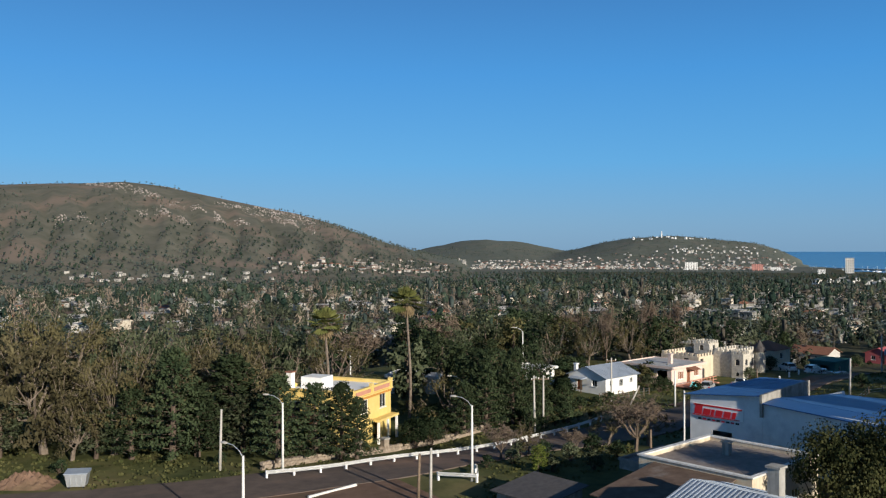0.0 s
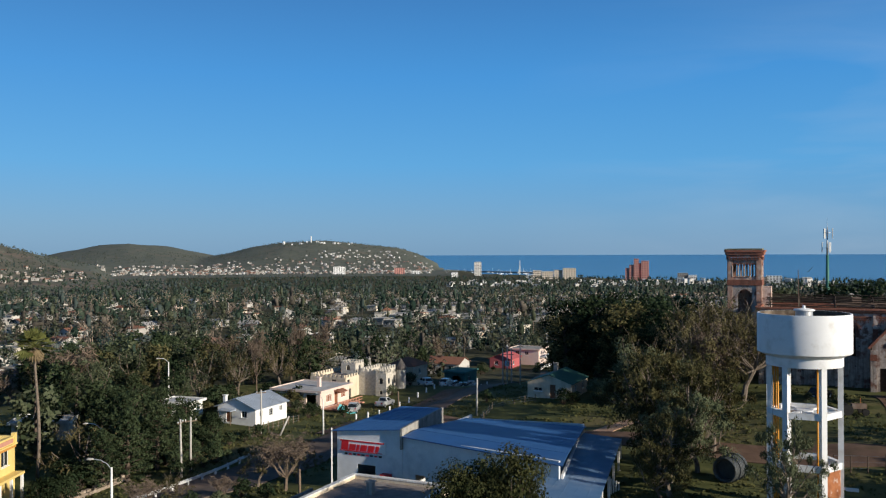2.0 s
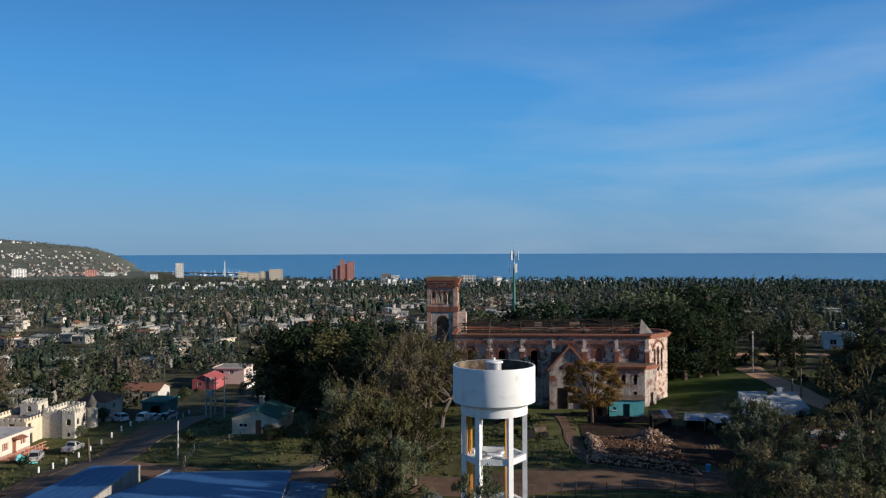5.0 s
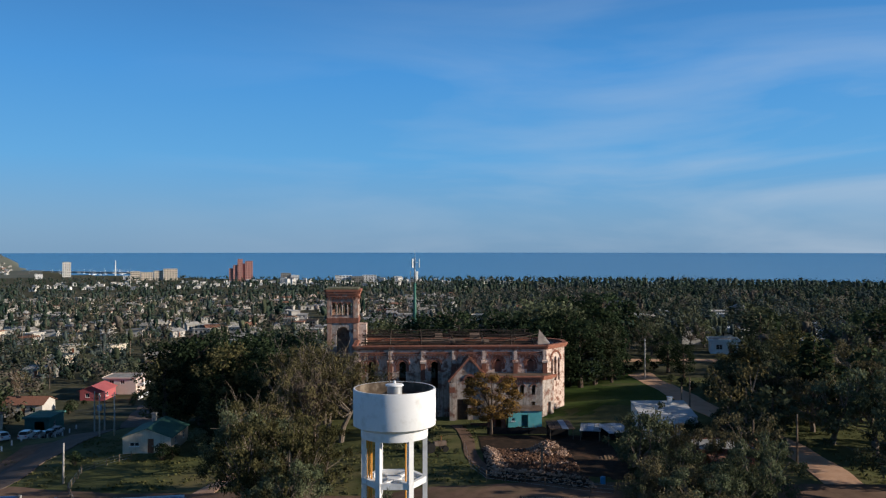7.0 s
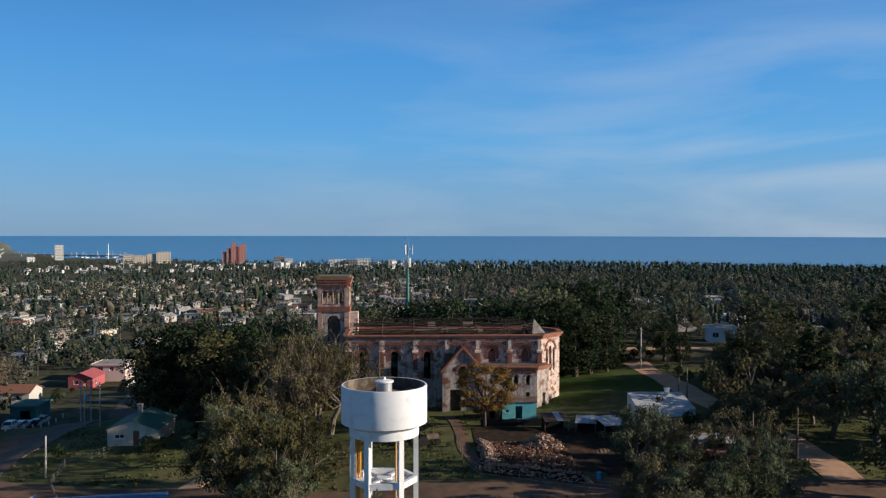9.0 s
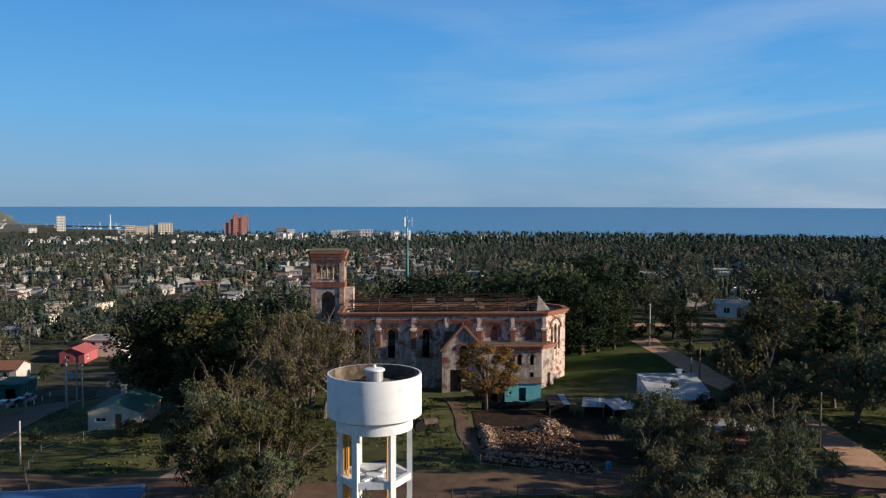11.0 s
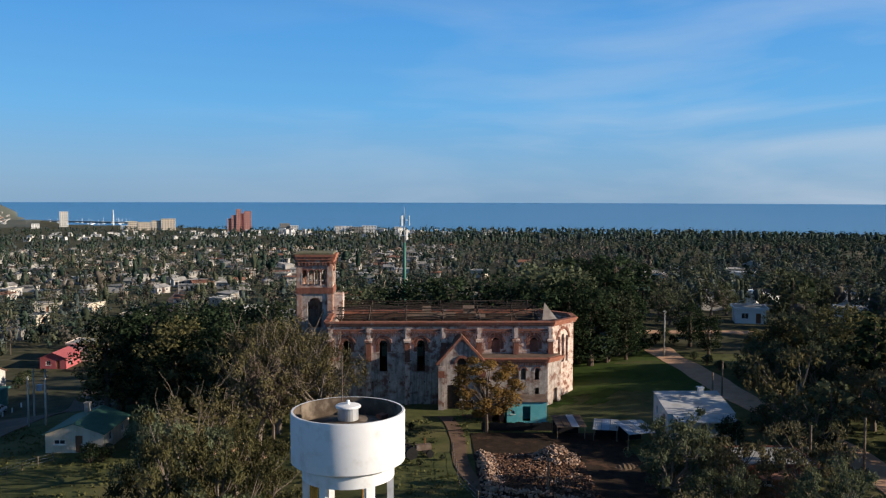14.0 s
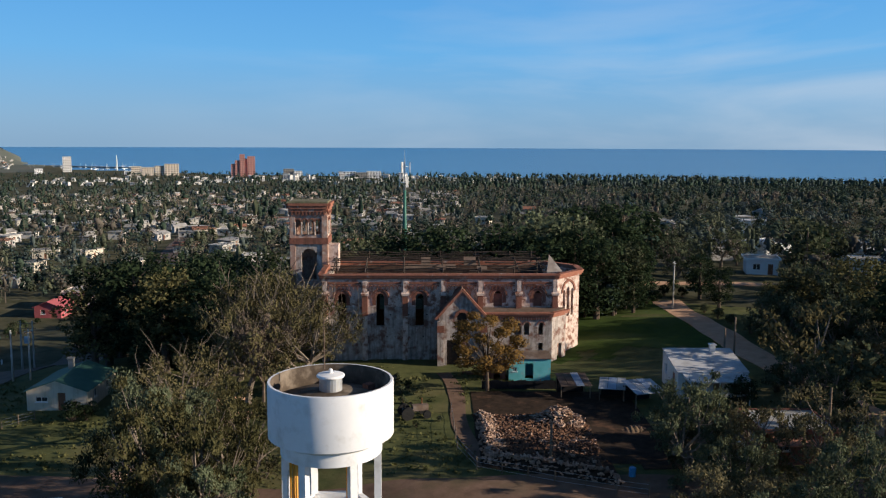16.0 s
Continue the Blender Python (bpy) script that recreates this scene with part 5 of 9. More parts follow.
house("red_roofed_house", "cream house with a hipped clay-tile roof behind the castle", pose(wx, wy, -7.6, 0, 0, -48), 6, 6.5, 4.6, M["cream"], "hip", M["tile_red"], {"e": [(2.5, 3.6, 2.9, 4.0, "window")], "s": [(2, 3.2, 2.9, 4.0, "window")]}, rise=1.6)

# hangar workshop with blue metal roof
hg = thing("workshop", "metal workshop with wide blue sheet roofs and white front", "workshop", pose(*st(0, 0), 0, 0, 0, -48))
M["cladding"] = material("pale_cladding", (0.62, 0.63, 0.64), (0.74, 0.75, 0.76), 0.6, 0.7, 0.08, blotch=(0.48, 0.50, 0.53), blotch_scale=0.4, blotch_size=(0.5, 0.72))
bm = bmesh.new()
wall(bm, 7.6, -5.2, 1.9, 0.25, [(2.4, 4.5, -3.9, -1.4, False)], None, lambda x: 1.75 + 0.1 * x)
part("front_wall", bm, M["cladding"], hg, "whitewashed metal front wall")
bm = bmesh.new()
wall(bm, 17.6, -5.2, 1.9, 0.25, [(1.6, 2.9, -2.6, -1.7, False)], along(7.62, 0.0, 25.2, -3.6))
part("front_wall", bm, M["cladding"], hg)
for (ax, ay, bx, by, h) in ((0.8, 12.2, 0, 0.27, 1.7), (25.2, -3.3, 21.2, 18.0, 0.7), (21.2, 18.0, 8.4, 16.0, 0.9), (6.0, 12.2, 0.9, 12.4, 1.8), (8.2, 16.0, 7.4, 0.3, 1.3)):
    bm = bmesh.new()
    wall(bm, math.hypot(bx - ax, by - ay), -5.2, h, 0.2, (), along(ax, ay, bx, by))
    part("wall", bm, M["cladding"], hg)


def quad_roof(name, corners, mat, parent, label="", thick=0.08, sheets=9):
    """A sheet roof over four corners, with slightly raised laps between its sheets."""
    a, b, c, d = (Vector(v) for v in corners)
    bm = bmesh.new()
    vs = [bm.verts.new(v) for v in (a, b, c, d)] + [bm.verts.new(v - Vector((0, 0, thick))) for v in (a, b, c, d)]
    for f in ((0, 1, 2, 3), (7, 6, 5, 4), (0, 4, 5, 1), (1, 5, 6, 2), (2, 6, 7, 3), (3, 7, 4, 0)):
        bm.faces.new([vs[i] for i in f])
    roof = part(name, bm, mat, parent, label)
    for k in range(1, sheets):
        p, q = a + (b - a) * k / sheets, d + (c - d) * k / sheets
        bm = bmesh.new()
        tube(bm, [p, q], [0.014, 0.014], 4)
        part("seam", bm, mat, roof)
    return roof


quad_roof("roof", [(-0.5, -0.4, 1.85), (7.5, -0.4, 2.6), (6.1, 12.4, 2.5), (0.9, 12.7, 2.3)], M["blue_tin"], hg, "blue sheet roof", sheets=7)
quad_roof("roof", [(7.9, 2.4, 2.15), (24.9, -0.8, 2.0), (21.9, 15.6, 1.05), (8.4, 14.2, 1.25)], M["blue_tin"], hg, "wide blue sheet roof", sheets=12)
quad_roof("back_roof", [(8.4, 14.25, 1.24), (21.9, 15.65, 1.04), (21.3, 18.4, 0.55), (8.4, 16.4, 0.8)], M["blue_tin"], hg, sheets=12)
quad_roof("roof_edge", [(7.8, -0.5, 1.95), (25.4, -4.2, 1.7), (24.9, -0.85, 1.99), (7.9, 2.35, 2.14)], M["blue_tin"], hg, "weathered blue front strip", sheets=6)
bm = bmesh.new()
vs = []
for z in (0.6, None):
    for x, y, zt in ((7.52, -0.4, 2.68), (7.76, -0.4, 2.68), (6.36, 12.4, 2.6), (6.12, 12.4, 2.6)):
        vs.append(bm.verts.new((x, y, zt if z is None else z)))
for f in ((3, 2, 1, 0), (4, 5, 6, 7), (0, 1, 5, 4), (1, 2, 6, 5), (2, 3, 7, 6), (3, 0, 4, 7)):
    bm.faces.new([vs[i] for i in f])
part("step_wall", bm, M["concrete"], hg, "grey parapet between two roofs")
bm = bmesh.new()
box(bm, 5.4, 6.4, -0.75, -0.02, -3.1, -2.0)
part("fan_box", bm, M["sign_red"], hg, "red metal fan housing")
quad_roof("lean_to_roof", [(24.4, -9.6, 0.35), (29.8, -9.6, 0.1), (26.1, 15.0, 0.25), (21.9, 15.2, 0.5)], M["blue_grey_tin"], hg, "bluish grey lean-to roof", sheets=5)
for x, y in ((29.6, -9.3), (29.0, -5), (28.4, 0), (27.6, 5), (26.9, 10), (26.0, 14.6)):
    bm = bmesh.new()
    box(bm, x - 0.1, x + 0.1, y, y + 0.2, -4.6, 0.05)
    part("lean_to_post", bm, M["old_white"], hg)
for k in range(5):
    bm = bmesh.new()
    box(bm, 27.9 + 0.12 * k, 27.98 + 0.12 * k, 1.5 + k * 0.5, 1.85 + k * 0.5, -4.4, -0.5 - 0.2 * k)
    part("leaning_board", bm, M["old_white"], hg, "white leaning board")
sb = bmesh.new()
box(sb, 0.35, 5.75, -0.16, -0.06, -0.15, 1.05)
sg = part("sign_board", sb, M["white_paint"], hg, "white board with red and dark lettering shapes")
for x, w, h in ((0.5, 0.75, 1.0), (1.35, 0.7, 0.62), (2.15, 0.3, 0.62), (2.6, 0.65, 0.62), (3.4, 0.65, 0.62), (4.2, 0.35, 0.62)):
    sb = bmesh.new()
    vs = []
    for y in (-0.2, -0.164):
        for px, pz in ((x, 0.0), (x + w, 0.0), (x + w + 0.14, h), (x + 0.14, h)):
            vs.append(sb.verts.new((px * 1.08, y, pz)))
    for f in ((0, 1, 2, 3), (7, 6, 5, 4), (0, 4, 5, 1), (1, 5, 6, 2), (2, 6, 7, 3), (3, 7, 4, 0)):
        sb.faces.new([vs[i] for i in f])
    part("logo_shape", sb, M["sign_red"], sg, "slanting red shape")
sb = bmesh.new()
box(sb, 0.5, 5.6, -0.2, -0.164, 0.86, 1.0), box(sb, 0.4, 5.4, -0.2, -0.164, -0.12, -0.04)
part("logo_bar", sb, M["sign_red"], sg)
for k in range(9):
    sb = bmesh.new()
    box(sb, 0.9 + 0.5 * k, 1.25 + 0.5 * k, -0.045, -0.01, -0.52, -0.36)
    part("word_bar", sb, M["sign_red"] if k % 2 else M["rubber"], hg)
sb = bmesh.new()
tube(sb, [(-0.5, -0.3, -4.5), (-0.5, -0.3, 2.1)], [0.09, 0.09], 8)
part("downpipe", sb, M["white_pole"], hg)

# flat-roofed house in front of it, and the roofs below the eye
fx, fy = st(6.8, -18.4)
fh = house("flat_roofed_house", "old flat-roofed house with stained felt roof and white parapet", pose(fx, fy, -4.4, 0, 0, -48), 9.6, 10.4, 4.3, M["cream"], "flat", M["roof_felt"], {"e": [(2, 3.4, 1.2, 2.4, "window"), (6, 7.2, 1.2, 2.4, "window")], "s": [(3, 4.4, 1.2, 2.4, "window")]}, trim=M["old_white"])
chimney(fh, 4.0, 6.4, 3.9, 5.0, 0.28, M["concrete"])
bm = bmesh.new()
box(bm, -2.6, -0.12, 1.0, 7.5, 2.6, 3.3), box(bm, -2.7, -0.11, 0.9, 1.1, 3.3, 3.5), box(bm, -2.7, -2.5, 1.1, 7.4, 3.3, 3.5)
part("side_roof", bm, M["roof_felt"], fh)
fx, fy = st(8.6, -26.0)
house("brown_roofed_house", "low house with a weathered brown sheet roof", pose(fx, fy, -4.3, 0, 0, -48), 6.2, 7.2, 2.9, M["concrete"], "shed", M["rust_tin"], {"s": [(2, 3, 1, 2, "window")]}, rise=0.9, ribs=0.0)
fx, fy = st(16.5, -30.0)
ch = house("tin_roofed_house", "house with a pale blue-grey corrugated roof and chimney", pose(fx, fy, -4.2, 0, 0, -48), 8.5, 8.4, 4.3, M["concrete"], "gable", M["grey_tin"], {"s": [(2, 3, 1, 2, "window")]}, rise=1.0, ribs=0.32)
chimney(ch, 4.2, 6.6, 4.2, 6.6, 0.4, M["concrete"])
fx, fy = st(-1.0, -26.5)
house("small_outbuilding", "low outbuilding with a green-edged dark sheet roof", pose(fx, fy, -4.7, 0, 0, -48), 5.0, 4.5, 1.7, M["concrete"], "shed", M["slate"], {}, rise=0.5, ribs=0.0)

# cottage with a green roof by the field
fx, fy = st(3.3, 50.0)
gh = house("green_roofed_cottage", "cream cottage with a wide dark green gable roof", pose(fx, fy, -2.25, 0, 0, -48), 7.0, 9.0, 2.3, M["cream"], "gable", M["green_tin"], {"s": [(1.0, 2.4, 1.0, 1.6, "window"), (3.6, 4.5, 0.0, 2.1, "door")], "e": [(2, 3, 0.9, 1.9, "window"), (6, 7, 0.9, 1.9, "window")]}, rise=1.25, eave=0.25, ridge="y")
chimney(gh, 2.4, 7.0, 2.8, 4.4, 0.3, M["concrete"])
# red house and its two-storey neighbour down the road
fx, fy = st(-46.5, 159.0)
house("red_house", "deep pink one-storey house with a red gable roof", pose(fx, fy, gz(fx, fy), 0, 0, -48), 6.5, 9.0, 2.7, M["red_paint"], "gable", M["red_paint"], {"s": [(1.5, 2.6, 0.9, 2, "window"), (4, 4.9, 0, 2.1, "door")], "e": [(2, 3.2, 0.9, 2, "window")]}, rise=1.3, ridge="y")
fx, fy = st(-43.8, 169.2)
rh = house("salmon_house", "salmon two-storey house with balcony and pale slab roof", pose(fx, fy, gz(fx, fy), 0, 0, -48), 9.0, 8.0, 4.6, M["pink"], "slab", M["concrete"], {"s": [(1.5, 2.8, 3.0, 4.1, "window"), (4.6, 5.8, 3.0, 4.1, "window")], "e": [(2, 3.2, 3.0, 4.1, "window"), (5.0, 6.3, 3.0, 4.1, "window")]})
bm = bmesh.new()
box(bm, 9.02, 10.9, 1, 7, 2.3, 2.5), box(bm, 10.8, 10.9, 1, 7, 2.5, 3.3)
part("balcony", bm, M["white_paint"], rh)
bm = bmesh.new()
box(bm, 12.5, 12.7, -9, 9, -1.5, 0.9)
part("garden_wall", bm, M["white_paint"], rh, "low white garden wall")
fx, fy = st(-34.0, 100.0)
house("teal_shed", "faded teal workshop shed with a pale flat roof", pose(fx, fy, gz(fx, fy), 0, 0, -48), 5.0, 7.0, 2.9, M["old_teal"], "slab", M["old_teal"], {"s": [(2, 4, 0, 2.3, "gap")], "e": [(2, 3, 1, 2, "window")]}, eave=0.3)

# teal shack, tin sheds and the pale house by the lawn
fx, fy = st(59.9, 54.2)
ts = house("teal_shack", "small turquoise painted shack with flat roof and dark doorway", pose(fx, fy, 0.1, 0, 0, -48), 5.1, 3.0, 2.75, M["teal"], "shed", M["rust_tin"], {"s": [(2.0, 3.0, 0.3, 2.2, "gap"), (0.5, 1.0, 1.2, 1.7, "window")]}, rise=0.2, eave=0.15)
fx, fy = st(57.0, 55.0)
house("brick_lean_to", "unplastered brick lean-to beside the turquoise shack", pose(fx, fy, 0.1, 0, 0, -48), 2.6, 2.6, 1.6, M["brick"], "shed", M["rust_tin"], {"s": [(1.1, 1.9, 0, 1.7, "gap")]}, rise=0.2, eave=0.15)


def tin_shed(x, y, w, d, h, tilt, mat, label):
    wx, wy = st(x, y)
    ob = thing("tin_shed", label, "shed", pose(wx, wy, gz(wx, wy), 0, 0, -48 + tilt), "tin sheds round the wood yard")
    for px in (0.1, w - 0.2):
        for py in (0.1, d - 0.2):
            bm = bmesh.new()
            box(bm, px, px + 0.1, py, py + 0.1, -0.5, h)
            part("post", bm, M["wood"], ob)
    n = max(2, int(w / 0.9))
    for k in range(n):
        bm = bmesh.new()
        box(bm, k * w / n + 0.02, (k + 1) * w / n - 0.02, -0.3, d + 0.3, 0, 0.05, pose(0, 0, h + 0.02 * (k % 3), 7, 0, 0))
        for j in range(4):
            box(bm, (k + 0.1 + j * 0.24) * w / n, (k + 0.17 + j * 0.24) * w / n, -0.3, d + 0.3, 0.05, 0.08, pose(0, 0, h + 0.02 * (k % 3), 7, 0, 0))
        part("roof_sheet", bm, mat[k % len(mat)], ob)
    bm = bmesh.new()
    box(bm, 0.25, w - 0.25, d - 0.1, d - 0.05, -0.3, h - 0.1)
    part("back_wall", bm, M["tarp_black"], ob)
    return ob


tin_shed(65.0, 46.2, 3.6, 3.2, 1.6, 3, (M["rust_tin"], M["rust_tin"], M["grey_tin"]), "patched tin shed with rusty and grey sheets")
tin_shed(69.2, 45.8, 3.0, 2.8, 1.5, -14, (M["pale_roof"], M["grey_tin"]), "open shed with a pale corrugated roof")
tin_shed(72.6, 42.4, 3.6, 3.4, 1.8, 13, (M["grey_tin"], M["pale_roof"]), "open shed with a bluish tin roof")
fx, fy = st(78.1, 45.6)
w2 = house("pale_house", "pale blue-white house with a sloping whitish roof", pose(fx, fy, 1.0, 0, 0, -48), 7.9, 6.5, 2.5, M["old_white"], "shed", M["pale_roof"], {"w": [(1.2, 2.0, 1.2, 2.3, "window"), (4.2, 5.2, 0.0, 2.1, "door")], "s": [(0.8, 2.4, 1.0, 2.2, "window"), (4, 5, 0.0, 2.1, "door")]}, rise=1.15, eave=0.1)
chimney(w2, 5.5, 5.4, 3.0, 4.4, 0.3, M["old_white"])
bm = bmesh.new()
prism(bm, [(0.4, -2.8), (7.4, -2.8), (7.4, -0.1), (0.4, -0.1)], 2.1, lambda x, y: 2.25 + 0.1 * (y + 2.8))
part("veranda_roof", bm, M["pale_roof"], w2)
for x in (0.5, 3.8, 7.1):
    bm = bmesh.new()
    box(bm, x, x + 0.12, -2.7, -2.58, -1.2, 2.1)
    part("veranda_post", bm, M["old_white"], w2)
fx, fy = st(80.6, 27.0)
bh = house("brick_house", "brick house with grey slab roof half hidden by trees", pose(fx, fy, 0.4, 0, 0, -48), 6.4, 5.5, 2.7, M["brick"], "slab", M["concrete"], {"s": [(1.2, 2.4, 0.9, 2.0, "window"), (3.6, 4.5, 0, 2.1, "door")], "w": [(2, 3, 0.9, 2.0, "window")]}, eave=0.3)
bm = bmesh.new()
prism(bm, [(0.5, -2.2), (4.0, -2.2), (4.0, -0.05), (0.5, -0.05)], 2.1, lambda x, y: 2.2 + 0.15 * (y + 2.2))
part("porch_roof", bm, M["tile_red"], bh)
# houses beyond the sandy track
for k, (x, y, w, d, a) in enumerate(((188.5, 81.5, 6, 6, -62), (232, 84, 9, 6, -60), (206, 66.5, 6, 6, -66), (238, 96, 9, 7, -20))):
    house("white_bungalow", "small white bungalow with flat roof among trees", pose(x, y, gz(x, y), 0, 0, a), w, d, 2.9, M["white_paint"], "slab", M["grey_tin"] if k % 2 else M["concrete"], {"s": [(1.2, 2.6, 0.9, 2.1, "window"), (4, 5, 0, 2.1, "door")], "w": [(2, 3.4, 0.9, 2.1, "window")]}, group="white bungalows beyond the track")

for x, y, w, d, a, text in ((-8.6, 131, 7.4, 5.5, -12, "low whitewashed house with a flat pale roof behind trees"), (11.5, 139, 5.0, 4.0, -40, "low shed with a pale tin roof in a garden"), (10, 246, 15, 8, -8, "long low white building with a pale flat roof"), (30, 262, 9, 7, -20, "low white house with a flat roof among trees"), (62, 305, 12, 8, -30, "wide low hall with a pale roof")):
    house("garden_shed" if w < 6 else "low_building", text, pose(x, y, gz(x, y), 0, 0, a), w, d, 2.5, M["old_white"], "slab", M["pale_roof"], {"s": [(1.0, 2.0, 0.0, 2.0, "door"), (3.0, 4.2, 0.9, 1.9, "window")]}, foot=2.5, category="shed" if w < 6 else "building", plain=True)
for x, y, w, d, a in ((246, 108, 14, 6, -62), (232, 71, 8, 6, -66), (262, 88, 9, 6, -60), (292, 126, 10, 7, -58), (300, 96, 9, 7, -64), (330, 140, 10, 7, -60), (221, 104, 7, 6, -60)):
    house("white_bungalow", "small white bungalow with flat roof among trees", pose(x, y, gz(x, y), 0, 0, a), w, d, 2.9, M["old_white"], "slab", M["pale_roof"], {"s": [(1.2, 2.6, 0.9, 2.1, "window"), (4, 5, 0, 2.1, "door")], "w": [(2, 3.4, 0.9, 2.1, "window")]}, group="white bungalows beyond the track", foot=2.5, plain=True)

# ---- trees ----


def sprays(clumps, per, size, rng, flat=0.0, droop=0.0):
    """Centres, facings and sizes of leaf sprays filling round clumps (x, y, z, radius)."""
    c = np.repeat(np.array([k[:3] for k in clumps]), per, axis=0)
    r = np.repeat(np.array([k[3] for k in clumps]), per)
    d = rng.normal(size=c.shape)
    d /= np.linalg.norm(d, axis=1, keepdims=True)
    rad = r * (0.35 + 0.65 * rng.random(len(r)) ** 0.5)
    d2 = d * np.array([1, 1, 0.75])
    p = c + d2 * rad[:, None]
    p[:, 2] -= droop * rng.random(len(r)) * r
    n = d + 0.30 * rng.normal(size=d.shape) + np.array([0, 0, 0.4 + flat])
    return p, n, size * (0.6 + 0.8 * rng.random(len(r)))


def grow(kind, seed, fine=1.0):
    """Trunk mesh and crown mesh of one tree about 10 m high, of a kind. fine: share of the full number of leaves."""
    rng = np.random.default_rng(seed)
    bm = bmesh.new()
    clumps = []
    grown = 1 / math.sqrt(fine)
    if kind in ("eucalyptus", "sparse"):
        thin = kind == "sparse"
        lean = rng.normal(size=2) * 0.5
        fork = 1.3 + 1.6 * rng.random() + (0.8 if thin else 0)
        top = np.array([lean[0], lean[1], fork])
        tube(bm, [(0, 0, -0.8), (lean[0] * 0.3, lean[1] * 0.3, fork * 0.5), top], [0.30, 0.25, 0.20], 7)
        n = 11 if fine > 0.4 else 7
        for k in range(n):
            a = 2 * math.pi * (k * 0.382 + 0.12 * rng.random())
            up = 0.1 + 0.85 * (k + rng.random() * 0.6) / n
            out = 3.1 * math.sin(math.pi * (0.22 + 0.66 * up)) * (0.6 + 0.55 * rng.random())
            end = np.array([lean[0] * up + math.cos(a) * out, lean[1] * up + math.sin(a) * out, fork + (9.0 - fork) * up])
            mid = top + (end - top) * 0.5 + rng.normal(size=3) * 0.35
            mid[2] -= 0.25 * out
            mid[2] = max(mid[2], fork * 0.8)
            tube(bm, [top, mid, end], [0.13, 0.085, 0.035], 5)
            for j in range(5 if fine > 0.4 else 3):
                c = end + rng.normal(size=3) * np.array([0.95, 0.95, 0.7]) * (0.25 if j == 0 else 1)
                if fine > 0.4:
                    tube(bm, [mid + (end - mid) * 0.3, (mid + end) / 2 + (c - end) * 0.55, c], [0.045, 0.03, 0.012], 3)
                if thin and j % 2:
                    d = c - mid
                    for i in range(3):
                        b = c + d * 0.25 + rng.normal(size=3) * 0.6 + np.array([0, 0, 0.4])
                        tube(bm, [c, (b + c) / 2 + rng.normal(size=3) * 0.12, b], [0.024, 0.018, 0.008], 3)
                    clumps.append((*c, 0.7))
                    continue
                clumps.append((*c, 0.45 + 0.55 * rng.random() ** 2 + (0.35 if fine <= 0.4 else 0)))
        p, nn, s = sprays(clumps, int((70 if thin else 112) * fine), (0.29 if thin else 0.31) * grown ** 0.8, rng, -0.3, 0.8)
        nn = nn + 0.8 * (p - np.array([lean[0] * 0.5, lean[1] * 0.5, 5.0])) / 3.0
        mats = M["bark"], M["leaf_sparse" if thin else "leaf_euc"]
    elif kind == "dark":
        tube(bm, [(0, 0, -0.8), (0.1, 0, 3), (0.2, 0.1, 8)], [0.34, 0.26, 0.08], 7)
        for k in range(34):
            z = 1.6 + 7.8 * (k + rng.random()) / 34
            w = 2.9 * math.sin(math.pi * min(1, (z - 0.4) / 10.4)) ** 0.7
            a = k * 2.4 + rng.random()
            q = w * (0.35 + 0.6 * rng.random())
            c = (q * math.cos(a), q * math.sin(a), z)
            if k % 2 and fine > 0.4:
                tube(bm, [(0.1, 0, z * 0.8), c], [0.07, 0.02], 3)
            clumps.append((*c, 0.75 + 0.55 * rng.random()))
        p, nn, s = sprays(clumps, int(95 * fine), 0.37 * grown, rng)
        mats = M["dark_bark"], M["leaf_dark"]
    elif kind == "cypress":
        tube(bm, [(0, 0, -0.8), (0, 0.1, 4), (0.1, 0, 9.6)], [0.3, 0.2, 0.03], 7)
        for k in range(62):
            z = 0.7 + 9.1 * (k / 62) ** 0.9
            w = 2.7 * (1 - (z / 10.8) ** 2.2) * (0.6 + 0.5 * rng.random())
            a = k * 2.399
            for f in (0.45, 0.72, 1.0):
                clumps.append((w * f * math.cos(a), w * f * math.sin(a), z + 0.45 * f, 0.34 + 0.34 * (1.2 - f)))
            tube(bm, [(0, 0.05, z - 0.1), (w * 0.9 * math.cos(a), w * 0.9 * math.sin(a), z + 0.35)], [0.05, 0.015], 4)
        p, nn, s = sprays(clumps, int(38 * fine), 0.29 * grown, rng, 0.5)
        mats = M["dark_bark"], M["leaf_conifer"]
    elif kind == "pine":
        tube(bm, [(0, 0, -0.8), (0.1, 0.1, 5), (0, 0, 9.4)], [0.22, 0.16, 0.04], 6)
        for k in range(26):
            z = 4.6 + 5.2 * (k + rng.random()) / 26
            w = 2.1 * (1 - ((z - 5.6) / 5.2) ** 2 * 0.8)
            a = k * 2.4
            q = w * (0.4 + 0.6 * rng.random())
            clumps.append((q * math.cos(a), q * math.sin(a), z, 0.55 + 0.4 * rng.random()))
        p, nn, s = sprays(clumps, int(110 * fine), 0.24 * grown, rng, 0.3)
        mats = M["dark_bark"], M["leaf_dark"]
    elif kind == "bare":
        tube(bm, [(0, 0, -0.8), (0.1, 0.1, 2.4)], [0.24, 0.18], 6)
        tips = []
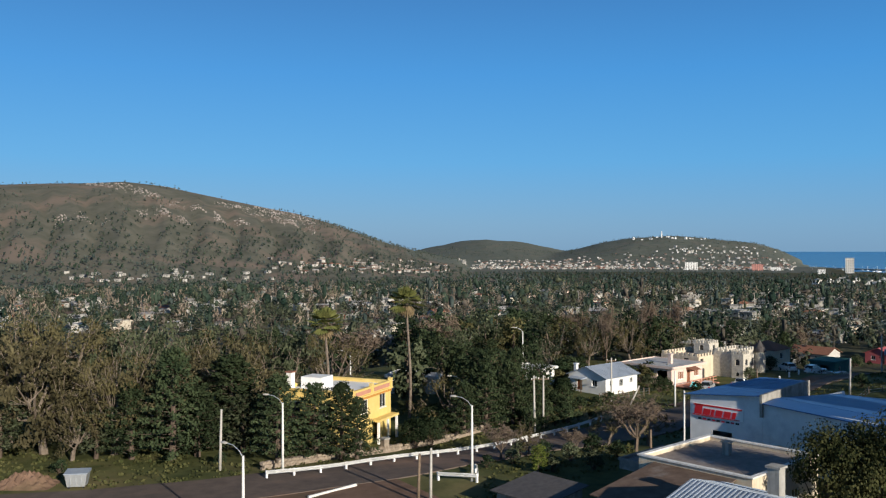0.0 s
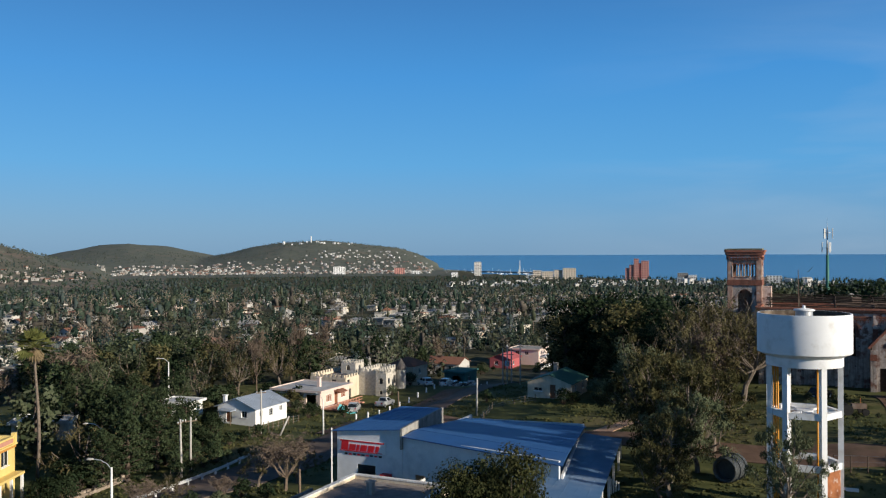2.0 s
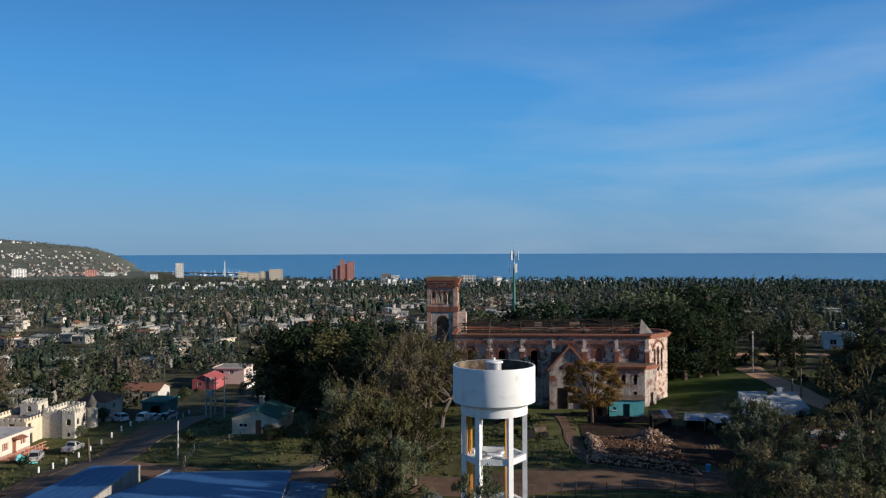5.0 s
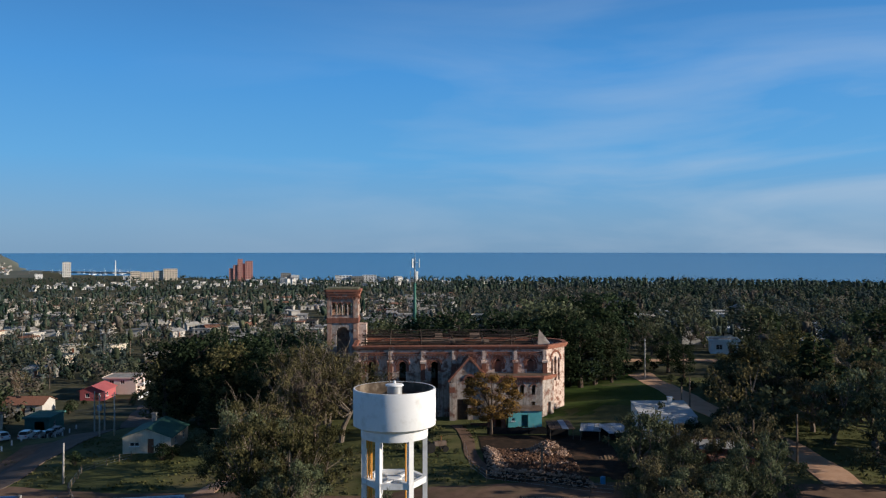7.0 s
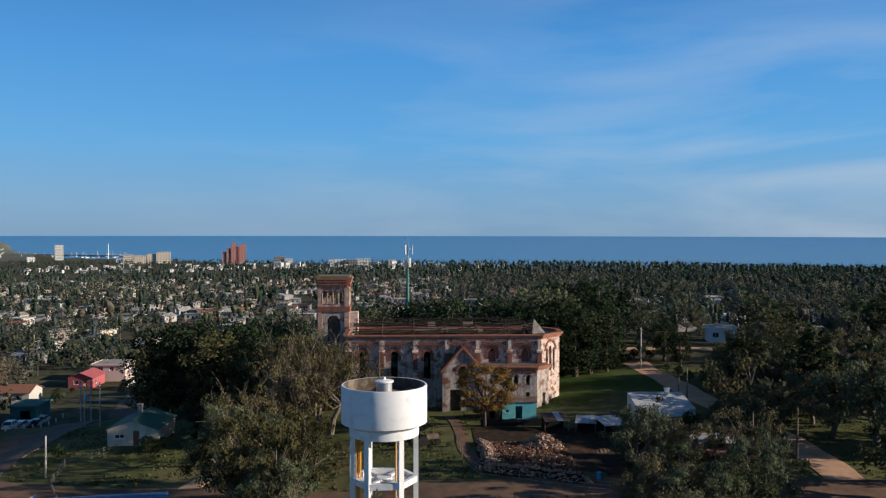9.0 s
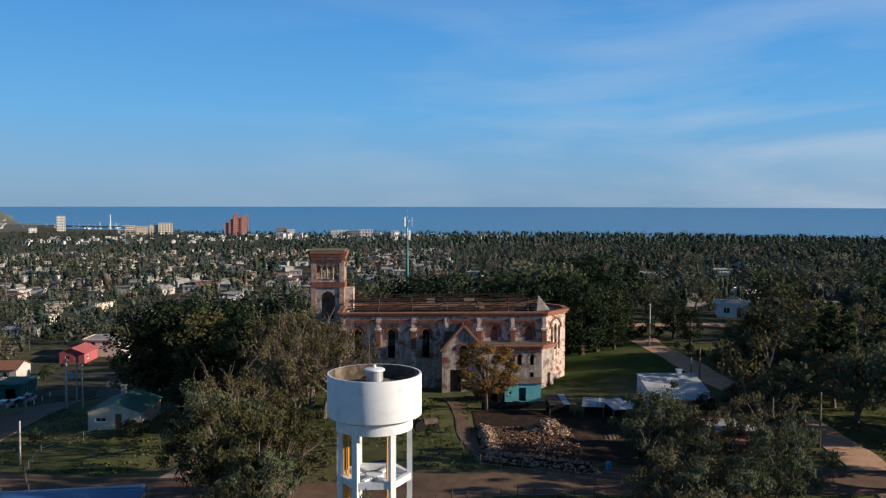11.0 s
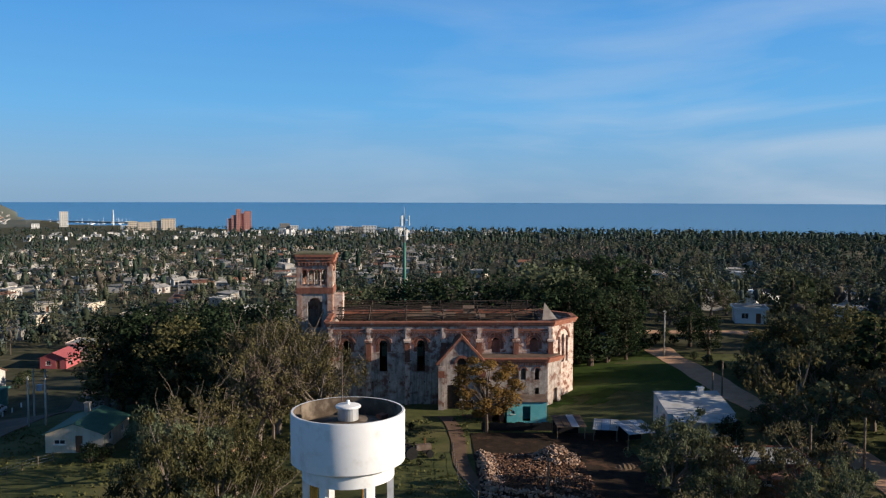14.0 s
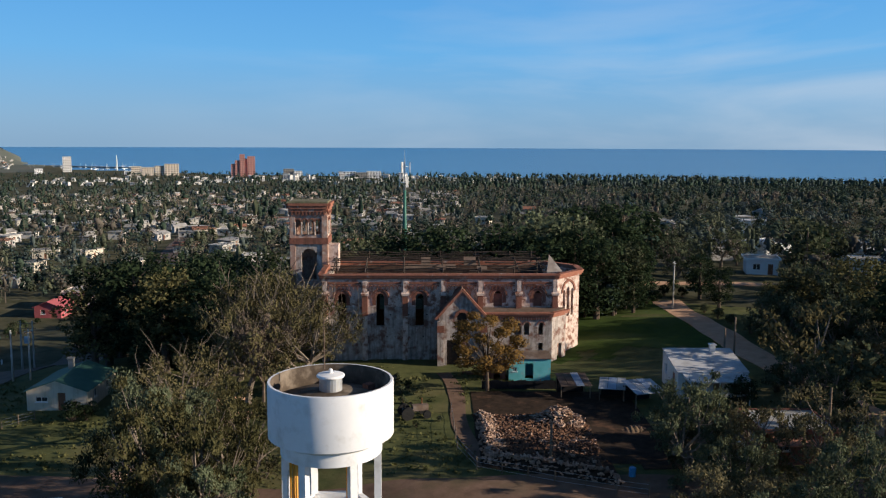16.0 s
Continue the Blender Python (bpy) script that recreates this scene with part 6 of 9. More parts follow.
        for k in range(7):
            a = 2 * math.pi * (k + 0.4 * rng.random()) / 7
            o = 0.5 + 1.3 * rng.random()
            e1 = np.array([math.cos(a) * o, math.sin(a) * o, 4.2 + 2.2 * rng.random()])
            tube(bm, [(0.1, 0.1, 2.3), e1 * np.array([0.6, 0.6, 0.72]), e1], [0.12, 0.09, 0.06], 5)
            for j in range(5):
                e2 = e1 + np.array([rng.normal() * 0.9 + math.cos(a) * 0.7, rng.normal() * 0.9 + math.sin(a) * 0.7, 0.9 + 2.2 * rng.random()])
                tube(bm, [e1 * 0.85 + np.array([0.02, 0, 0.5]), (e1 + e2) / 2, e2], [0.05, 0.035, 0.02], 4)
                for i in range(5):
                    b0 = e1 + (e2 - e1) * (0.4 + 0.15 * i)
                    e3 = b0 + np.array([rng.normal() * 0.5, rng.normal() * 0.5, 0.3 + 0.9 * rng.random()])
                    tube(bm, [b0, e3], [0.018, 0.008], 3)
                    tips.append(e3)
        cl = [(*t, 0.45) for t in tips]
        p, nn, s = sprays(cl, max(3, int(20 * fine)), 0.55 * grown, rng)
        mats = M["twig"], M["twig"]
    elif kind == "autumn":
        tube(bm, [(0, 0, -0.6), (0.1, 0, 2.4), (0.2, 0.1, 4)], [0.22, 0.16, 0.1], 7)
        for k in range(30):
            a, z = k * 2.4, 2.8 + 6.4 * (k + rng.random()) / 30
            w = 3.4 * math.sin(math.pi * (z - 1.6) / 9.0) ** 0.7
            c = (w * (0.4 + 0.6 * rng.random()) * math.cos(a), w * 0.8 * math.sin(a), z)
            tube(bm, [(0.15, 0.05, 2.2 + z * 0.15), (c[0] * 0.6, c[1] * 0.6, z * 0.8), c], [0.07, 0.05, 0.015], 4)
            clumps.append((*c, 0.6 + 0.5 * rng.random()))
        p, nn, s = sprays(clumps, int(150 * fine), 0.27 * grown, rng)
        mats = M["dark_bark"], M["leaf_autumn"]
    else:  # shrub
        for k in range(20):
            a = k * 2.4
            q = 3.4 * math.sqrt((k + 0.5) / 20)
            c = (q * math.cos(a), q * math.sin(a), 2.0 + (6.0 - q * 0.9) * rng.random())
            tube(bm, [(0, 0, -0.5), c], [0.12, 0.03], 4)
            clumps.append((*c, 1.2 + 0.9 * rng.random()))
        p, nn, s = sprays(clumps, int(150 * fine), 0.36 * grown, rng)
        mats = M["dark_bark"], M["leaf_dark"]
    trunk = bpy.data.meshes.new("trunk")
    bm.to_mesh(trunk)
    bm.free()
    trunk.materials.append(mats[0])
    crown = quad_mesh("crown", p, nn, s, mats[1], rng, {"bare": 0.07, "eucalyptus": 0.36, "sparse": 0.34, "cypress": 0.42, "dark": 0.52}.get(kind, 0.9), {"eucalyptus": 0.8, "sparse": 0.8, "cypress": 0.35, "dark": 0.25}.get(kind, 0.0))
    return trunk, crown


LABELS = {
    "eucalyptus": ("eucalyptus_tree", "tall open eucalyptus with pale limbs and olive leaves"),
    "sparse": ("thin_tree", "half-bare winter tree with pale branches and brownish leaves"),
    "dark": ("dark_tree", "dense dark green broad tree in deep shade"),
    "cypress": ("cypress_tree", "bushy green cypress with layered drooping sprays"),
    "pine": ("pine_tree", "slender pine with bare trunk and dark crown"),
    "bare": ("bare_tree", "leafless winter tree with pale brown twigs"),
    "autumn": ("autumn_tree", "small tree with sparse orange-brown autumn leaves"),
    "shrub": ("shrub", "rounded dark green garden shrub")}
GROWN = {}


def tree(kind, x, y, height, seed=0, fine=1.0, leaf=None, group="", wide=1.0, label=None):
    """Plant a tree; alike trees share their meshes."""
    key = (kind, seed, fine)
    if key not in GROWN:
        GROWN[key] = grow(kind, 100 + seed, fine)
    trunk, crown = GROWN[key]
    s = height / 10.0
    name, text = LABELS[kind]
    turn = (x * 37.0 + y * 53.0) % 360
    ob = thing(name, label or text, "shrub" if kind == "shrub" else "tree", pose(x, y, gz(x, y), 0, 0, turn) @ Matrix.Diagonal((s * wide, s * wide, s, 1)), group)
    for nm, me in (("trunk", trunk), ("crown", crown)):
        if leaf and nm == "crown":
            lk = (key, leaf)
            if lk not in GROWN:
                GROWN[lk] = me.copy()
                GROWN[lk].materials[0] = M[leaf]
            me = GROWN[lk]
        o = new(nm, me)
        o.parent = ob
    return ob


# by the road and the yellow house
for x, y, h, k, leaf in ((-47, 92, 15, 0, "leaf_euc2"), (-41, 88, 13, 1, "leaf_euc2"), (-36, 98, 14, 2, None), (-31, 91, 11, 0, "leaf_euc2"), (-25, 100, 12.5, 1, "leaf_euc2"), (-52, 104, 15, 1, None), (-44, 110, 13, 2, "leaf_euc2"), (-33, 112, 14, 0, None), (-21, 113, 13, 2, None), (-58, 96, 14, 2, "leaf_euc2"), (-37, 85, 7, 2, "leaf_euc2"), (-55, 86, 10, 0, "leaf_euc2"), (-48, 85.5, 6, 1, None)):
    tree("eucalyptus", x, y, h, k, 0.62, leaf, "trees by the road", 1.2)
for x, y, h, k in ((-44, 97, 15, 0), (-28, 104, 13, 1), (-50, 89, 12.5, 1), (-34, 88, 11.5, 0), (-16, 118, 12, 0)):
    tree("sparse", x, y, h, k, 1.0, None, "trees by the road", 1.1)
for x, y, h, k in ((-57, 88, 7.5, 0), (-50, 84.5, 5.5, 1), (-45, 86.5, 6.5, 0), (-40, 93, 9, 1), (-35, 86, 5.0, 0), (-30, 95, 9.5, 1), (-21.5, 91, 6.5, 0), (-52, 97, 9, 0), (-62, 92, 9, 1)):
    tree("dark", x, y, h, k, 0.6, "leaf_euc2" if k else "leaf_euc", "undergrowth by the road", 1.5)
for x, y, h, k, w in ((-27.2, 85.5, 11.0, 0, 0.8), (-31.4, 86, 7.6, 1, 0.9), (-25.2, 87.5, 7.0, 1, 1.1), (-16.9, 87, 8.6, 0, 0.9), (-13.3, 88, 7.8, 1, 1.0), (-10.6, 87.6, 7.8, 0, 0.85), (-9.0, 88.0, 6.2, 1, 0.85), (-23, 93, 10, 0, 1.2)):
    tree("cypress", x, y, h, k, 0.6, None, "cypresses by the road", w * 1.55)
for x, y, h, k in ((6, 112, 13, 0), (9.5, 115, 11.5, 1), (2.5, 114, 11, 1), (4, 119, 12, 0), (13, 118, 9, 0)):
    tree("cypress" if k else "dark", x, y, h * 0.72, k, 0.6, None if k else "leaf_conifer", "trees behind the guard rail", 1.2)
for x, y, h in ((-3.4, 97, 4.6), (-1.6, 98.5, 4.2), (-0.2, 103.5, 4.0), (-22, 84, 1.6), (-36, 80, 1.8), (-43, 80, 2.0), (14, 128, 5), (17.5, 124, 4.0), (12, 124, 3.5)):
    tree("shrub", x, y, h, int(x) % 2, 0.5 if h > 2.7 else 0.22, None, "garden shrubs")
for x, y, h, k in ((27.2, 60.4, 10.0, 0), (28.9, 59.8, 10.2, 1), (30.9, 58.9, 11.2, 0)):
    tree("shrub", x, y, h, k, 2.4, "leaf_deep", "trees by the workshop", 0.70, "round dense dark green tree beside the workshop")
# the thick belt between the yellow house and the cottage, and on behind the cottage
gb = random.Random(44)
for k in range(62):
    if k < 16:
        a, r, h = gb.uniform(-2.5, 3.2), gb.uniform(104, 160), gb.uniform(5.5, 8.5)
    elif k < 30:
        a, r, h = gb.uniform(2.5, 7.0), gb.uniform(112, 165), gb.uniform(4.5, 7.5)
    else:
        a, r, h = gb.uniform(1.0, 15.5), gb.uniform(166, 225), gb.uniform(6, 10)
    if 4.4 < a < 6.6 and r < 143 or a < -0.2 and r < 140:
        continue
    kind, leaf = gb.choice((("dark", None), ("dark", "leaf_conifer"), ("eucalyptus", None), ("cypress", None), ("dark", "leaf_shade"), ("sparse", None)))
    tree(kind, r * math.sin(radians(a)), r * math.cos(radians(a)), h, k % 2, 0.3, leaf, "trees behind the guard rail", 1.25)
for k in range(16):
    a, r = gb.uniform(-1.0, 8.5), gb.uniform(106, 128)
    tree("shrub", r * math.sin(radians(a)), r * math.cos(radians(a)), gb.uniform(2.5, 4.5), k % 2, 0.4, "leaf_conifer" if k % 3 else None, "garden shrubs")
for x, y, h in ((5, 104, 8.0), (2.4, 102.5, 6.5), (8.5, 107, 7.5), (11.5, 109.5, 6.0)):
    tree("cypress", x, y, h, int(x) % 2, 0.6, None, "trees behind the guard rail", 1.3)
for x, y, h in ((13.5, 112.5, 2.2), (15.8, 113.8, 2.7), (18.2, 115, 2.4), (20.6, 116.2, 2.0), (22.8, 118.4, 2.4), (33, 131, 3.2), (34.6, 133, 2.8), (15, 122, 2.6), (13.4, 126, 3.0), (17.2, 119, 1.8), (13.5, 104.5, 1.8), (15.2, 106, 2.2), (11.8, 102.8, 2.0), (16.8, 107.2, 1.6), (10.2, 100.5, 2.6), (18.6, 108.2, 1.4), (12.6, 106.8, 2.8), (10.6, 104.6, 3.2)):
    tree("shrub", x, y, h, int(y) % 2, 0.5 if h > 2.7 else 0.22, "leaf_conifer" if int(y) % 3 else None, "garden shrubs")
# bare trees on the verge by the workshop
for x, y, h, k in ((5.5, 84.5, 3.6, 0), (8.5, 86.5, 3.2, 1), (19.5, 87.5, 5.8, 0), (17.5, 92, 4.8, 1), (21.5, 90.5, 5.0, 1), (13, 86, 2.6, 0)):
    tree("sparse" if k else "bare", x, y, h, k, 0.8, None, "bare thorn trees by the road", 1.3 if k else 1.6)
tree("dark", 8.6, 79.0, 2.6, 1, 0.5, "leaf_bright", "trees by the workshop", 1.3)
# round the water tower and on towards the church
for x, y, h, k in ((51.6, 66.0, 8.5, 0), (56, 71, 12.5, 1), (48.8, 62.5, 8.5, 2), (55, 74, 13, 2), (60, 79, 13, 0), (46.5, 60.5, 6.0, 1), (63.5, 74, 10.5, 1), (56.5, 68, 9.5, 0), (67, 82, 9.5, 2)):
    tree("eucalyptus", x, y, h, k, 1.45, "leaf_shade" if k else None, "eucalyptus by the water tower", 1.05)
tree("eucalyptus", 51.7, 51.5, 9.6, 1, 1.2, "leaf_euc", "eucalyptus by the water tower", 0.75)
for x, y, h, k in ((70, 93, 11.0, 1), (80, 93, 11.5, 0), (84.5, 98, 13, 1), (80, 96, 13.5, 0), (84, 92, 13, 1), (88, 99, 14, 0), (92, 104, 14.5, 1), (86, 106, 14, 0)):
    tree("sparse" if k or y > 95 else "bare", x, y, h, k, 1.0, None, "half-bare trees by the church", 1.1 if k or y > 95 else 0.8)
for x, y, h, k in ((79, 130, 12.5, 1), (82, 132, 15, 0), (84, 127, 16, 0), (84, 120, 14.5, 1), (90, 124, 15.5, 1), (89, 114, 13.5, 0), (96, 120, 14, 1), (98, 131, 15, 0), (88, 134, 15.5, 1), (104, 126, 13.5, 0), (96, 142, 14, 0), (106, 138, 13, 1), (89, 142, 14, 0), (93, 148, 14, 1), (83, 122, 12.5, 1), (85, 110, 11, 0), (95, 112, 12.5, 1), (102, 146, 14, 0)):
    tree("dark", x, y, h, k, 1.0, (None, None, "leaf_shade", None, None)[int(x * 3 + y) % 5], "dark grove beside the church", 1.3)
tree("autumn", 99.8, 76.6, 9.6, 0, 1.7, None, "", 1.4)
# the wooded corner on the sunny side
for x, y, h, k in ((117, 46.5, 7, 1), (111.5, 42.5, 7.5, 2), (68.5, 38, 5.5, 1), (71, 35.5, 7.5, 2), (76.5, 38.5, 7.5, 0), (77, 33.5, 9.5, 1), (72, 30, 9.5, 0), (80, 32.5, 9.5, 2), (80.5, 37.5, 8.5, 0), (86, 40.5, 8.0, 1), (90.5, 46.5, 9.6, 2), (94, 48.5, 9.0, 1), (93.5, 42.5, 8.6, 0), (88, 33, 10, 1), (95, 37.5, 10, 0), (104, 21, 13, 2), (123, 36, 10.5, 1), (121, 30, 13, 2), (112, 22, 13.5, 1), (128, 40, 10, 0), (135, 46, 9.5, 1), (126, 24, 14, 2), (139, 34, 13, 0), (148, 45, 9, 1), (96, 17, 12, 1)):
    tree("eucalyptus", x, y, h, k, 1.25 if math.hypot(x, y) < 98 else 0.6, None if k else "leaf_euc2", "eucalyptus by the sandy track", 1.15 if 84 < x < 97 else 1.4)
for x, y, h, k in ((136, 88, 13, 1), (140.5, 86.5, 13.5, 0), (145, 86, 12.5, 1), (149.5, 86.5, 12, 0), (132.5, 92, 13.5, 0), (142, 46, 12, 1), (151, 50.5, 12, 0), (145.5, 57, 9.5, 1), (151, 62, 7, 0), (137, 95, 14, 0), (142, 91, 15, 1), (147, 93, 15, 0), (151, 98, 16, 1), (155, 92, 14, 0), (144, 99, 16, 0), (138, 104, 15, 1), (160, 97, 15, 1), (132, 110, 15, 0), (163, 106, 15.5, 0), (154, 107, 16, 1), (128, 117, 14, 1), (160.8, 78.5, 8.0, 1), (158, 73.8, 7, 0), (141, 89, 6.5, 0), (144, 85.5, 7, 1), (147.2, 83.6, 7.5, 0), (150.6, 85, 11, 1), (153.5, 63.5, 6, 1), (151, 58, 8, 0), (160, 60, 6, 1), (119, 121, 14, 0), (168, 98, 15, 0), (158, 92, 13, 1)):
    tree("dark", x, y, h, k, 0.9 if y < 92 else 0.5, "leaf_shade" if y < 70 else None if (x + y) % 3 else "leaf_euc", "dark trees behind the lawn", 1.3)
for x, y, h, k in ((176, 90, 8, 0), (200, 88, 7.5, 1), (184, 96, 9, 0), (171, 64, 7, 1), (196, 90, 9, 2), (149, 55, 11.5, 0), (143, 50, 9, 1), (155, 58, 8, 2), (147, 47, 8.5, 0), (139, 45, 9, 1), (161, 52, 4.5, 2), (141, 58.5, 7.5, 0), (146, 61, 7.0, 1), (137.5, 54, 8, 2), (134, 49.5, 8.5, 1), (136, 52, 8, 0)):
    tree("eucalyptus", x, y, h, k, 0.45, None, "eucalyptus beyond the sandy track", 1.35)
for x, y, h in ((156.5, 84.2, 2.2), (159.5, 84.5, 2.6), (160.5, 81.5, 2.4), (153.6, 84.6, 3.2), (163, 84.5, 3.0), (98, 52.5, 4.6), (100, 50, 4.4), (113, 51.5, 4.4), (119, 50, 4.2), (153.4, 74.2, 2.0), (88.4, 77.6, 1.1), (85.2, 78.2, 1.3), (89.6, 80.5, 1.2), (92.2, 83.4, 1.5), (94.8, 84.6, 1.3), (87.0, 82.6, 1.5), (90.2, 86.4, 1.6), (84.6, 73.8, 1.0), (82.8, 76.6, 1.4), (96.5, 88.2, 1.2), (93.2, 87.8, 1.4), (87.6, 73.2, 0.9), (84, 80.5, 1.8), (150, 70.5, 2.4), (147.4, 67.2, 2.2), (143, 62.5, 2.6), (139.5, 59, 3.0), (136, 55, 3.4), (132.5, 50, 4.0), (128, 45.5, 4.0), (70.8, 107.5, 3.0), (68.0, 109.3, 2.2), (65.6, 108.8, 3.2), (66.8, 108.2, 2.4), (72.6, 110.4, 4.2), (74.8, 111.6, 4.6), (76.5, 109.5, 3.8), (73.0, 108.2, 2.2), (73.5, 107, 2.6), (72, 104.5, 2.8), (57, 117, 2.5), (92, 49, 2.2), (88, 47, 1.8), (107.5, 47, 2.6), (39, 132, 2.6), (30, 141, 3.0), (33, 139, 2.6), (53, 148.5, 2.6), (61, 160, 3.5), (66, 166, 4), (58, 158, 3), (103, 213, 3.6), (99, 205, 3.4), (95, 197, 3.8), (109, 219, 1.8), (92, 192, 3), (122, 216, 3), (115, 205, 2.5), (88, 200, 3), (6.5, 82.5, 2.0), (9.8, 84.6, 2.3), (4, 81.0, 1.6), (12.2, 83, 2.4), (15, 87.2, 2.6), (17, 84.6, 2.2), (10, 79.2, 1.8), (13.8, 79.5, 2.4), (7.4, 86.2, 1.9)):
    tree("shrub", x, y, h, int(x) % 2, 0.5 if h > 2.7 else 0.22, "leaf_euc" if int(y) % 3 else None, "garden shrubs")
for k in range(18):
    a, r = gb.uniform(7.5, 13.6), gb.uniform(138, 160)
    tree("shrub", r * math.sin(radians(a)), r * math.cos(radians(a)), gb.uniform(2.8, 5.0), k % 2, 0.3, ("leaf_conifer", "leaf_shade", None)[k % 3], "garden shrubs", 1.2)
for x, y, h, k in ((36, 165, 9.5, 0), (40, 168, 10, 1), (31, 163, 9, 1), (27, 160, 8.5, 0), (46, 172, 9.5, 1), (100, 236, 9, 0), (95, 228, 8, 1)):
    tree("bare" if k else "sparse", x, y, h * (1.3 if k else 1.05), k, 0.8, None, "bare poplars behind the castle house", 0.5 if k else 0.9)


for k, (x, y, h) in enumerate(((42, 190, 7), (48, 205, 8), (52, 185, 6.5), (60, 192, 8), (60, 210, 9), (66, 181, 5), (70, 200, 7), (75, 222, 8.5), (70, 238, 9), (78, 208, 7), (84, 226, 7.5), (84, 250, 9), (92, 233, 6.5), (98, 256, 9), (47, 178, 6), (56, 176, 5))):
    kind = ("sparse", "dark", "eucalyptus", "dark")[k % 4]
    tree(kind, x, y, h, k % 2, 0.4, "leaf_euc" if k % 8 == 1 else None, "trees along the street", 1.15)


def palm(x, y, height, seed, label):
    rng = random.Random(seed)
    ob = thing("palm_tree", label, "palm", pose(x, y, gz(x, y)), "tall fan palms by the yellow house")
    bm = bmesh.new()
    n = 9
    tube(bm, [(0.25 * math.sin(k * 0.5), 0.1 * k / n, -0.6 + (height + 0.6) * k / n) for k in range(n + 1)], [0.23 - 0.10 * k / n for k in range(n + 1)], 9)
    part("trunk", bm, M["bark"], ob, smooth=True)
    tx, ty = 0.25 * math.sin(4.5), 0.1
    for k in range(46):
        bm = bmesh.new()
        a = k * 2.399 + rng.random()
        up = 1.5 - 2.1 * k / 36 + 0.25 * rng.random() if k < 36 else -1.2 + 0.3 * rng.random()
        stem = 0.85 + 0.5 * rng.random() if k < 36 else 0.4
        d = Vector((math.cos(a) * math.cos(up), math.sin(a) * math.cos(up), math.sin(up)))
        side = d.cross(Vector((0, 0, 1))).normalized()
        c = Vector((tx, ty, height)) + d * stem
        tube(bm, [(tx, ty, height), c], [0.03, 0.02], 3)
        nrm = side.cross(d)
        for j in range(9):
            b = (j - 4) * 0.27
            tip = c + (d * math.cos(b) + side * math.sin(b)) * (1.5 - 0.08 * abs(j - 4)) - Vector((0, 0, 0.24))
            w = side * math.cos(b) * 0.2 - d * math.sin(b) * 0.2
            mid = (c + tip) / 2 + nrm * 0.08
            vs = [bm.verts.new(v) for v in (c, mid + w, tip, mid - w)]
            bm.faces.new(vs)
        part("frond", bm, M["leaf_palm"] if k < 36 else M["straw_frond"], ob, "" if k < 36 else "dead hanging frond")
    return ob


palm(-4.6, 110.2, 15.6, 1, "very tall fan palm with bare pale trunk")
palm(-14.6, 106.8, 13.2, 2, "tall fan palm behind the yellow house")

# ---- the wood and the town beyond ----
HOMES = []          # places kept clear for houses: x, y, heading
hr = random.Random(11)
tries = 0
while len(HOMES) < 140 and tries < 20000:
    tries += 1
    az = hr.uniform(-29, 72)
    r = 205 * (620 / 205) ** hr.random() ** 0.85
    if az > 47 and hr.random() < 0.82:
        continue
    if az < -6 and r < 330:
        continue
    x, y = r * math.sin(radians(az)), r * math.cos(radians(az))
    if 40 < az < 60 and r < 300:
        continue
    if any((x - a) ** 2 + (y - b) ** 2 < 14.5 ** 2 for a, b, _ in HOMES) or (abs(x - 115) < 30 and abs(y - 228) < 30):
        continue
    HOMES.append((x, y, hr.choice((-48, 42, -48, 42, -30, 20)) + hr.uniform(-6, 6)))
homes_xy = np.array([h[:2] for h in HOMES] + [(15, 243), (34, 261), (66, 303), (250, 108), (236, 71), (266, 88), (296, 126), (304, 96), (334, 140), (224, 104), (190, 81), (208, 66)])
main_line = np.array(MAIN, float)
t_main = np.linspace(0, 1, 400)
seg = np.concatenate([[0], np.cumsum(np.hypot(*np.diff(main_line, axis=0).T))])
main_pts = np.stack([np.interp(t_main * seg[-1], seg, main_line[:, 0]), np.interp(t_main * seg[-1], seg, main_line[:, 1])], 1)
track_pts = np.array([(144, 69), (150, 75.6), (155.4, 81.6), (161, 87), (167.8, 87.7), (172.4, 81.6), (178, 73)])


def clear_of(x, y):
    """True where a tree may stand: off the houses, what they look on to, and the road."""
    r = np.hypot(x, y)
    ux, uy = x / r, y / r
    ok = np.ones(len(x), bool)
    for hx, hy in homes_xy:
        dx, dy = x - hx, y - hy
        ahead = -(dx * ux + dy * uy)
        aside = np.abs(dx * uy - dy * ux)
        ok &= ~((aside < 5.2) & (ahead > -5) & (ahead < 6.5 + 0.009 * r))
    for pts, w in ((main_pts, 6.5), (track_pts, 5.0)):
        for px, py in pts[::2]:
            ok &= (x - px) ** 2 + (y - py) ** 2 > w * w
    return ok


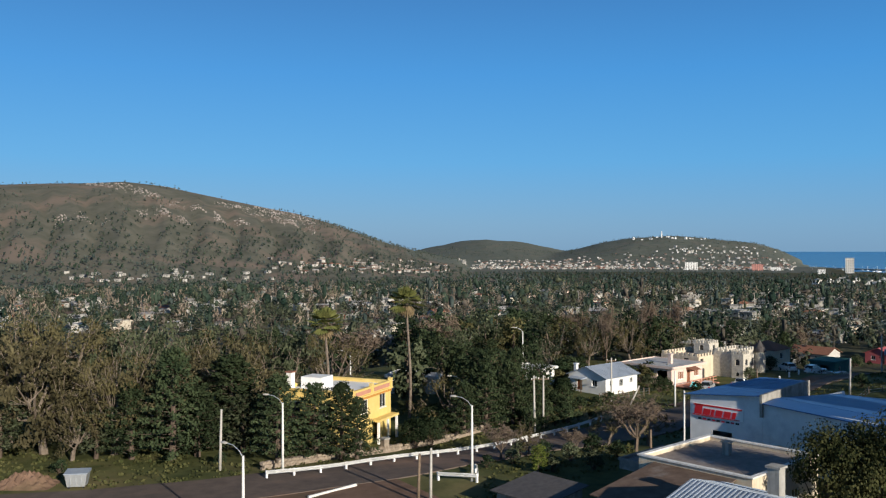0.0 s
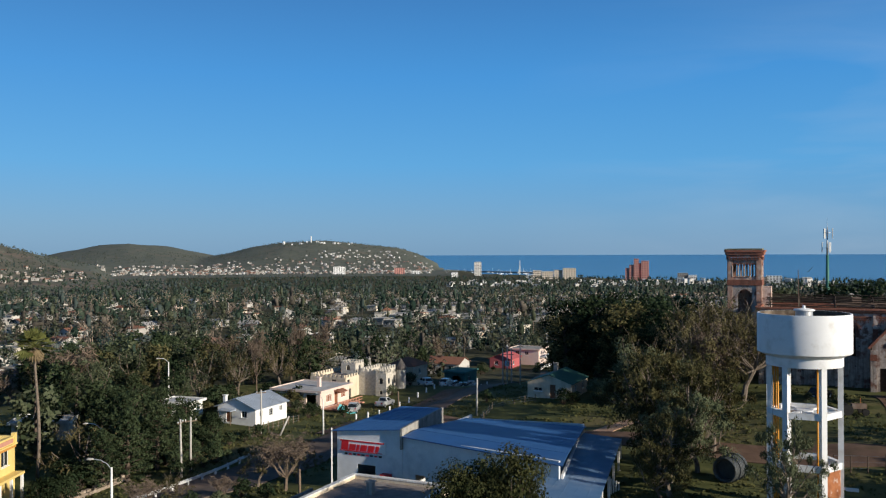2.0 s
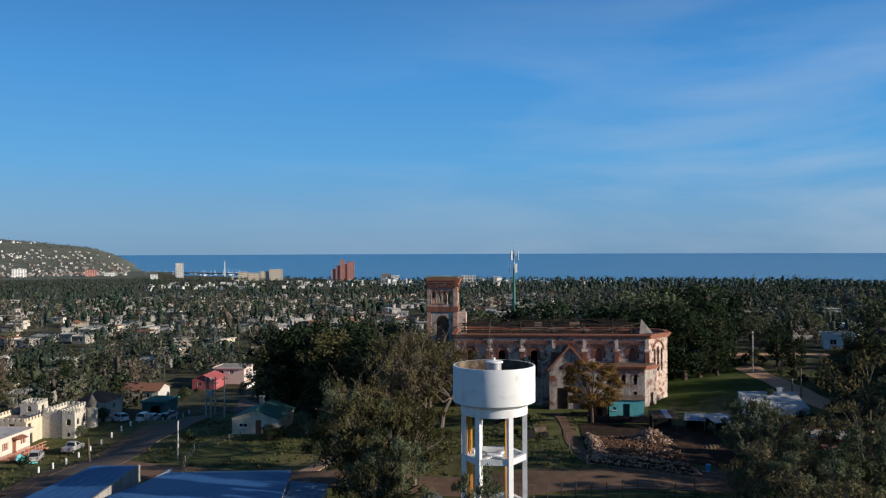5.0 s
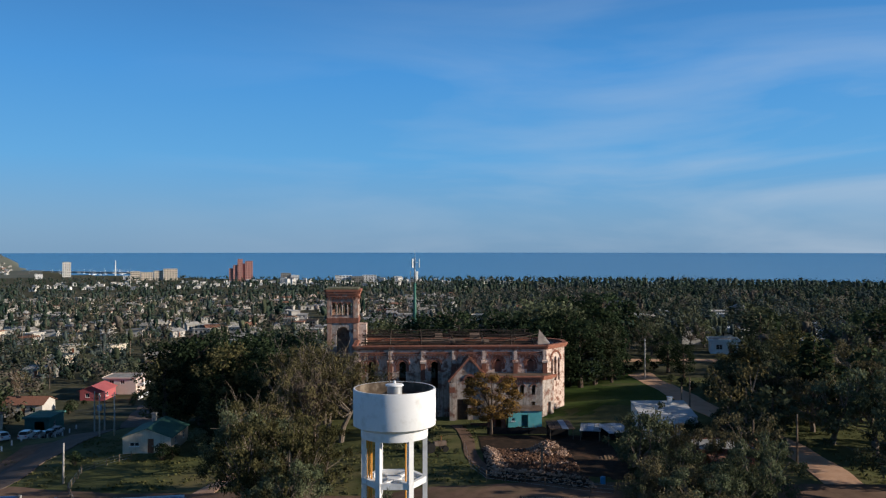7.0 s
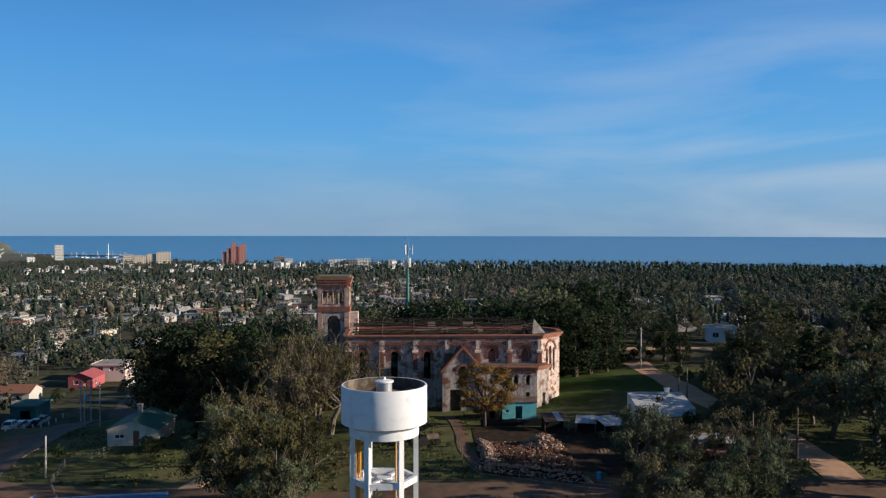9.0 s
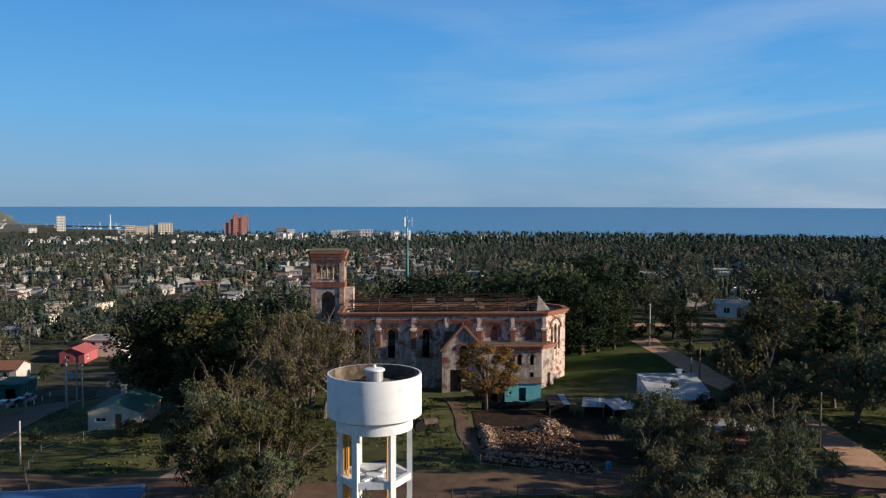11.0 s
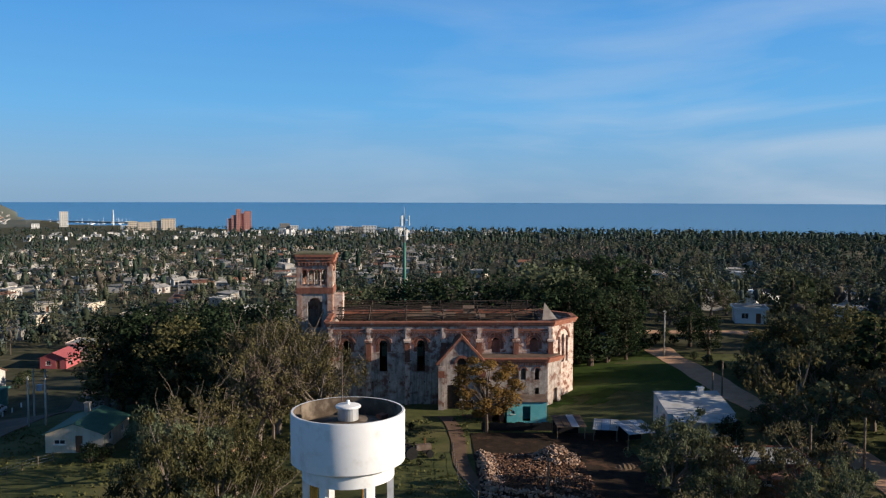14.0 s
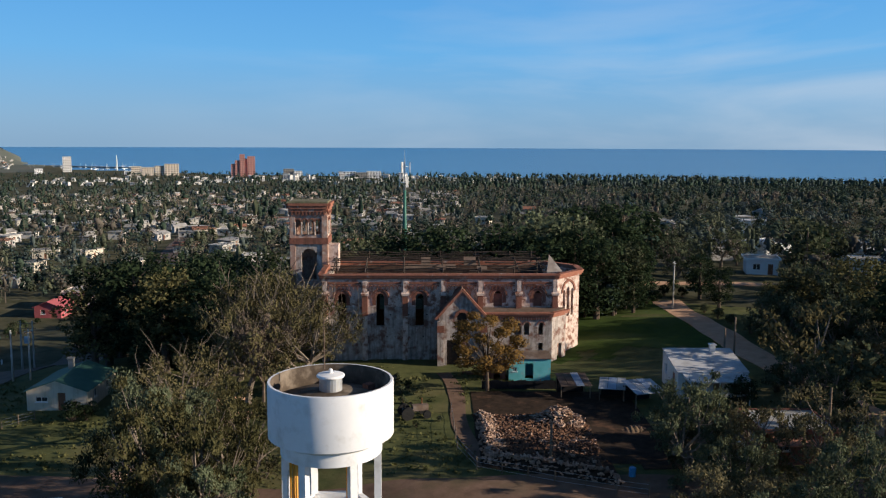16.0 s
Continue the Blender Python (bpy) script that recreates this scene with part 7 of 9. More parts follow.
def scatter(n, r0, r1, seed, az0=-33.0, az1=84.0):
    g = np.random.default_rng(seed)
    az = np.radians(g.uniform(az0, az1, n))
    r = np.sqrt(g.uniform(r0 ** 2, r1 ** 2, n))
    x, y = r * np.sin(az), r * np.cos(az)
    town = (np.sin(x * 0.021 + 1.7 * np.sin(y * 0.013)) * np.sin(y * 0.017 + 1.2 * np.sin(x * 0.011)))
    town_here = (np.degrees(az) < 46) & (r > 230) & (r < 950)
    keep = ~(town_here & (g.random(n) < np.where(town > 0.05, 0.45, 0.05)))
    keep &= ~((x > 25) & (x < 80) & (y > 112) & (y < 178) & (x - y * 0.45 > -44) & (x - y * 0.45 < 14) & (r < 190))
    keep &= ~((np.hypot(x - 115, y - 228) < 17) | (np.hypot(x - 178, y - 80) < 14) | (np.hypot(x - 74, y - 168) < 15))
    # open ground before the bungalows beyond the track and along the street
    for ax, ay, bx, by, w in ((146, 64, 192, 83, 6.5), (150, 51, 209, 67, 5.0), (84, 168, 118, 236, 11.0), (286, 330, 420, 512, 10.0)):
        t = np.clip(((x - ax) * (bx - ax) + (y - ay) * (by - ay)) / ((bx - ax) ** 2 + (by - ay) ** 2), 0, 1)
        keep &= np.hypot(x - ax - t * (bx - ax), y - ay - t * (by - ay)) > w
    keep &= clear_of(x, y)
    return x[keep], y[keep], g


# single trees nearest to the eye
near_kinds = [("eucalyptus", 0, None), ("dark", 0, None), ("pine", 0, None), ("eucalyptus", 1, "leaf_euc2"), ("cypress", 0, None), ("bare", 0, None), ("eucalyptus", 2, "leaf_sparse"), ("dark", 1, "leaf_conifer"), ("pine", 1, None), ("dark", 0, "leaf_euc")]
x, y, g = scatter(520, 116, 235, 21)
az_here = np.degrees(np.arctan2(x, y))
free = (np.hypot(x, y) > 165) | (az_here < 2) | (az_here > 66)
free &= ~((np.hypot(x - 108, y - 90) < 34) | (np.hypot(x - 140, y - 75) < 26) | (np.hypot(x + 6, y - 100) < 18))
x, y = x[free][:250], y[free][:250]
for i in range(len(x)):
    a = math.degrees(math.atan2(x[i], y[i]))
    k, s, leaf = near_kinds[int(g.integers(len(near_kinds)))]
    if a > 60 and k in ("bare", "cypress"):
        k, s, leaf = "eucalyptus", 1, None
    hgt = g.uniform(7, 11.5) * (1.15 if a > 60 else 0.9)
    tree(k, float(x[i]), float(y[i]), hgt, s, 0.16 if k != "eucalyptus" else 0.25, leaf, "trees of the near wood", 1.2)


def crowns(name, x, y, z, hgt, form, per, size, mat, g, label, lobes=7, solid=0.5):
    """Many tree crowns as one mesh: each is a handful of leafy lobes. form 0: round, 1: tall and open, 2: flat-topped pine."""
    k = len(x)
    rise = (np.arange(lobes) + g.random((k, lobes))) / lobes
    turn = g.random((k, lobes)) * 2 * np.pi
    f = form[:, None]
    out = np.where(f == 0, 0.24 * np.sin(np.pi * (0.12 + 0.76 * rise)), np.where(f == 1, 0.17 * np.sin(np.pi * (0.15 + 0.75 * rise)), 0.20)) * (0.55 + 0.75 * g.random((k, lobes)))
    up = np.where(f == 0, 0.24 + 0.62 * rise, np.where(f == 1, 0.26 + 0.68 * rise, 0.66 + 0.27 * rise))
    rad = np.where(f == 0, 0.22, np.where(f == 1, 0.155, 0.17)) * (0.7 + 0.6 * g.random((k, lobes)))
    h1 = hgt[:, None]
    centre = np.stack([x[:, None] + out * np.cos(turn) * h1, y[:, None] + out * np.sin(turn) * h1, z[:, None] + up * h1], 2).reshape(-1, 3)
    # the leafy mass of each crown
    ring, rows = (8, 3) if per > 20 else (6, 2)
    spin = g.random(k) * 6.28
    wide, high, mid_z = np.where(form == 0, 0.25, np.where(form == 1, 0.12, 0.24)) * solid, np.where(form == 0, 0.36, np.where(form == 1, 0.34, 0.12)) * solid, np.where(form == 0, 0.54, np.where(form == 1, 0.58, 0.80))
    v = np.zeros((k, ring * rows + 2, 3))
    for i in range(rows):
        lat = np.pi * ((i + 1) / (rows + 1) - 0.5)
        for j in range(ring):
            a, f = spin + 2 * np.pi * (j + 0.5 * (i % 2)) / ring, g.uniform(0.55, 1.35, k) * hgt
            v[:, i * ring + j] = np.stack([x + wide * f * np.cos(lat) * np.cos(a), y + wide * f * np.cos(lat) * np.sin(a), z + hgt * mid_z + high * f * np.sin(lat)], 1)
    v[:, -2] = np.stack([x, y, z + hgt * (mid_z - high)], 1)
    v[:, -1] = np.stack([x, y, z + hgt * (mid_z + high)], 1)
    tri = [(i * ring + j, i * ring + (j + 1) % ring, (i + 1) * ring + (j + 1) % ring, (i + 1) * ring + j) for i in range(rows - 1) for j in range(ring)]
    ends = [(ring * rows, (j + 1) % ring, j) for j in range(ring)] + [(ring * rows + 1, (rows - 1) * ring + j, (rows - 1) * ring + (j + 1) % ring) for j in range(ring)]
    step = (ring * rows + 2) * np.arange(k)[:, None, None]
    faces = (step + np.array(tri)).reshape(-1, 4).tolist() + (step + np.array(ends)).reshape(-1, 3).tolist()
    core = raw_mesh(name, v.reshape(-1, 3).tolist(), faces, mat)
    core.polygons.foreach_set("use_smooth", np.ones(len(faces), dtype=bool))
    tagged(new(name, core), label, "woodland", kind="stuff")
    each = max(1, per // lobes)
    c = np.repeat(centre, each, axis=0)
    r = np.repeat((rad * h1).ravel(), each)
    squash = np.repeat(np.repeat(np.where(form == 2, 0.6, np.where(form == 1, 1.1, 0.85)), lobes), each)
    d = g.normal(size=c.shape)
    d[:, 2] += 0.35
    d /= np.linalg.norm(d, axis=1, keepdims=True)
    pos = c + d * (r * (0.7 + 0.4 * g.random(len(r))))[:, None] * np.stack([np.ones(len(r)), np.ones(len(r)), squash], 1)
    # facing out of the lobe and out of the whole crown
    mid = np.repeat(np.stack([x, y, z + hgt * np.where(form == 2, 0.7, 0.5)], 1), lobes * each, axis=0)
    q = (pos - mid) / np.repeat(hgt * 0.38, lobes * each)[:, None]
    nn = 0.6 * d + 0.7 * q + np.array([0, 0, 0.15]) + 0.15 * g.normal(size=d.shape)
    me = quad_mesh(name, pos, nn, size * (0.5 + 0.9 * g.random(len(r))), mat, g, 0.6, 0.0, 0.05)
    return tagged(new(name, me), label, "woodland", kind="stuff")


def trunks(name, x, y, z, hgt, radius, label):
    """Slim three-sided trunks for trees too many to count."""
    k = len(x)
    v = np.zeros((k, 6, 3))
    for j in range(6):
        a, top = 2.094 * (j % 3) + x * 7.1, j >= 3
        w = radius * (0.55 if top else 1.0)
        v[:, j] = np.stack([x + w * np.cos(a), y + w * np.sin(a), z + hgt * 0.8 if top else z - 0.5], 1)
    b = 6 * np.arange(k)[:, None]
    faces = np.concatenate([b + np.array(q) for q in ((0, 1, 4, 3), (1, 2, 5, 4), (2, 0, 3, 5))])
    return tagged(new(name, raw_mesh(name, v.reshape(-1, 3).tolist(), faces.tolist(), M["bark"])), label, "woodland", kind="stuff")


def wood(name, n, r0, r1, seed, per, size, mats, label, tall=(7.5, 12.0), az0=-33.0, az1=84.0, stems=False, even=False, lobes=7, solid=0.6):
    x, y, g = scatter(n, r0, r1, seed, az0, az1)
    z = ground(x, y)
    r = np.hypot(x, y)
    hgt = g.uniform(tall[0], tall[1], len(x)) * np.where((r > 950) & (r < 1600), 1.25, 1.0) * (g.choice([0.8, 0.95, 1.1], len(x)) if even else g.choice([0.5, 0.8, 1.0, 1.4], len(x), p=(0.28, 0.30, 0.29, 0.13)))
    kind = g.integers(0, len(mats), len(x))
    # neighbouring trees are often alike
    patch = np.sin(x * 0.03 + 2 * np.sin(y * 0.02)) + np.sin(y * 0.037)
    kind = np.where(g.random(len(x)) < 0.55, ((patch + 2) / 4 * len(mats)).astype(int) % len(mats), kind)
    form = g.choice(3, len(x), p=(0.62, 0.24, 0.14)) * (not even)
    hgt = hgt * np.where(form == 1, 1.22, np.where(form == 2, 1.1, 0.88))
    # an even skyline towards the open sea
    deg = np.degrees(np.arctan2(x, y))
    hgt = np.where((deg > 44) & (r < 850), np.minimum(hgt, 10.0 - 2.0 * np.minimum(r / 400, 1) + g.normal(size=len(x)) * 0.5), hgt)
    # the shore belt grows taller pines towards the open sea
    hgt = np.where(r > 1000, hgt + 5.0 * np.clip((deg - 44) / 12, 0, 1), hgt)
    for m in range(len(mats)):
        sel = kind == m
        if sel.any():
            crowns(name, x[sel], y[sel], z[sel], hgt[sel], form[sel], per, size, M[mats[m]], g, label, lobes, solid)
    if stems:
        sel = (form > 0) & (hgt > 7) & (g.random(len(x)) < 0.4)
        trunks("wood_stems", x[sel], y[sel], z[sel], hgt[sel], 0.16, "slim pale trunks among the trees")


wood("middle_wood", 2500, 190, 430, 31, 98, 0.92, ["wood_grey", "wood_olive", "wood_dark", "wood_olive", "wood_brown"], "mixed dark green and olive trees of the town gardens", (5.5, 11.5), stems=True, solid=0.40)
wood("town_wood", 2000, 420, 640, 32, 35, 1.3, ["wood_grey", "wood_dark", "wood_dark", "wood_olive", "wood_brown"], "dark green trees among the town houses", (8.0, 13.0), stems=True, lobes=5)
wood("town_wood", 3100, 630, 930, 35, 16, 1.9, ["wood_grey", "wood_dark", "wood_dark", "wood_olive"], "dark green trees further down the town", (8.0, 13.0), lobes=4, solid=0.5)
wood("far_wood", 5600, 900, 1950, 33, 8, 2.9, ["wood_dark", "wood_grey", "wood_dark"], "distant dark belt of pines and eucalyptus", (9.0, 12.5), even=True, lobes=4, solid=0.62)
wood("garden_wood", 1300, 205, 440, 36, 32, 0.72, ["wood_grey", "wood_dark", "wood_olive"], "low green trees and hedges of the town gardens", (3.0, 6.0), 22.0, 47.0, lobes=4)
# bare pale trees here and there among them
M["pale_twig"] = material("pale_winter_twig", (0.17, 0.135, 0.105), (0.31, 0.25, 0.20), 0.95, 0.3, 0.1)
x, y, g = scatter(520, 215, 900, 41, -30, 60)
z = ground(x, y)
per = 70
h = np.repeat(g.uniform(8, 13, len(x)), per)
c = np.repeat(np.stack([x, y, z], 1), per, axis=0)
q = g.normal(size=c.shape) * np.array([0.15, 0.15, 0.24])
pos = c + q * h[:, None]
pos[:, 2] += h * 0.6
tagged(new("bare_wood", quad_mesh("bare_wood", pos, q + np.array([0.2, -0.4, 0.1]), 1.8 * (0.5 + g.random(len(h))), M["pale_twig"], g, 0.13, 0.9)), "pale leafless trees among the houses", "woodland", kind="stuff")
# trees on the hills: thick at the foot and on the seaward shoulder, thin on the stony top
g = np.random.default_rng(51)
az = np.radians(g.uniform(-34, 22, 15000))
r = np.sqrt(g.uniform(1250 ** 2, 3700 ** 2, 15000))
x, y = r * np.sin(az), r * np.cos(az)
z = ground(x, y)
deg = np.degrees(az)
patch = np.sin(x * 0.012 + np.sin(y * 0.01)) * np.sin(y * 0.008 + 1.5 * np.sin(x * 0.007))
share = np.where(z < 22, 0.75, np.where(patch > 0.25, 0.45, 0.05))
share = np.where((deg > -9.5) & (deg < -1) & (z > 10), 0.95, share)
share = np.where(deg >= -1, np.where(z < -14, 0.16, np.where(patch > 0.0, 0.75, 0.35)), share)
keep = (z > -43) & (g.random(len(x)) < share)
x, y, z, deg = x[keep], y[keep], z[keep], deg[keep]
hgt = g.uniform(4, 9.5, len(x)) * np.where(deg > -1, 0.8, 1.0)
form = g.choice(3, len(x), p=(0.55, 0.3, 0.15))
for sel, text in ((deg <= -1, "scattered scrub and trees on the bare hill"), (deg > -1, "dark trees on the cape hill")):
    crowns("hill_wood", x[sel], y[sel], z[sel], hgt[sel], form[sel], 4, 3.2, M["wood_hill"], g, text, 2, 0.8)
# pale rocks on the big hill
g = np.random.default_rng(52)
az = np.radians(g.uniform(-26, -8.5, 5200))
r = g.uniform(1850, 2480, 5200)
x, y = r * np.sin(az), r * np.cos(az)
z = ground(x, y)
deg = np.degrees(az)
lump = np.sin(x * 0.015 + 2 * np.sin(y * 0.009)) + 0.6 * np.sin(y * 0.031 + x * 0.02)
keep = (z > 40) & (lump > np.where((deg > -15) & (z > 55), -0.3, 0.75))
x, y, z = x[keep], y[keep], z[keep]
s = g.uniform(0.7, 3.2, len(x))
verts, faces = [], []
for i in range(len(x)):
    b = len(verts)
    a0 = g.random() * 3
    for k in range(4):
        verts.append((x[i] + s[i] * math.cos(a0 + k * 1.57) * (0.7 + 0.5 * g.random()), y[i] + s[i] * math.sin(a0 + k * 1.57), z[i] - 1))
    verts.append((x[i] + s[i] * 0.2, y[i], z[i] + s[i] * (0.4 + 0.5 * g.random())))
    faces += [(b, b + 1, b + 4), (b + 1, b + 2, b + 4), (b + 2, b + 3, b + 4), (b + 3, b, b + 4)]
M["granite"] = material("pale_granite", (0.24, 0.21, 0.19), (0.42, 0.37, 0.34), 0.95, 0.3, 0.2)
tagged(new("boulders", raw_mesh("boulders", verts, faces, M["granite"])), "pale granite boulders on the hill", "rocks", kind="stuff")

# town houses: a few kinds, then copies
KINDS = []
W1 = [(1.2, 2.5, 0.9, 2.1, "window"), (4.2, 5.1, 0.0, 2.1, "door"), (6.2, 7.4, 0.9, 2.1, "window")]
W2 = [(1.2, 2.4, 0.9, 2.1, "window"), (3.8, 5.0, 0.9, 2.1, "window")]
STYLES = [("white house with a pale flat roof", "dull_white", "slab", "dull_white", 8.5, 6.5, 2.8), ("white house with a grey tin gable roof", "dull_white", "gable", "dull_tin", 9, 6.5, 2.7),
          ("white house with a clay-tile gable roof", "dull_white", "gable", "tile_red", 9, 7, 2.7), ("cream house with a flat concrete roof", "pale_cream", "slab", "concrete", 9, 7, 3.0),
          ("white house with a tiled hip roof", "dull_white", "hip", "tile_red", 8, 7, 2.9), ("low house with a long pale shed roof", "concrete", "shed", "dull_tin", 11, 6.5, 2.6),
          ("unpainted block house with a brownish tin roof", "concrete", "shed", "rust_tin", 8.5, 6.5, 2.7), ("unpainted block house with a flat pale roof", "concrete", "slab", "dull_white", 8.5, 6.5, 2.9)]
for i, (hx, hy, ha) in enumerate(HOMES):
    s = hr.randrange(len(STYLES))
    if hr.random() < 0.35 or s == 4:
        s = hr.choice((3, 6, 5, 0, 7, 0, 3, 6, 5, 0, 7, 4))
    at = pose(hx, hy, gz(hx, hy) + 0.2, 0, 0, ha)
    known = [k for k in KINDS if k[0] == s]
    if known:
        copy_thing(known[0][1], at)
    else:
        text, wm, rf, rm, w, d, h = STYLES[s]
        ops = {"s": W1, "w": W2}
        if h > 4:
            ops = {"s": W1 + [(1.2, 2.5, 3.5, 4.7, "window"), (5.8, 7.1, 3.5, 4.7, "window")], "w": W2 + [(2, 3.2, 3.5, 4.7, "window")]}
        KINDS.append((s, house("town_house", text, at, w, d, h, M[wm], rf, M[rm], ops, rise=1.3 if rf != "shed" else 0.5, group="town houses", foot=2.5, thick=0.2, plain=True)))


# the pale town at the foot of the hills and along the shore: too many to count
def little_houses(name, spots, mat, roof_mat, label, tall=(2.5, 4.5), wide=1.0):
    verts, faces, slots = [], [], []
    g = np.random.default_rng(len(spots))
    for x, y in spots:
        z = gz(x, y)
        w, d, h = wide * g.uniform(2.6, 5.6), wide * g.uniform(2.2, 4.0), g.uniform(*tall)
        a = radians(g.choice([-48, 42, -20, 70]) + g.uniform(-8, 8))
        ca, sa = math.cos(a), math.sin(a)
        rise = g.choice([0.25, 0.3, 1.3])
        b = len(verts)

        def corner(px, py, pz):
            verts.append((x + px * ca - py * sa, y + px * sa + py * ca, pz))

        for zz in (z - 4, z + h):
            for px, py in ((-w, -d), (w, -d), (w, d), (-w, d)):
                corner(px, py, zz)
        faces += [(b, b + 1, b + 5, b + 4), (b + 1, b + 2, b + 6, b + 5), (b + 2, b + 3, b + 7, b + 6), (b + 3, b, b + 4, b + 7)]
        slots += [0, 0, 0, 0]
        # roof with eaves and a soffit
        b = len(verts)
        e = 0.45
        for px, py in ((-w - e, -d - e), (w + e, -d - e), (w + e, d + e), (-w - e, d + e)):
            corner(px, py, z + h)
        for px, py in ((-w - e, -d - e), (w + e, -d - e), (w + e, d + e), (-w - e, d + e)):
            corner(px, py, z + h + 0.22)
        corner(-w - e, 0, z + h + 0.22 + rise), corner(w + e, 0, z + h + 0.22 + rise)
        faces += [(b + 3, b + 2, b + 1, b), (b, b + 1, b + 5, b + 4), (b + 1, b + 2, b + 6, b + 5), (b + 2, b + 3, b + 7, b + 6), (b + 3, b, b + 4, b + 7), (b + 4, b + 5, b + 9, b + 8), (b + 6, b + 7, b + 8, b + 9), (b + 5, b + 6, b + 9), (b + 7, b + 4, b + 8)]
        slots += [1] * 9
        # windows and a door stand in the two long sides
        for s, lo, hi in ((-0.55, 0.35, 0.75), (0.0, 0.0, 0.72), (0.5, 0.35, 0.75)):
            for side in (-1, 1):
                q = len(verts)
                for px, pz in ((s * w - 0.55, z + h * lo), (s * w + 0.55, z + h * lo), (s * w + 0.55, z + h * hi), (s * w - 0.55, z + h * hi)):
                    corner(px, side * (d + 0.05), pz)
                faces.append((q, q + 1, q + 2, q + 3))
                slots.append(2)
    me = raw_mesh(name, verts, faces, [mat, roof_mat, M["glass"]])
    me.polygons.foreach_set("material_index", np.array(slots, dtype=np.int32))
    return tagged(new(name, me), label, "houses", kind="stuff")


def spots_seen(n, az0, az1, r0, r1, up0, up1, seed, fade=1.0):
    """Places on a slope between two angles of sight from the hilltop, thinning out upwards."""
    g = np.random.default_rng(seed)
    out = []
    for _ in range(60000):
        if len(out) >= n:
            break
        az, r = radians(g.uniform(az0, az1)), g.uniform(r0, r1)
        x, y = r * math.sin(az), r * math.cos(az)
        z = gz(x, y)
        up = math.degrees(math.atan2(z - 20.0, r))
        if up0 < up < up1 and z > -42.5 and g.random() > fade * (up - up0) / (up1 - up0):
            out.append((x, y))
    return out


def spots_in(n, az0, az1, r0, r1, seed, low=-42.5, high=60, rows=True):
    g = np.random.default_rng(seed)
    out = []
    while len(out) < n:
        az, r = radians(g.uniform(az0, az1)), g.uniform(r0, r1)
        x, y = r * math.sin(az), r * math.cos(az)
        z = gz(x, y)
        if low < z < high and (z < 0 or g.random() < 0.4) and (az > radians(19) or r > 1200 or g.random() < 0.35):
            out.append((x, y))
    return out


little_houses("hillside_houses", spots_seen(300, 1, 22.4, 2380, 3050, -1.45, -0.35, 61, 0.85), M["dull_white"], M["concrete"], "pale houses crowding the foot of the hill", (2.2, 4.2), 0.9)
little_houses("hillside_houses", spots_seen(210, 2, 22.2, 2380, 3000, -1.45, -0.45, 62, 0.85), M["old_white"], M["dull_white"], "white houses at the foot of the hill", (2.2, 4.0), 0.8)
little_houses("hillside_houses", spots_seen(260, 2, 22.2, 2380, 3000, -1.45, -0.3, 67, 0.8), M["hill_render"], M["tile_red"], "tiled houses at the foot of the hill", (2.2, 3.6), 0.9)
little_houses("hillside_houses", spots_seen(60, 14, 22.0, 2500, 3300, -0.4, 0.25, 71, 0.9), M["old_white"], M["dull_white"], "pale villas on the seaward slope", (2.2, 3.6), 0.8)
little_houses("far_houses", spots_seen(60, -11.5, 0.5, 1350, 2000, -1.75, -0.75, 63, 0.5), M["dull_white"], M["tile_red"], "tiled houses below the big hill", (2.4, 4.2))
little_houses("far_houses", spots_seen(42, -11.5, 0.5, 1350, 2000, -1.75, -0.75, 68, 0.5), M["hill_render"], M["dull_white"], "white houses below the big hill", (2.4, 4.2))
little_houses("far_houses", spots_seen(34, -24, -11, 1100, 1600, -2.2, -1.35, 69, 0.5), M["dull_white"], M["concrete"], "scattered pale houses below the big hill", (2.4, 3.4))
for k, (n, wm, rm, text) in enumerate(((150, "dull_white", "concrete", "pale houses with flat concrete roofs"), (120, "dull_white", "dull_white", "white houses with pale roofs"), (70, "pale_cream", "tile_red", "cream houses with clay-tile roofs"), (90, "concrete", "dull_tin", "unpainted houses with tin roofs"), (70, "concrete", "rust_tin", "unpainted houses with rusty roofs"), (22, "pink", "pale_roof", "pink houses with pale roofs"))):
    little_houses("town_houses", spots_in(n, -28, 50, 440, 1150, 80 + k), M[wm], M[rm], text, (2.4, 3.6))
little_houses("hilltop_houses", spots_in(16, 12.5, 17.5, 3150, 3480, 64, low=48, high=120), M["white_paint"], M["old_white"], "white buildings near the hill's top")
little_houses("shore_houses", spots_in(150, 23.5, 54, 1480, 1740, 65), M["old_white"], M["dull_white"], "pale houses along the shore", (3, 6))
little_houses("shore_houses", spots_in(9, 38, 47, 1500, 1700, 66), M["old_white"], M["concrete"], "pale apartment houses along the shore", (8, 13))

# the wood on the sunny side, close enough to tell the crowns apart
wood("side_wood", 520, 165, 330, 34, 105, 0.44, ["wood_olive", "wood_grey", "wood_olive", "wood_brown"], "dense eucalyptus wood beyond the sandy track", (7, 10), 58.0)

# ---- far landmarks on the shore ----


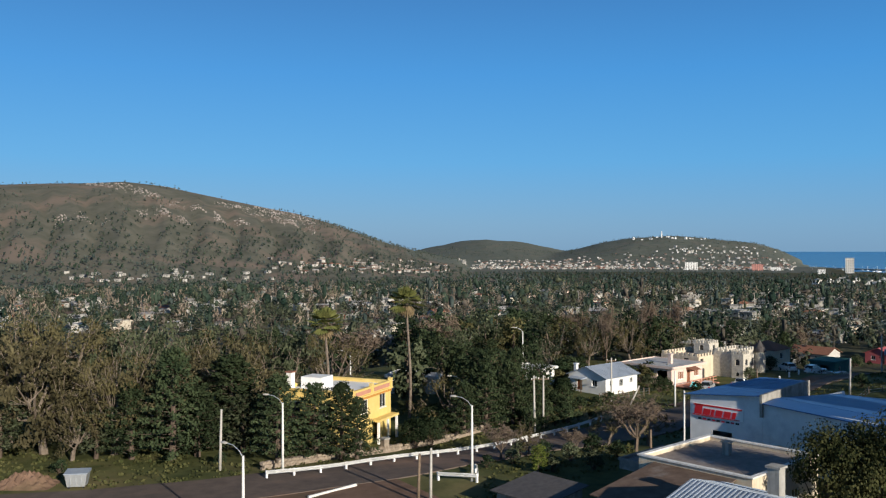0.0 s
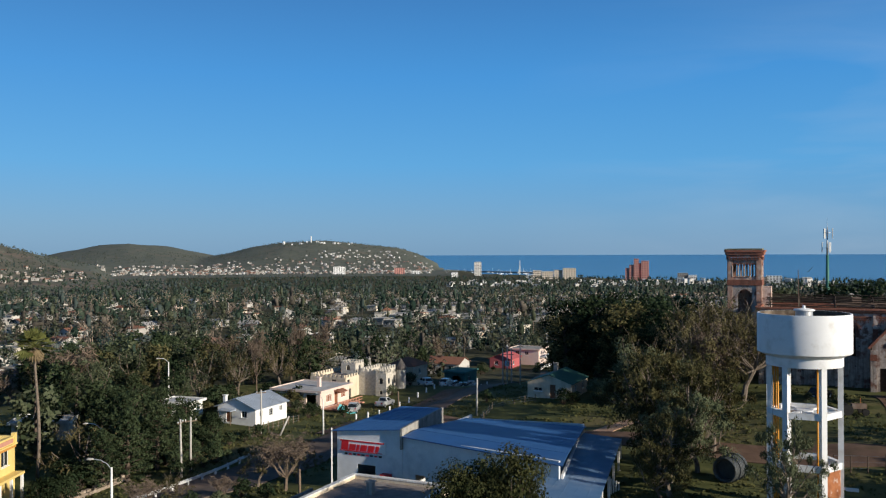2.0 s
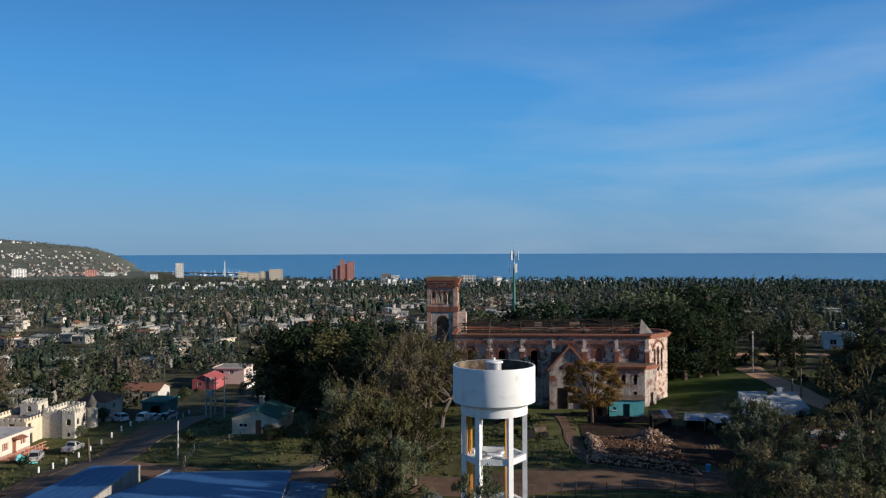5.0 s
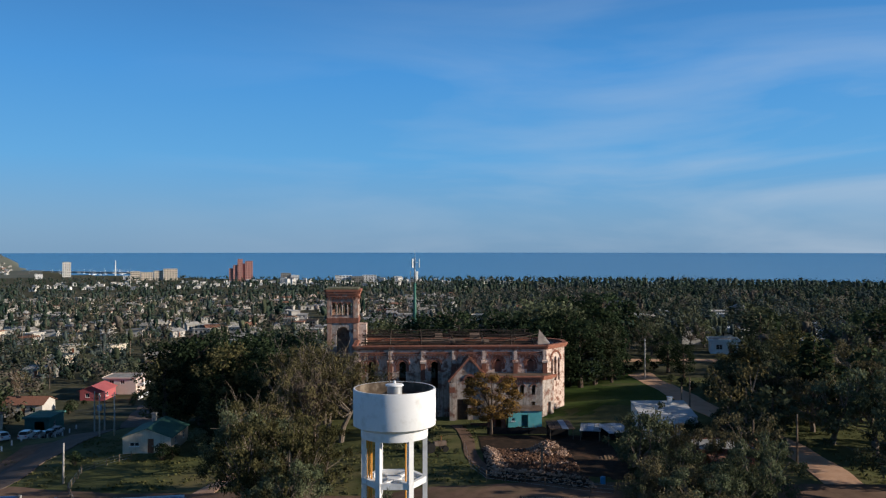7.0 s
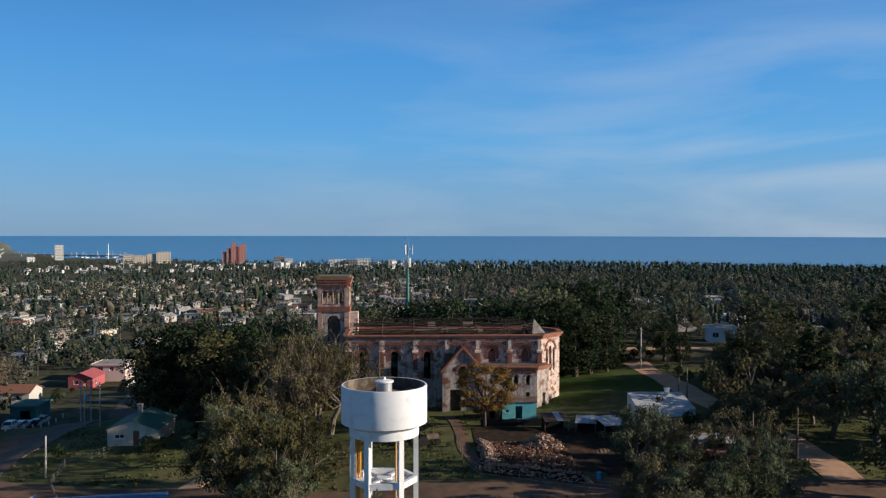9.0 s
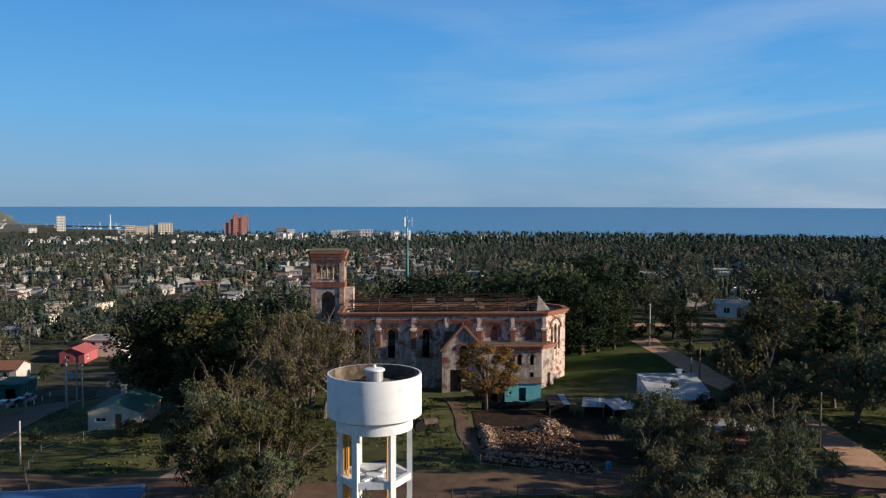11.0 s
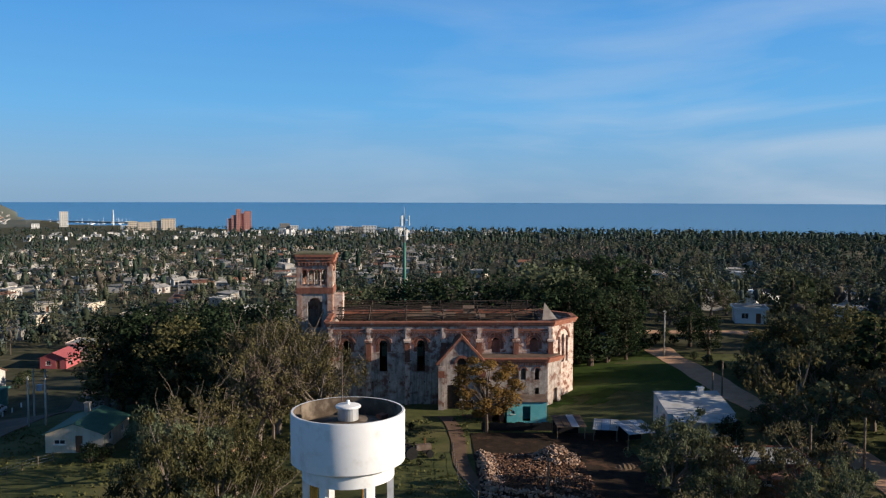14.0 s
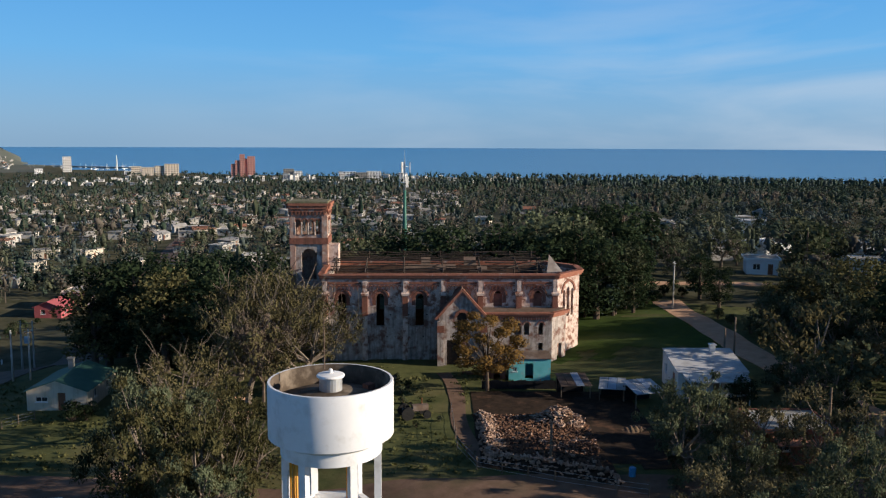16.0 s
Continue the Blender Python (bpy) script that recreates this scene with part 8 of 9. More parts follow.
def block(parent, name, x0, x1, y0, y1, z0, z1, mat, floors, bays, recess=0.25):
    """A far building block: a body and a row of window bands for each storey."""
    bm = bmesh.new()
    box(bm, x0, x1, y0, y1, z0, z1)
    body = part(name, bm, mat, parent)
    for k in range(floors):
        z = z0 + (z1 - z0) * (k + 0.35) / floors
        bm = bmesh.new()
        for j in range(bays):
            x = x0 + (x1 - x0) * (j + 0.2) / bays
            box(bm, x, x + (x1 - x0) / bays * 0.6, y0 - 0.12, y0 + 0.1, z, z + (z1 - z0) / floors * 0.45)
        part("window_row", bm, M["glass"], body)
    return body


def far_at(az, r):
    return r * math.sin(radians(az)), r * math.cos(radians(az))


M["brick_red"] = material("brick_red_render", (0.48, 0.23, 0.20), (0.58, 0.29, 0.25), 0.85, 0.1, 0.0)
M["beige"] = material("beige_render", (0.60, 0.52, 0.42), (0.72, 0.63, 0.52), 0.85, 0.1, 0.0)
x, y = far_at(35.9, 1790)
rb = thing("red_apartment_block", "stepped brick-red apartment block by the sea", "apartment block", pose(x, y, -43, 0, 0, -36))
for x0, x1, y0, h, f in ((-23, -9, 2, 28, 8), (-15, -5, 0, 35, 10), (-6, 4, -2, 47, 13), (3, 12, 1, 38, 11), (9, 24, -1, 43, 12)):
    block(rb, "tower", x0, x1, y0, y0 + 14, 0, h, M["brick_red"], f, 3)
x, y = far_at(25.45, 2150)
wb = thing("white_tower_block", "white high-rise block by the harbour", "apartment block", pose(x, y, -43, 0, 0, -26))
block(wb, "tower", -9, 9, 0, 14, 0, 37, M["old_white"], 10, 4)
x, y = far_at(31.5, 1880)
hb = thing("long_beige_hotel", "long beige hotel front with many windows", "hotel", pose(x, y, -43, 0, 0, -32))
for x0, x1, h, f in ((-78, -60, 21, 5), (-58, -34, 19, 5), (-32, -14, 22, 5), (-13, 15, 26, 6)):
    block(hb, "wing", x0, x1, 0 if x0 < -14 else -4, 16, 0, h, M["beige"], f, 5)
for az, r, w, h, mat in ((38.8, 1720, 10, 19, "concrete"), (39.4, 1710, 8, 15, "white_paint"), (42.6, 1700, 16, 14, "white_paint"), (43.5, 1690, 12, 13, "concrete"), (44.3, 1700, 14, 15, "white_paint"), (23.9, 2050, 8, 12, "white_paint"), (29.0, 1950, 10, 9, "white_paint"), (20.2, 2350, 14, 18, "brick_red"), (21.3, 2350, 12, 10, "white_paint"), (16.2, 2350, 16, 22, "white_paint"), (46.2, 1680, 8, 13, "white_paint")):
    x, y = far_at(az, r)
    ob = thing("seaside_building", "pale flat-roofed seaside building", "building", pose(x, y, gz(x, y) - 1, 0, 0, -az), "seaside buildings")
    block(ob, "body", -w, w, 0, 12, 0, h, M[mat], max(2, int(h / 3)), 5)
x, y = far_at(28.25, 2250)
nd = thing("chimney_mast", "slender white mast by the harbour", "mast", pose(x, y, -44))
bm = bmesh.new()
lathe(bm, [(1.6, 0), (1.3, 22), (0.7, 40)], 12)
part("shaft", bm, M["white_pole"], nd)
x, y = far_at(14.35, 3420)
am = thing("hilltop_mast", "white mast on the hill's top", "mast", pose(x, y, gz(x, y)))
bm = bmesh.new()
lathe(bm, [(2.6, -3), (2.4, 14), (1.6, 24)], 10)
part("shaft", bm, M["white_pole"], am)
# harbour mole and moored masts
bm = bmesh.new()
for az0, az1, r0, r1 in ((23.4, 27.6, 2780, 2560), (27.6, 30.8, 2560, 2450)):
    (ax, ay), (bx, by) = far_at(az0, r0), far_at(az1, r1)
    box(bm, 0, math.hypot(bx - ax, by - ay), -6, 6, -60, -40.2, along(ax, ay, bx, by))
ob = link_mesh("harbour_mole", bm, M["concrete"])
tagged(ob, "long low stone harbour mole", "mole", kind="structure")
hm = random.Random(3)
for k in range(34):
    x, y = far_at(23.2 + 6.2 * hm.random(), hm.uniform(2380, 2700))
    sb = thing("sailing_boat", "small white moored sailing boat", "boat", pose(x, y, SEA + 1.0, 0, 0, hm.uniform(0, 360)), "boats in the harbour")
    bm = bmesh.new()
    prism(bm, [(-4, -1.3), (2, -1.5), (5, 0), (2, 1.5), (-4, 1.3)], -0.8, 0.9)
    part("hull", bm, M["white_paint"], sb)
    bm = bmesh.new()
    tube(bm, [(0.5, 0, 0.8), (0.5, 0, 12)], [0.22, 0.15], 4)
    part("mast", bm, M["white_pole"], sb)

# ---- street things ----


def street_lamp(x, y, height, heading, label="tall whitewashed street lamp with a curved arm", arms=1):
    ob = thing("street_lamp", label, "street lamp", pose(x, y, gz(x, y), 0, 0, heading), "street lamps")
    bm = bmesh.new()
    tube(bm, [(0, 0, -0.4), (0, 0, height * 0.5), (0, 0, height - 0.7)], [0.13, 0.11, 0.08], 10)
    part("pole", bm, M["white_pole"], ob, smooth=True)
    for s in range(arms):
        d = 1 - 2 * s
        bm = bmesh.new()
        tube(bm, [(0, 0, height - 0.9), (0.35 * d, 0, height - 0.4), (0.9 * d, 0, height - 0.08), (1.5 * d, 0, height)], [0.035] * 4, 6)
        arm = part("arm", bm, M["steel"], ob)
        bm = bmesh.new()
        lathe(bm, [(0.08, 0), (0.18, 0.03), (0.19, 0.10), (0.09, 0.16)], 12, m=pose(1.75 * d, 0, height - 0.06, 0, 0, 0) @ Matrix.Diagonal((1.7, 0.8, 1, 1)))
        part("lamp_head", bm, M["pole"], arm, "pale lamp head")
    return ob


def utility_pole(x, y, height, lean=0.0, cross=True, mat="pole", label="weathered concrete power pole"):
    ob = thing("utility_pole", label, "pole", pose(x, y, gz(x, y), lean, 0, (x * 31) % 90), "power poles")
    bm = bmesh.new()
    tube(bm, [(0, 0, -0.5), (0, 0, height)], [0.15, 0.10], 8)
    part("shaft", bm, M[mat], ob, smooth=True)
    if cross:
        bm = bmesh.new()
        box(bm, -0.7, 0.7, -0.06, 0.06, height - 0.5, height - 0.38)
        bar = part("cross_arm", bm, M["wood"], ob)
        for px in (-0.6, 0.0, 0.6):
            bm = bmesh.new()
            lathe(bm, [(0.05, height - 0.38), (0.07, height - 0.3), (0.04, height - 0.2)], 8, (px, 0))
            part("insulator", bm, M["white_pole"], bar)
    return ob


street_lamp(2.4, 75.9, 7.4, 160)
street_lamp(-15.2, 80.4, 7.3, 165)
street_lamp(-13.9, 59.0, 7.2, 150)
street_lamp(2.4, 109, 6.2, 180)
street_lamp(30.9, 114.7, 5.4, 110)
street_lamp(-14, 128, 7, 180)
street_lamp(14, 152, 8, 180)
utility_pole(-21.3, 81.2, 5.8, 2, False)
utility_pole(10.6, 100.6, 6.7, -1)
utility_pole(11.9, 103.2, 6.4, 1)
utility_pole(-2.2, 69.9, 4.0, 5, False, "wood", "old grey wooden post leaning slightly")
utility_pole(-1.2, 70.4, 4.3, 1, False, "pole", "thin grey post by the road")
utility_pole(20.4, 84.9, 2.6, 0, False, "wood", "short wooden post with a meter box")
utility_pole(23.4, 119.9, 6.3, 0, True)
utility_pole(25.5, 117.6, 3.0, 25, False, "pole", "short leaning post by the cottage")
utility_pole(52.7, 111.3, 5.4, 1, False)
utility_pole(69.2, 133.6, 7.0, 0)
utility_pole(70.6, 131.4, 7.0, 0)
utility_pole(44.5, 121.5, 3.4, -3, False, "wood", "dark wooden post by the road")
utility_pole(152.3, 79.2, 8.0, 0, True)
utility_pole(127.4, 58.5, 5.6, 0, False, "wood", "wooden post beside the sandy track")
utility_pole(125.5, 59.0, 4.4, 0, False, "wood", "wooden post beside the sandy track")
utility_pole(110.5, 36.5, 6.5, 0, False, "wood", "wooden post beside the sandy track")
utility_pole(106.5, 40.5, 6.0, 0, False, "wood", "wooden post beside the sandy track")
utility_pole(84.5, 57.3, 4.2, 0, False, "wood", "thin wooden post beside the dirt road")
for az, r in ((-9, 330), (-4, 420), (3, 380), (7, 300), (12, 420), (17, 330), (22, 390), (28, 330), (33, 420), (9, 520), (15, 560), (20, 500), (26, 560), (-15, 420), (-20, 480)):
    utility_pole(*far_at(az, r), 9.5, 0, True, "pole", "pale power pole among the town's trees")
tf = thing("transformer", "pole-mounted transformer between two posts", "transformer", pose(79.5, 153.5, gz(79.5, 153.5), 0, 0, -40))
for px in (-0.9, 0.9):
    bm = bmesh.new()
    tube(bm, [(px, 0, -0.5), (px, 0, 8.2)], [0.16, 0.11], 8)
    part("post", bm, M["pole"], tf)
bm = bmesh.new()
box(bm, -0.4, 0.4, -0.35, 0.35, 4.6, 5.6)
can = part("transformer_can", bm, M["grey_tin"], tf)
bm = bmesh.new()
for z in (4.1, 7.0, 7.8):
    box(bm, -1.4, 1.4, -0.07, 0.07, z - 0.1, z)
part("cross_arm", bm, M["wood"], tf)


def guard_rail(ax, ay, bx, by, n, label):
    ob = thing("guard_rail", label, "guard rail", pose(ax, ay, 0, 0, 0, 0))
    pts = []
    for k in range(n + 1):
        x, y = ax + (bx - ax) * k / n, ay + (by - ay) * k / n
        off = 2.8 * math.sin(math.pi * k / n)
        d = Vector((by - ay, ax - bx)).normalized()
        x, y = x + d.x * off, y + d.y * off
        z = gz(x, y)
        pts.append((x - ax, y - ay, z))
        bm = bmesh.new()
        box(bm, -0.09, 0.09, -0.09, 0.09, -0.4, 0.78, pose(x - ax, y - ay, z, 0, 0, math.degrees(math.atan2(by - ay, bx - ax))))
        part("post", bm, M["white_paint"], ob)
    for a, b in zip(pts, pts[1:]):
        m = along(a[0], a[1], b[0], b[1])
        ln = math.hypot(b[0] - a[0], b[1] - a[1])
        bm = bmesh.new()
        prof = [(-0.10, 0.45), (-0.17, 0.53), (-0.10, 0.61), (-0.17, 0.70), (-0.10, 0.80)]
        vs = [[bm.verts.new(m @ Vector((x, py, z + pz))) for py, pz in prof] for x, z in ((-0.01, a[2]), (ln + 0.01, b[2]))]
        for i in range(4):
            bm.faces.new((vs[0][i], vs[1][i], vs[1][i + 1], vs[0][i + 1]))
        bmesh.ops.solidify(bm, geom=bm.faces[:], thickness=0.03)
        part("rail", bm, M["white_paint"], ob)
    return ob


guard_rail(-16.2, 77.9, 19.4, 106.2, 18, "long white-painted guard rail along the road bend")
guard_rail(-0.6, 76.3, 2.8, 78.9, 2, "short grey guard rail beside the lamp post")
bm = bmesh.new()
box(bm, 0, 5.2, -0.09, 0.09, -0.3, 0.16)
kb = link_mesh("kerb", bm, M["old_white"])
kb.matrix_basis = along(-11.4, 71.4, -7.6, 75.3, gz(-9, 73.5) + 0.05)
tagged(kb, "white-painted kerb of a traffic island", "kerb", kind="structure")

# white bollards along the parking strip
bol = thing("bollard", "short white-painted concrete bollard", "bollard", pose(38.7, 124.6, gz(38.7, 124.6)), "bollards along the road")
bm = bmesh.new()
lathe(bm, [(0.14, -0.3), (0.14, 0.75), (0.11, 0.9), (0.03, 0.94)], 12)
part("post", bm, M["white_paint"], bol)
bm = bmesh.new()
lathe(bm, [(0.20, -0.3), (0.20, 0.08)], 12)
part("foot", bm, M["concrete"], bol)
for k in range(1, 17):
    x, y = 38.7 + 2.9 * k, 124.6 + 3.1 * k
    copy_thing(bol, pose(x, y, gz(x, y)))


def fence(points, step, height, label, mat="wood", wires=3, group=""):
    ob = thing("fence", label, "fence", pose(points[0][0], points[0][1], 0), group)
    ox, oy = points[0]
    last = None
    for (ax, ay), (bx, by) in zip(points, points[1:]):
        n = max(1, round(math.hypot(bx - ax, by - ay) / step))
        for k in range(n + (1 if (bx, by) == tuple(points[-1]) else 0)):
            x, y = ax + (bx - ax) * k / n, ay + (by - ay) * k / n
            z = gz(x, y)
            bm = bmesh.new()
            tube(bm, [(x - ox, y - oy, z - 0.3), (x - ox + 0.04 * math.sin(k * 3), y - oy, z + height * (0.92 + 0.1 * math.sin(k * 5)))], [0.07, 0.06], 6)
            part("post", bm, M[mat], ob)
            if last:
                bm = bmesh.new()
                for w in range(wires):
                    h = height * (w + 0.7) / wires * 0.95
                    tube(bm, [(last[0] - ox, last[1] - oy, last[2] + h), (x - ox, y - oy, z + h)], [0.012, 0.012], 3)
                part("wire", bm, M["steel"], ob)
            last = (x, y, z)
    return ob


fence([(49.0, 100.5), (51.5, 107.5), (56, 113), (63, 112.5)], 1.6, 1.1, "weathered post and wire fence round the field")
fence([st(52.6, 41.5), st(52.9, 30), st(54.5, 25.5), st(61, 22.4), st(68.5, 20.2)], 2.6, 1.3, "wire fence with thin posts round the wood yard")
fence([(67.5, 61.5), (71.5, 57), (75.5, 52), (79.0, 47.5)], 1.7, 1.9, "dark post fence along the dirt road", "dark_bark")
fence([(22.0, 121.5), (26, 124.5), (30.5, 127.5)], 1.1, 1.2, "low wooden fence before the white cottage")
for ax, ay, bx, by in ((62.8, 58.6, 65.0, 56.4), (69.5, 51.8, 72.0, 49.0)):
    bm = bmesh.new()
    z = gz(ax, ay)
    box(bm, 0, math.hypot(bx - ax, by - ay), -0.09, 0.09, z - 0.6, z + 0.32, along(ax, ay, bx, by))
    ob = link_mesh("low_wall", bm, M["white_paint"])
    tagged(ob, "low whitewashed boundary wall by the water tower", "wall", kind="structure")

# rubble wall before the yellow house, stone by stone
sw = thing("stone_wall", "low rubble stone wall before the yellow house", "wall", pose(-17, 81.5, 0))
line = [(-17.5, 81.6), (-12, 88.2), (-7.6, 93.0), (-3.8, 97.0), (0.6, 100.6), (5.0, 104.5)]
srg = random.Random(8)
stone_me = []
for v in range(5):
    bm = bmesh.new()
    box(bm, -0.26, 0.26, -0.2, 0.2, -0.14, 0.14)
    for q in bm.verts:
        q.co += Vector((srg.uniform(-0.05, 0.05), srg.uniform(-0.05, 0.05), srg.uniform(-0.04, 0.04)))
    me = bpy.data.meshes.new("stone")
    bmesh.ops.recalc_face_normals(bm, faces=bm.faces)
    bm.to_mesh(me)
    bm.free()
    me.materials.append(M["stone_wall"])
    stone_me.append(me)
count = 0
for (ax, ay), (bx, by) in zip(line, line[1:]):
    ln = math.hypot(bx - ax, by - ay)
    head = math.degrees(math.atan2(by - ay, bx - ax))
    for k in range(int(ln / 0.5)):
        x, y = ax + (bx - ax) * (k + 0.5) * 0.5 / ln, ay + (by - ay) * (k + 0.5) * 0.5 / ln
        for c in range(srg.choice((2, 3, 3)) if count < 200 else 2):
            o = new("stone", stone_me[srg.randrange(5)])
            o.parent = sw
            o.matrix_basis = pose(x + 17 + 0.25 * (c % 2), y - 81.5, gz(x, y) + 0.08 + 0.27 * c, srg.uniform(-8, 8), srg.uniform(-8, 8), head + srg.uniform(-10, 10))
            count += 1
# gate piers of the yellow house
for x, y in ((-9.2, 91.6), (-6.6, 94.2)):
    ob = thing("gate_pier", "square pale stone gate pier", "pier", pose(x, y, gz(x, y), 0, 0, 47), "gate piers of the yellow house")
    bm = bmesh.new()
    box(bm, -0.35, 0.35, -0.35, 0.35, -0.4, 1.5)
    part("shaft", bm, M["stone_wall"], ob)
    bm = bmesh.new()
    box(bm, -0.45, 0.45, -0.45, 0.45, 1.5, 1.65)
    part("cap", bm, M["concrete"], ob)

# waste container
bn = thing("waste_container", "grey steel waste container with a bluish lid", "waste container", pose(-32.4, 75.6, gz(-32.4, 75.6), 0, 0, 8))
bm = bmesh.new()
vs = [bm.verts.new(p) for p in ((-0.75, -0.5, 0.15), (0.75, -0.5, 0.15), (0.75, 0.5, 0.15), (-0.75, 0.5, 0.15), (-0.95, -0.62, 1.25), (0.95, -0.62, 1.25), (0.95, 0.62, 1.25), (-0.95, 0.62, 1.25))]
for f in ((3, 2, 1, 0), (4, 5, 6, 7), (0, 1, 5, 4), (1, 2, 6, 5), (2, 3, 7, 6), (3, 0, 4, 7)):
    bm.faces.new([vs[i] for i in f])
part("body", bm, M["steel"], bn)
bm = bmesh.new()
prism(bm, [(-1.0, -0.68), (1.0, -0.68), (1.0, 0.68), (-1.0, 0.68)], 1.26, lambda x, y: 1.34 + 0.12 * (y + 0.68))
part("lid", bm, M["grey_tin"], bn, "bluish hinged lid")
for px in (-0.6, 0.6):
    for py in (-0.4, 0.4):
        bm = bmesh.new()
        lathe(bm, [(0.1, -0.04), (0.1, 0.04)], 10, m=pose(px, py, 0.08, 90, 0, 0))
        part("castor", bm, M["rubber"], bn)
bm = bmesh.new()
for px in (-0.45, 0, 0.45):
    box(bm, px - 0.04, px + 0.04, -0.62, -0.55, 0.3, 1.1)
part("rib", bm, M["steel"], bn)

# earth heaps
def heap(name, x, y, w, d, h, mat, label, seed):
    g = random.Random(seed)
    bm = bmesh.new()
    n, m = 31, 23
    grid = [[None] * m for _ in range(n)]
    for i in range(n):
        for j in range(m):
            u, v = 2 * i / (n - 1) - 1, 2 * j / (m - 1) - 1
            q = max(0, 1 - u * u) * max(0, 1 - v * v)
            wx, wy = x + u * w / 2, y + v * d / 2
            grid[i][j] = bm.verts.new((u * w / 2, v * d / 2, gz(wx, wy) - gz(x, y) - 0.05 + h * q * (0.72 + 0.16 * g.random() + 0.3 * math.sin(i * 0.9 + 2) * math.sin(j * 1.1))))
    for i in range(n - 1):
        for j in range(m - 1):
            bm.faces.new((grid[i][j], grid[i + 1][j], grid[i + 1][j + 1], grid[i][j + 1]))
    ob = thing(name, label, "heap", pose(x, y, gz(x, y)))
    part("mound", bm, mat, ob)


heap("earth_heap", -37.2, 76.2, 5.4, 3.2, 1.3, M["dirt"], "heap of pale earth and rubble by the road", 1)
heap("earth_heap", 78.5, 99.0, 6.5, 3.6, 0.9, M["sand_road"], "heap of sandy earth beside the field", 2)
heap("earth_heap", 99.0, 57.0, 3.5, 2.4, 0.3, M["dirt"], "low patch of reddish earth in the wood yard", 3)

# black corrugated culvert pipe on end
dr = thing("culvert_pipe", "black corrugated plastic pipe section lying in the grass", "pipe", pose(57.3, 64.4, gz(57.3, 64.4) + 1.25, 90, 0, 114))
bm = bmesh.new()
prof = []
for k in range(9):
    z = -1.3 + 0.3 * k
    prof += [(1.12, z), (1.2, z + 0.07), (1.2, z + 0.17), (1.12, z + 0.24)]
prof += [(0.95, 1.35), (0.95, -1.2), (1.12, -1.3)]
lathe(bm, prof, 32, closed=False)
part("shell", bm, M["plastic"], dr)
bm = bmesh.new()
for z in (-0.55, 0.65):
    lathe(bm, [(1.2, z), (1.32, z + 0.03), (1.32, z + 0.13), (1.2, z + 0.16)], 32)
part("rib", bm, M["plastic"], dr)

# ---- cars ----
M["car_silver"] = material("silver_car_paint", (0.50, 0.51, 0.52), (0.56, 0.57, 0.58), 0.3, 1.0, 0.0, metal=0.4)
M["car_white"] = material("white_car_paint", (0.72, 0.72, 0.72), (0.78, 0.78, 0.78), 0.25, 1.0, 0.0)
M["car_dark"] = material("dark_car_paint", (0.03, 0.035, 0.045), (0.05, 0.055, 0.065), 0.25, 1.0, 0.0)
M["car_glass"] = material("car_glass", (0.015, 0.018, 0.02), (0.02, 0.024, 0.027), 0.05, 1.0, 0.0, spec=0.7)
M["lamp_white"] = material("headlight_glass", (0.6, 0.6, 0.6), (0.7, 0.7, 0.7), 0.15, 1.0, 0.0)
M["lamp_red"] = material("tail_light", (0.35, 0.01, 0.01), (0.42, 0.015, 0.015), 0.2, 1.0, 0.0)


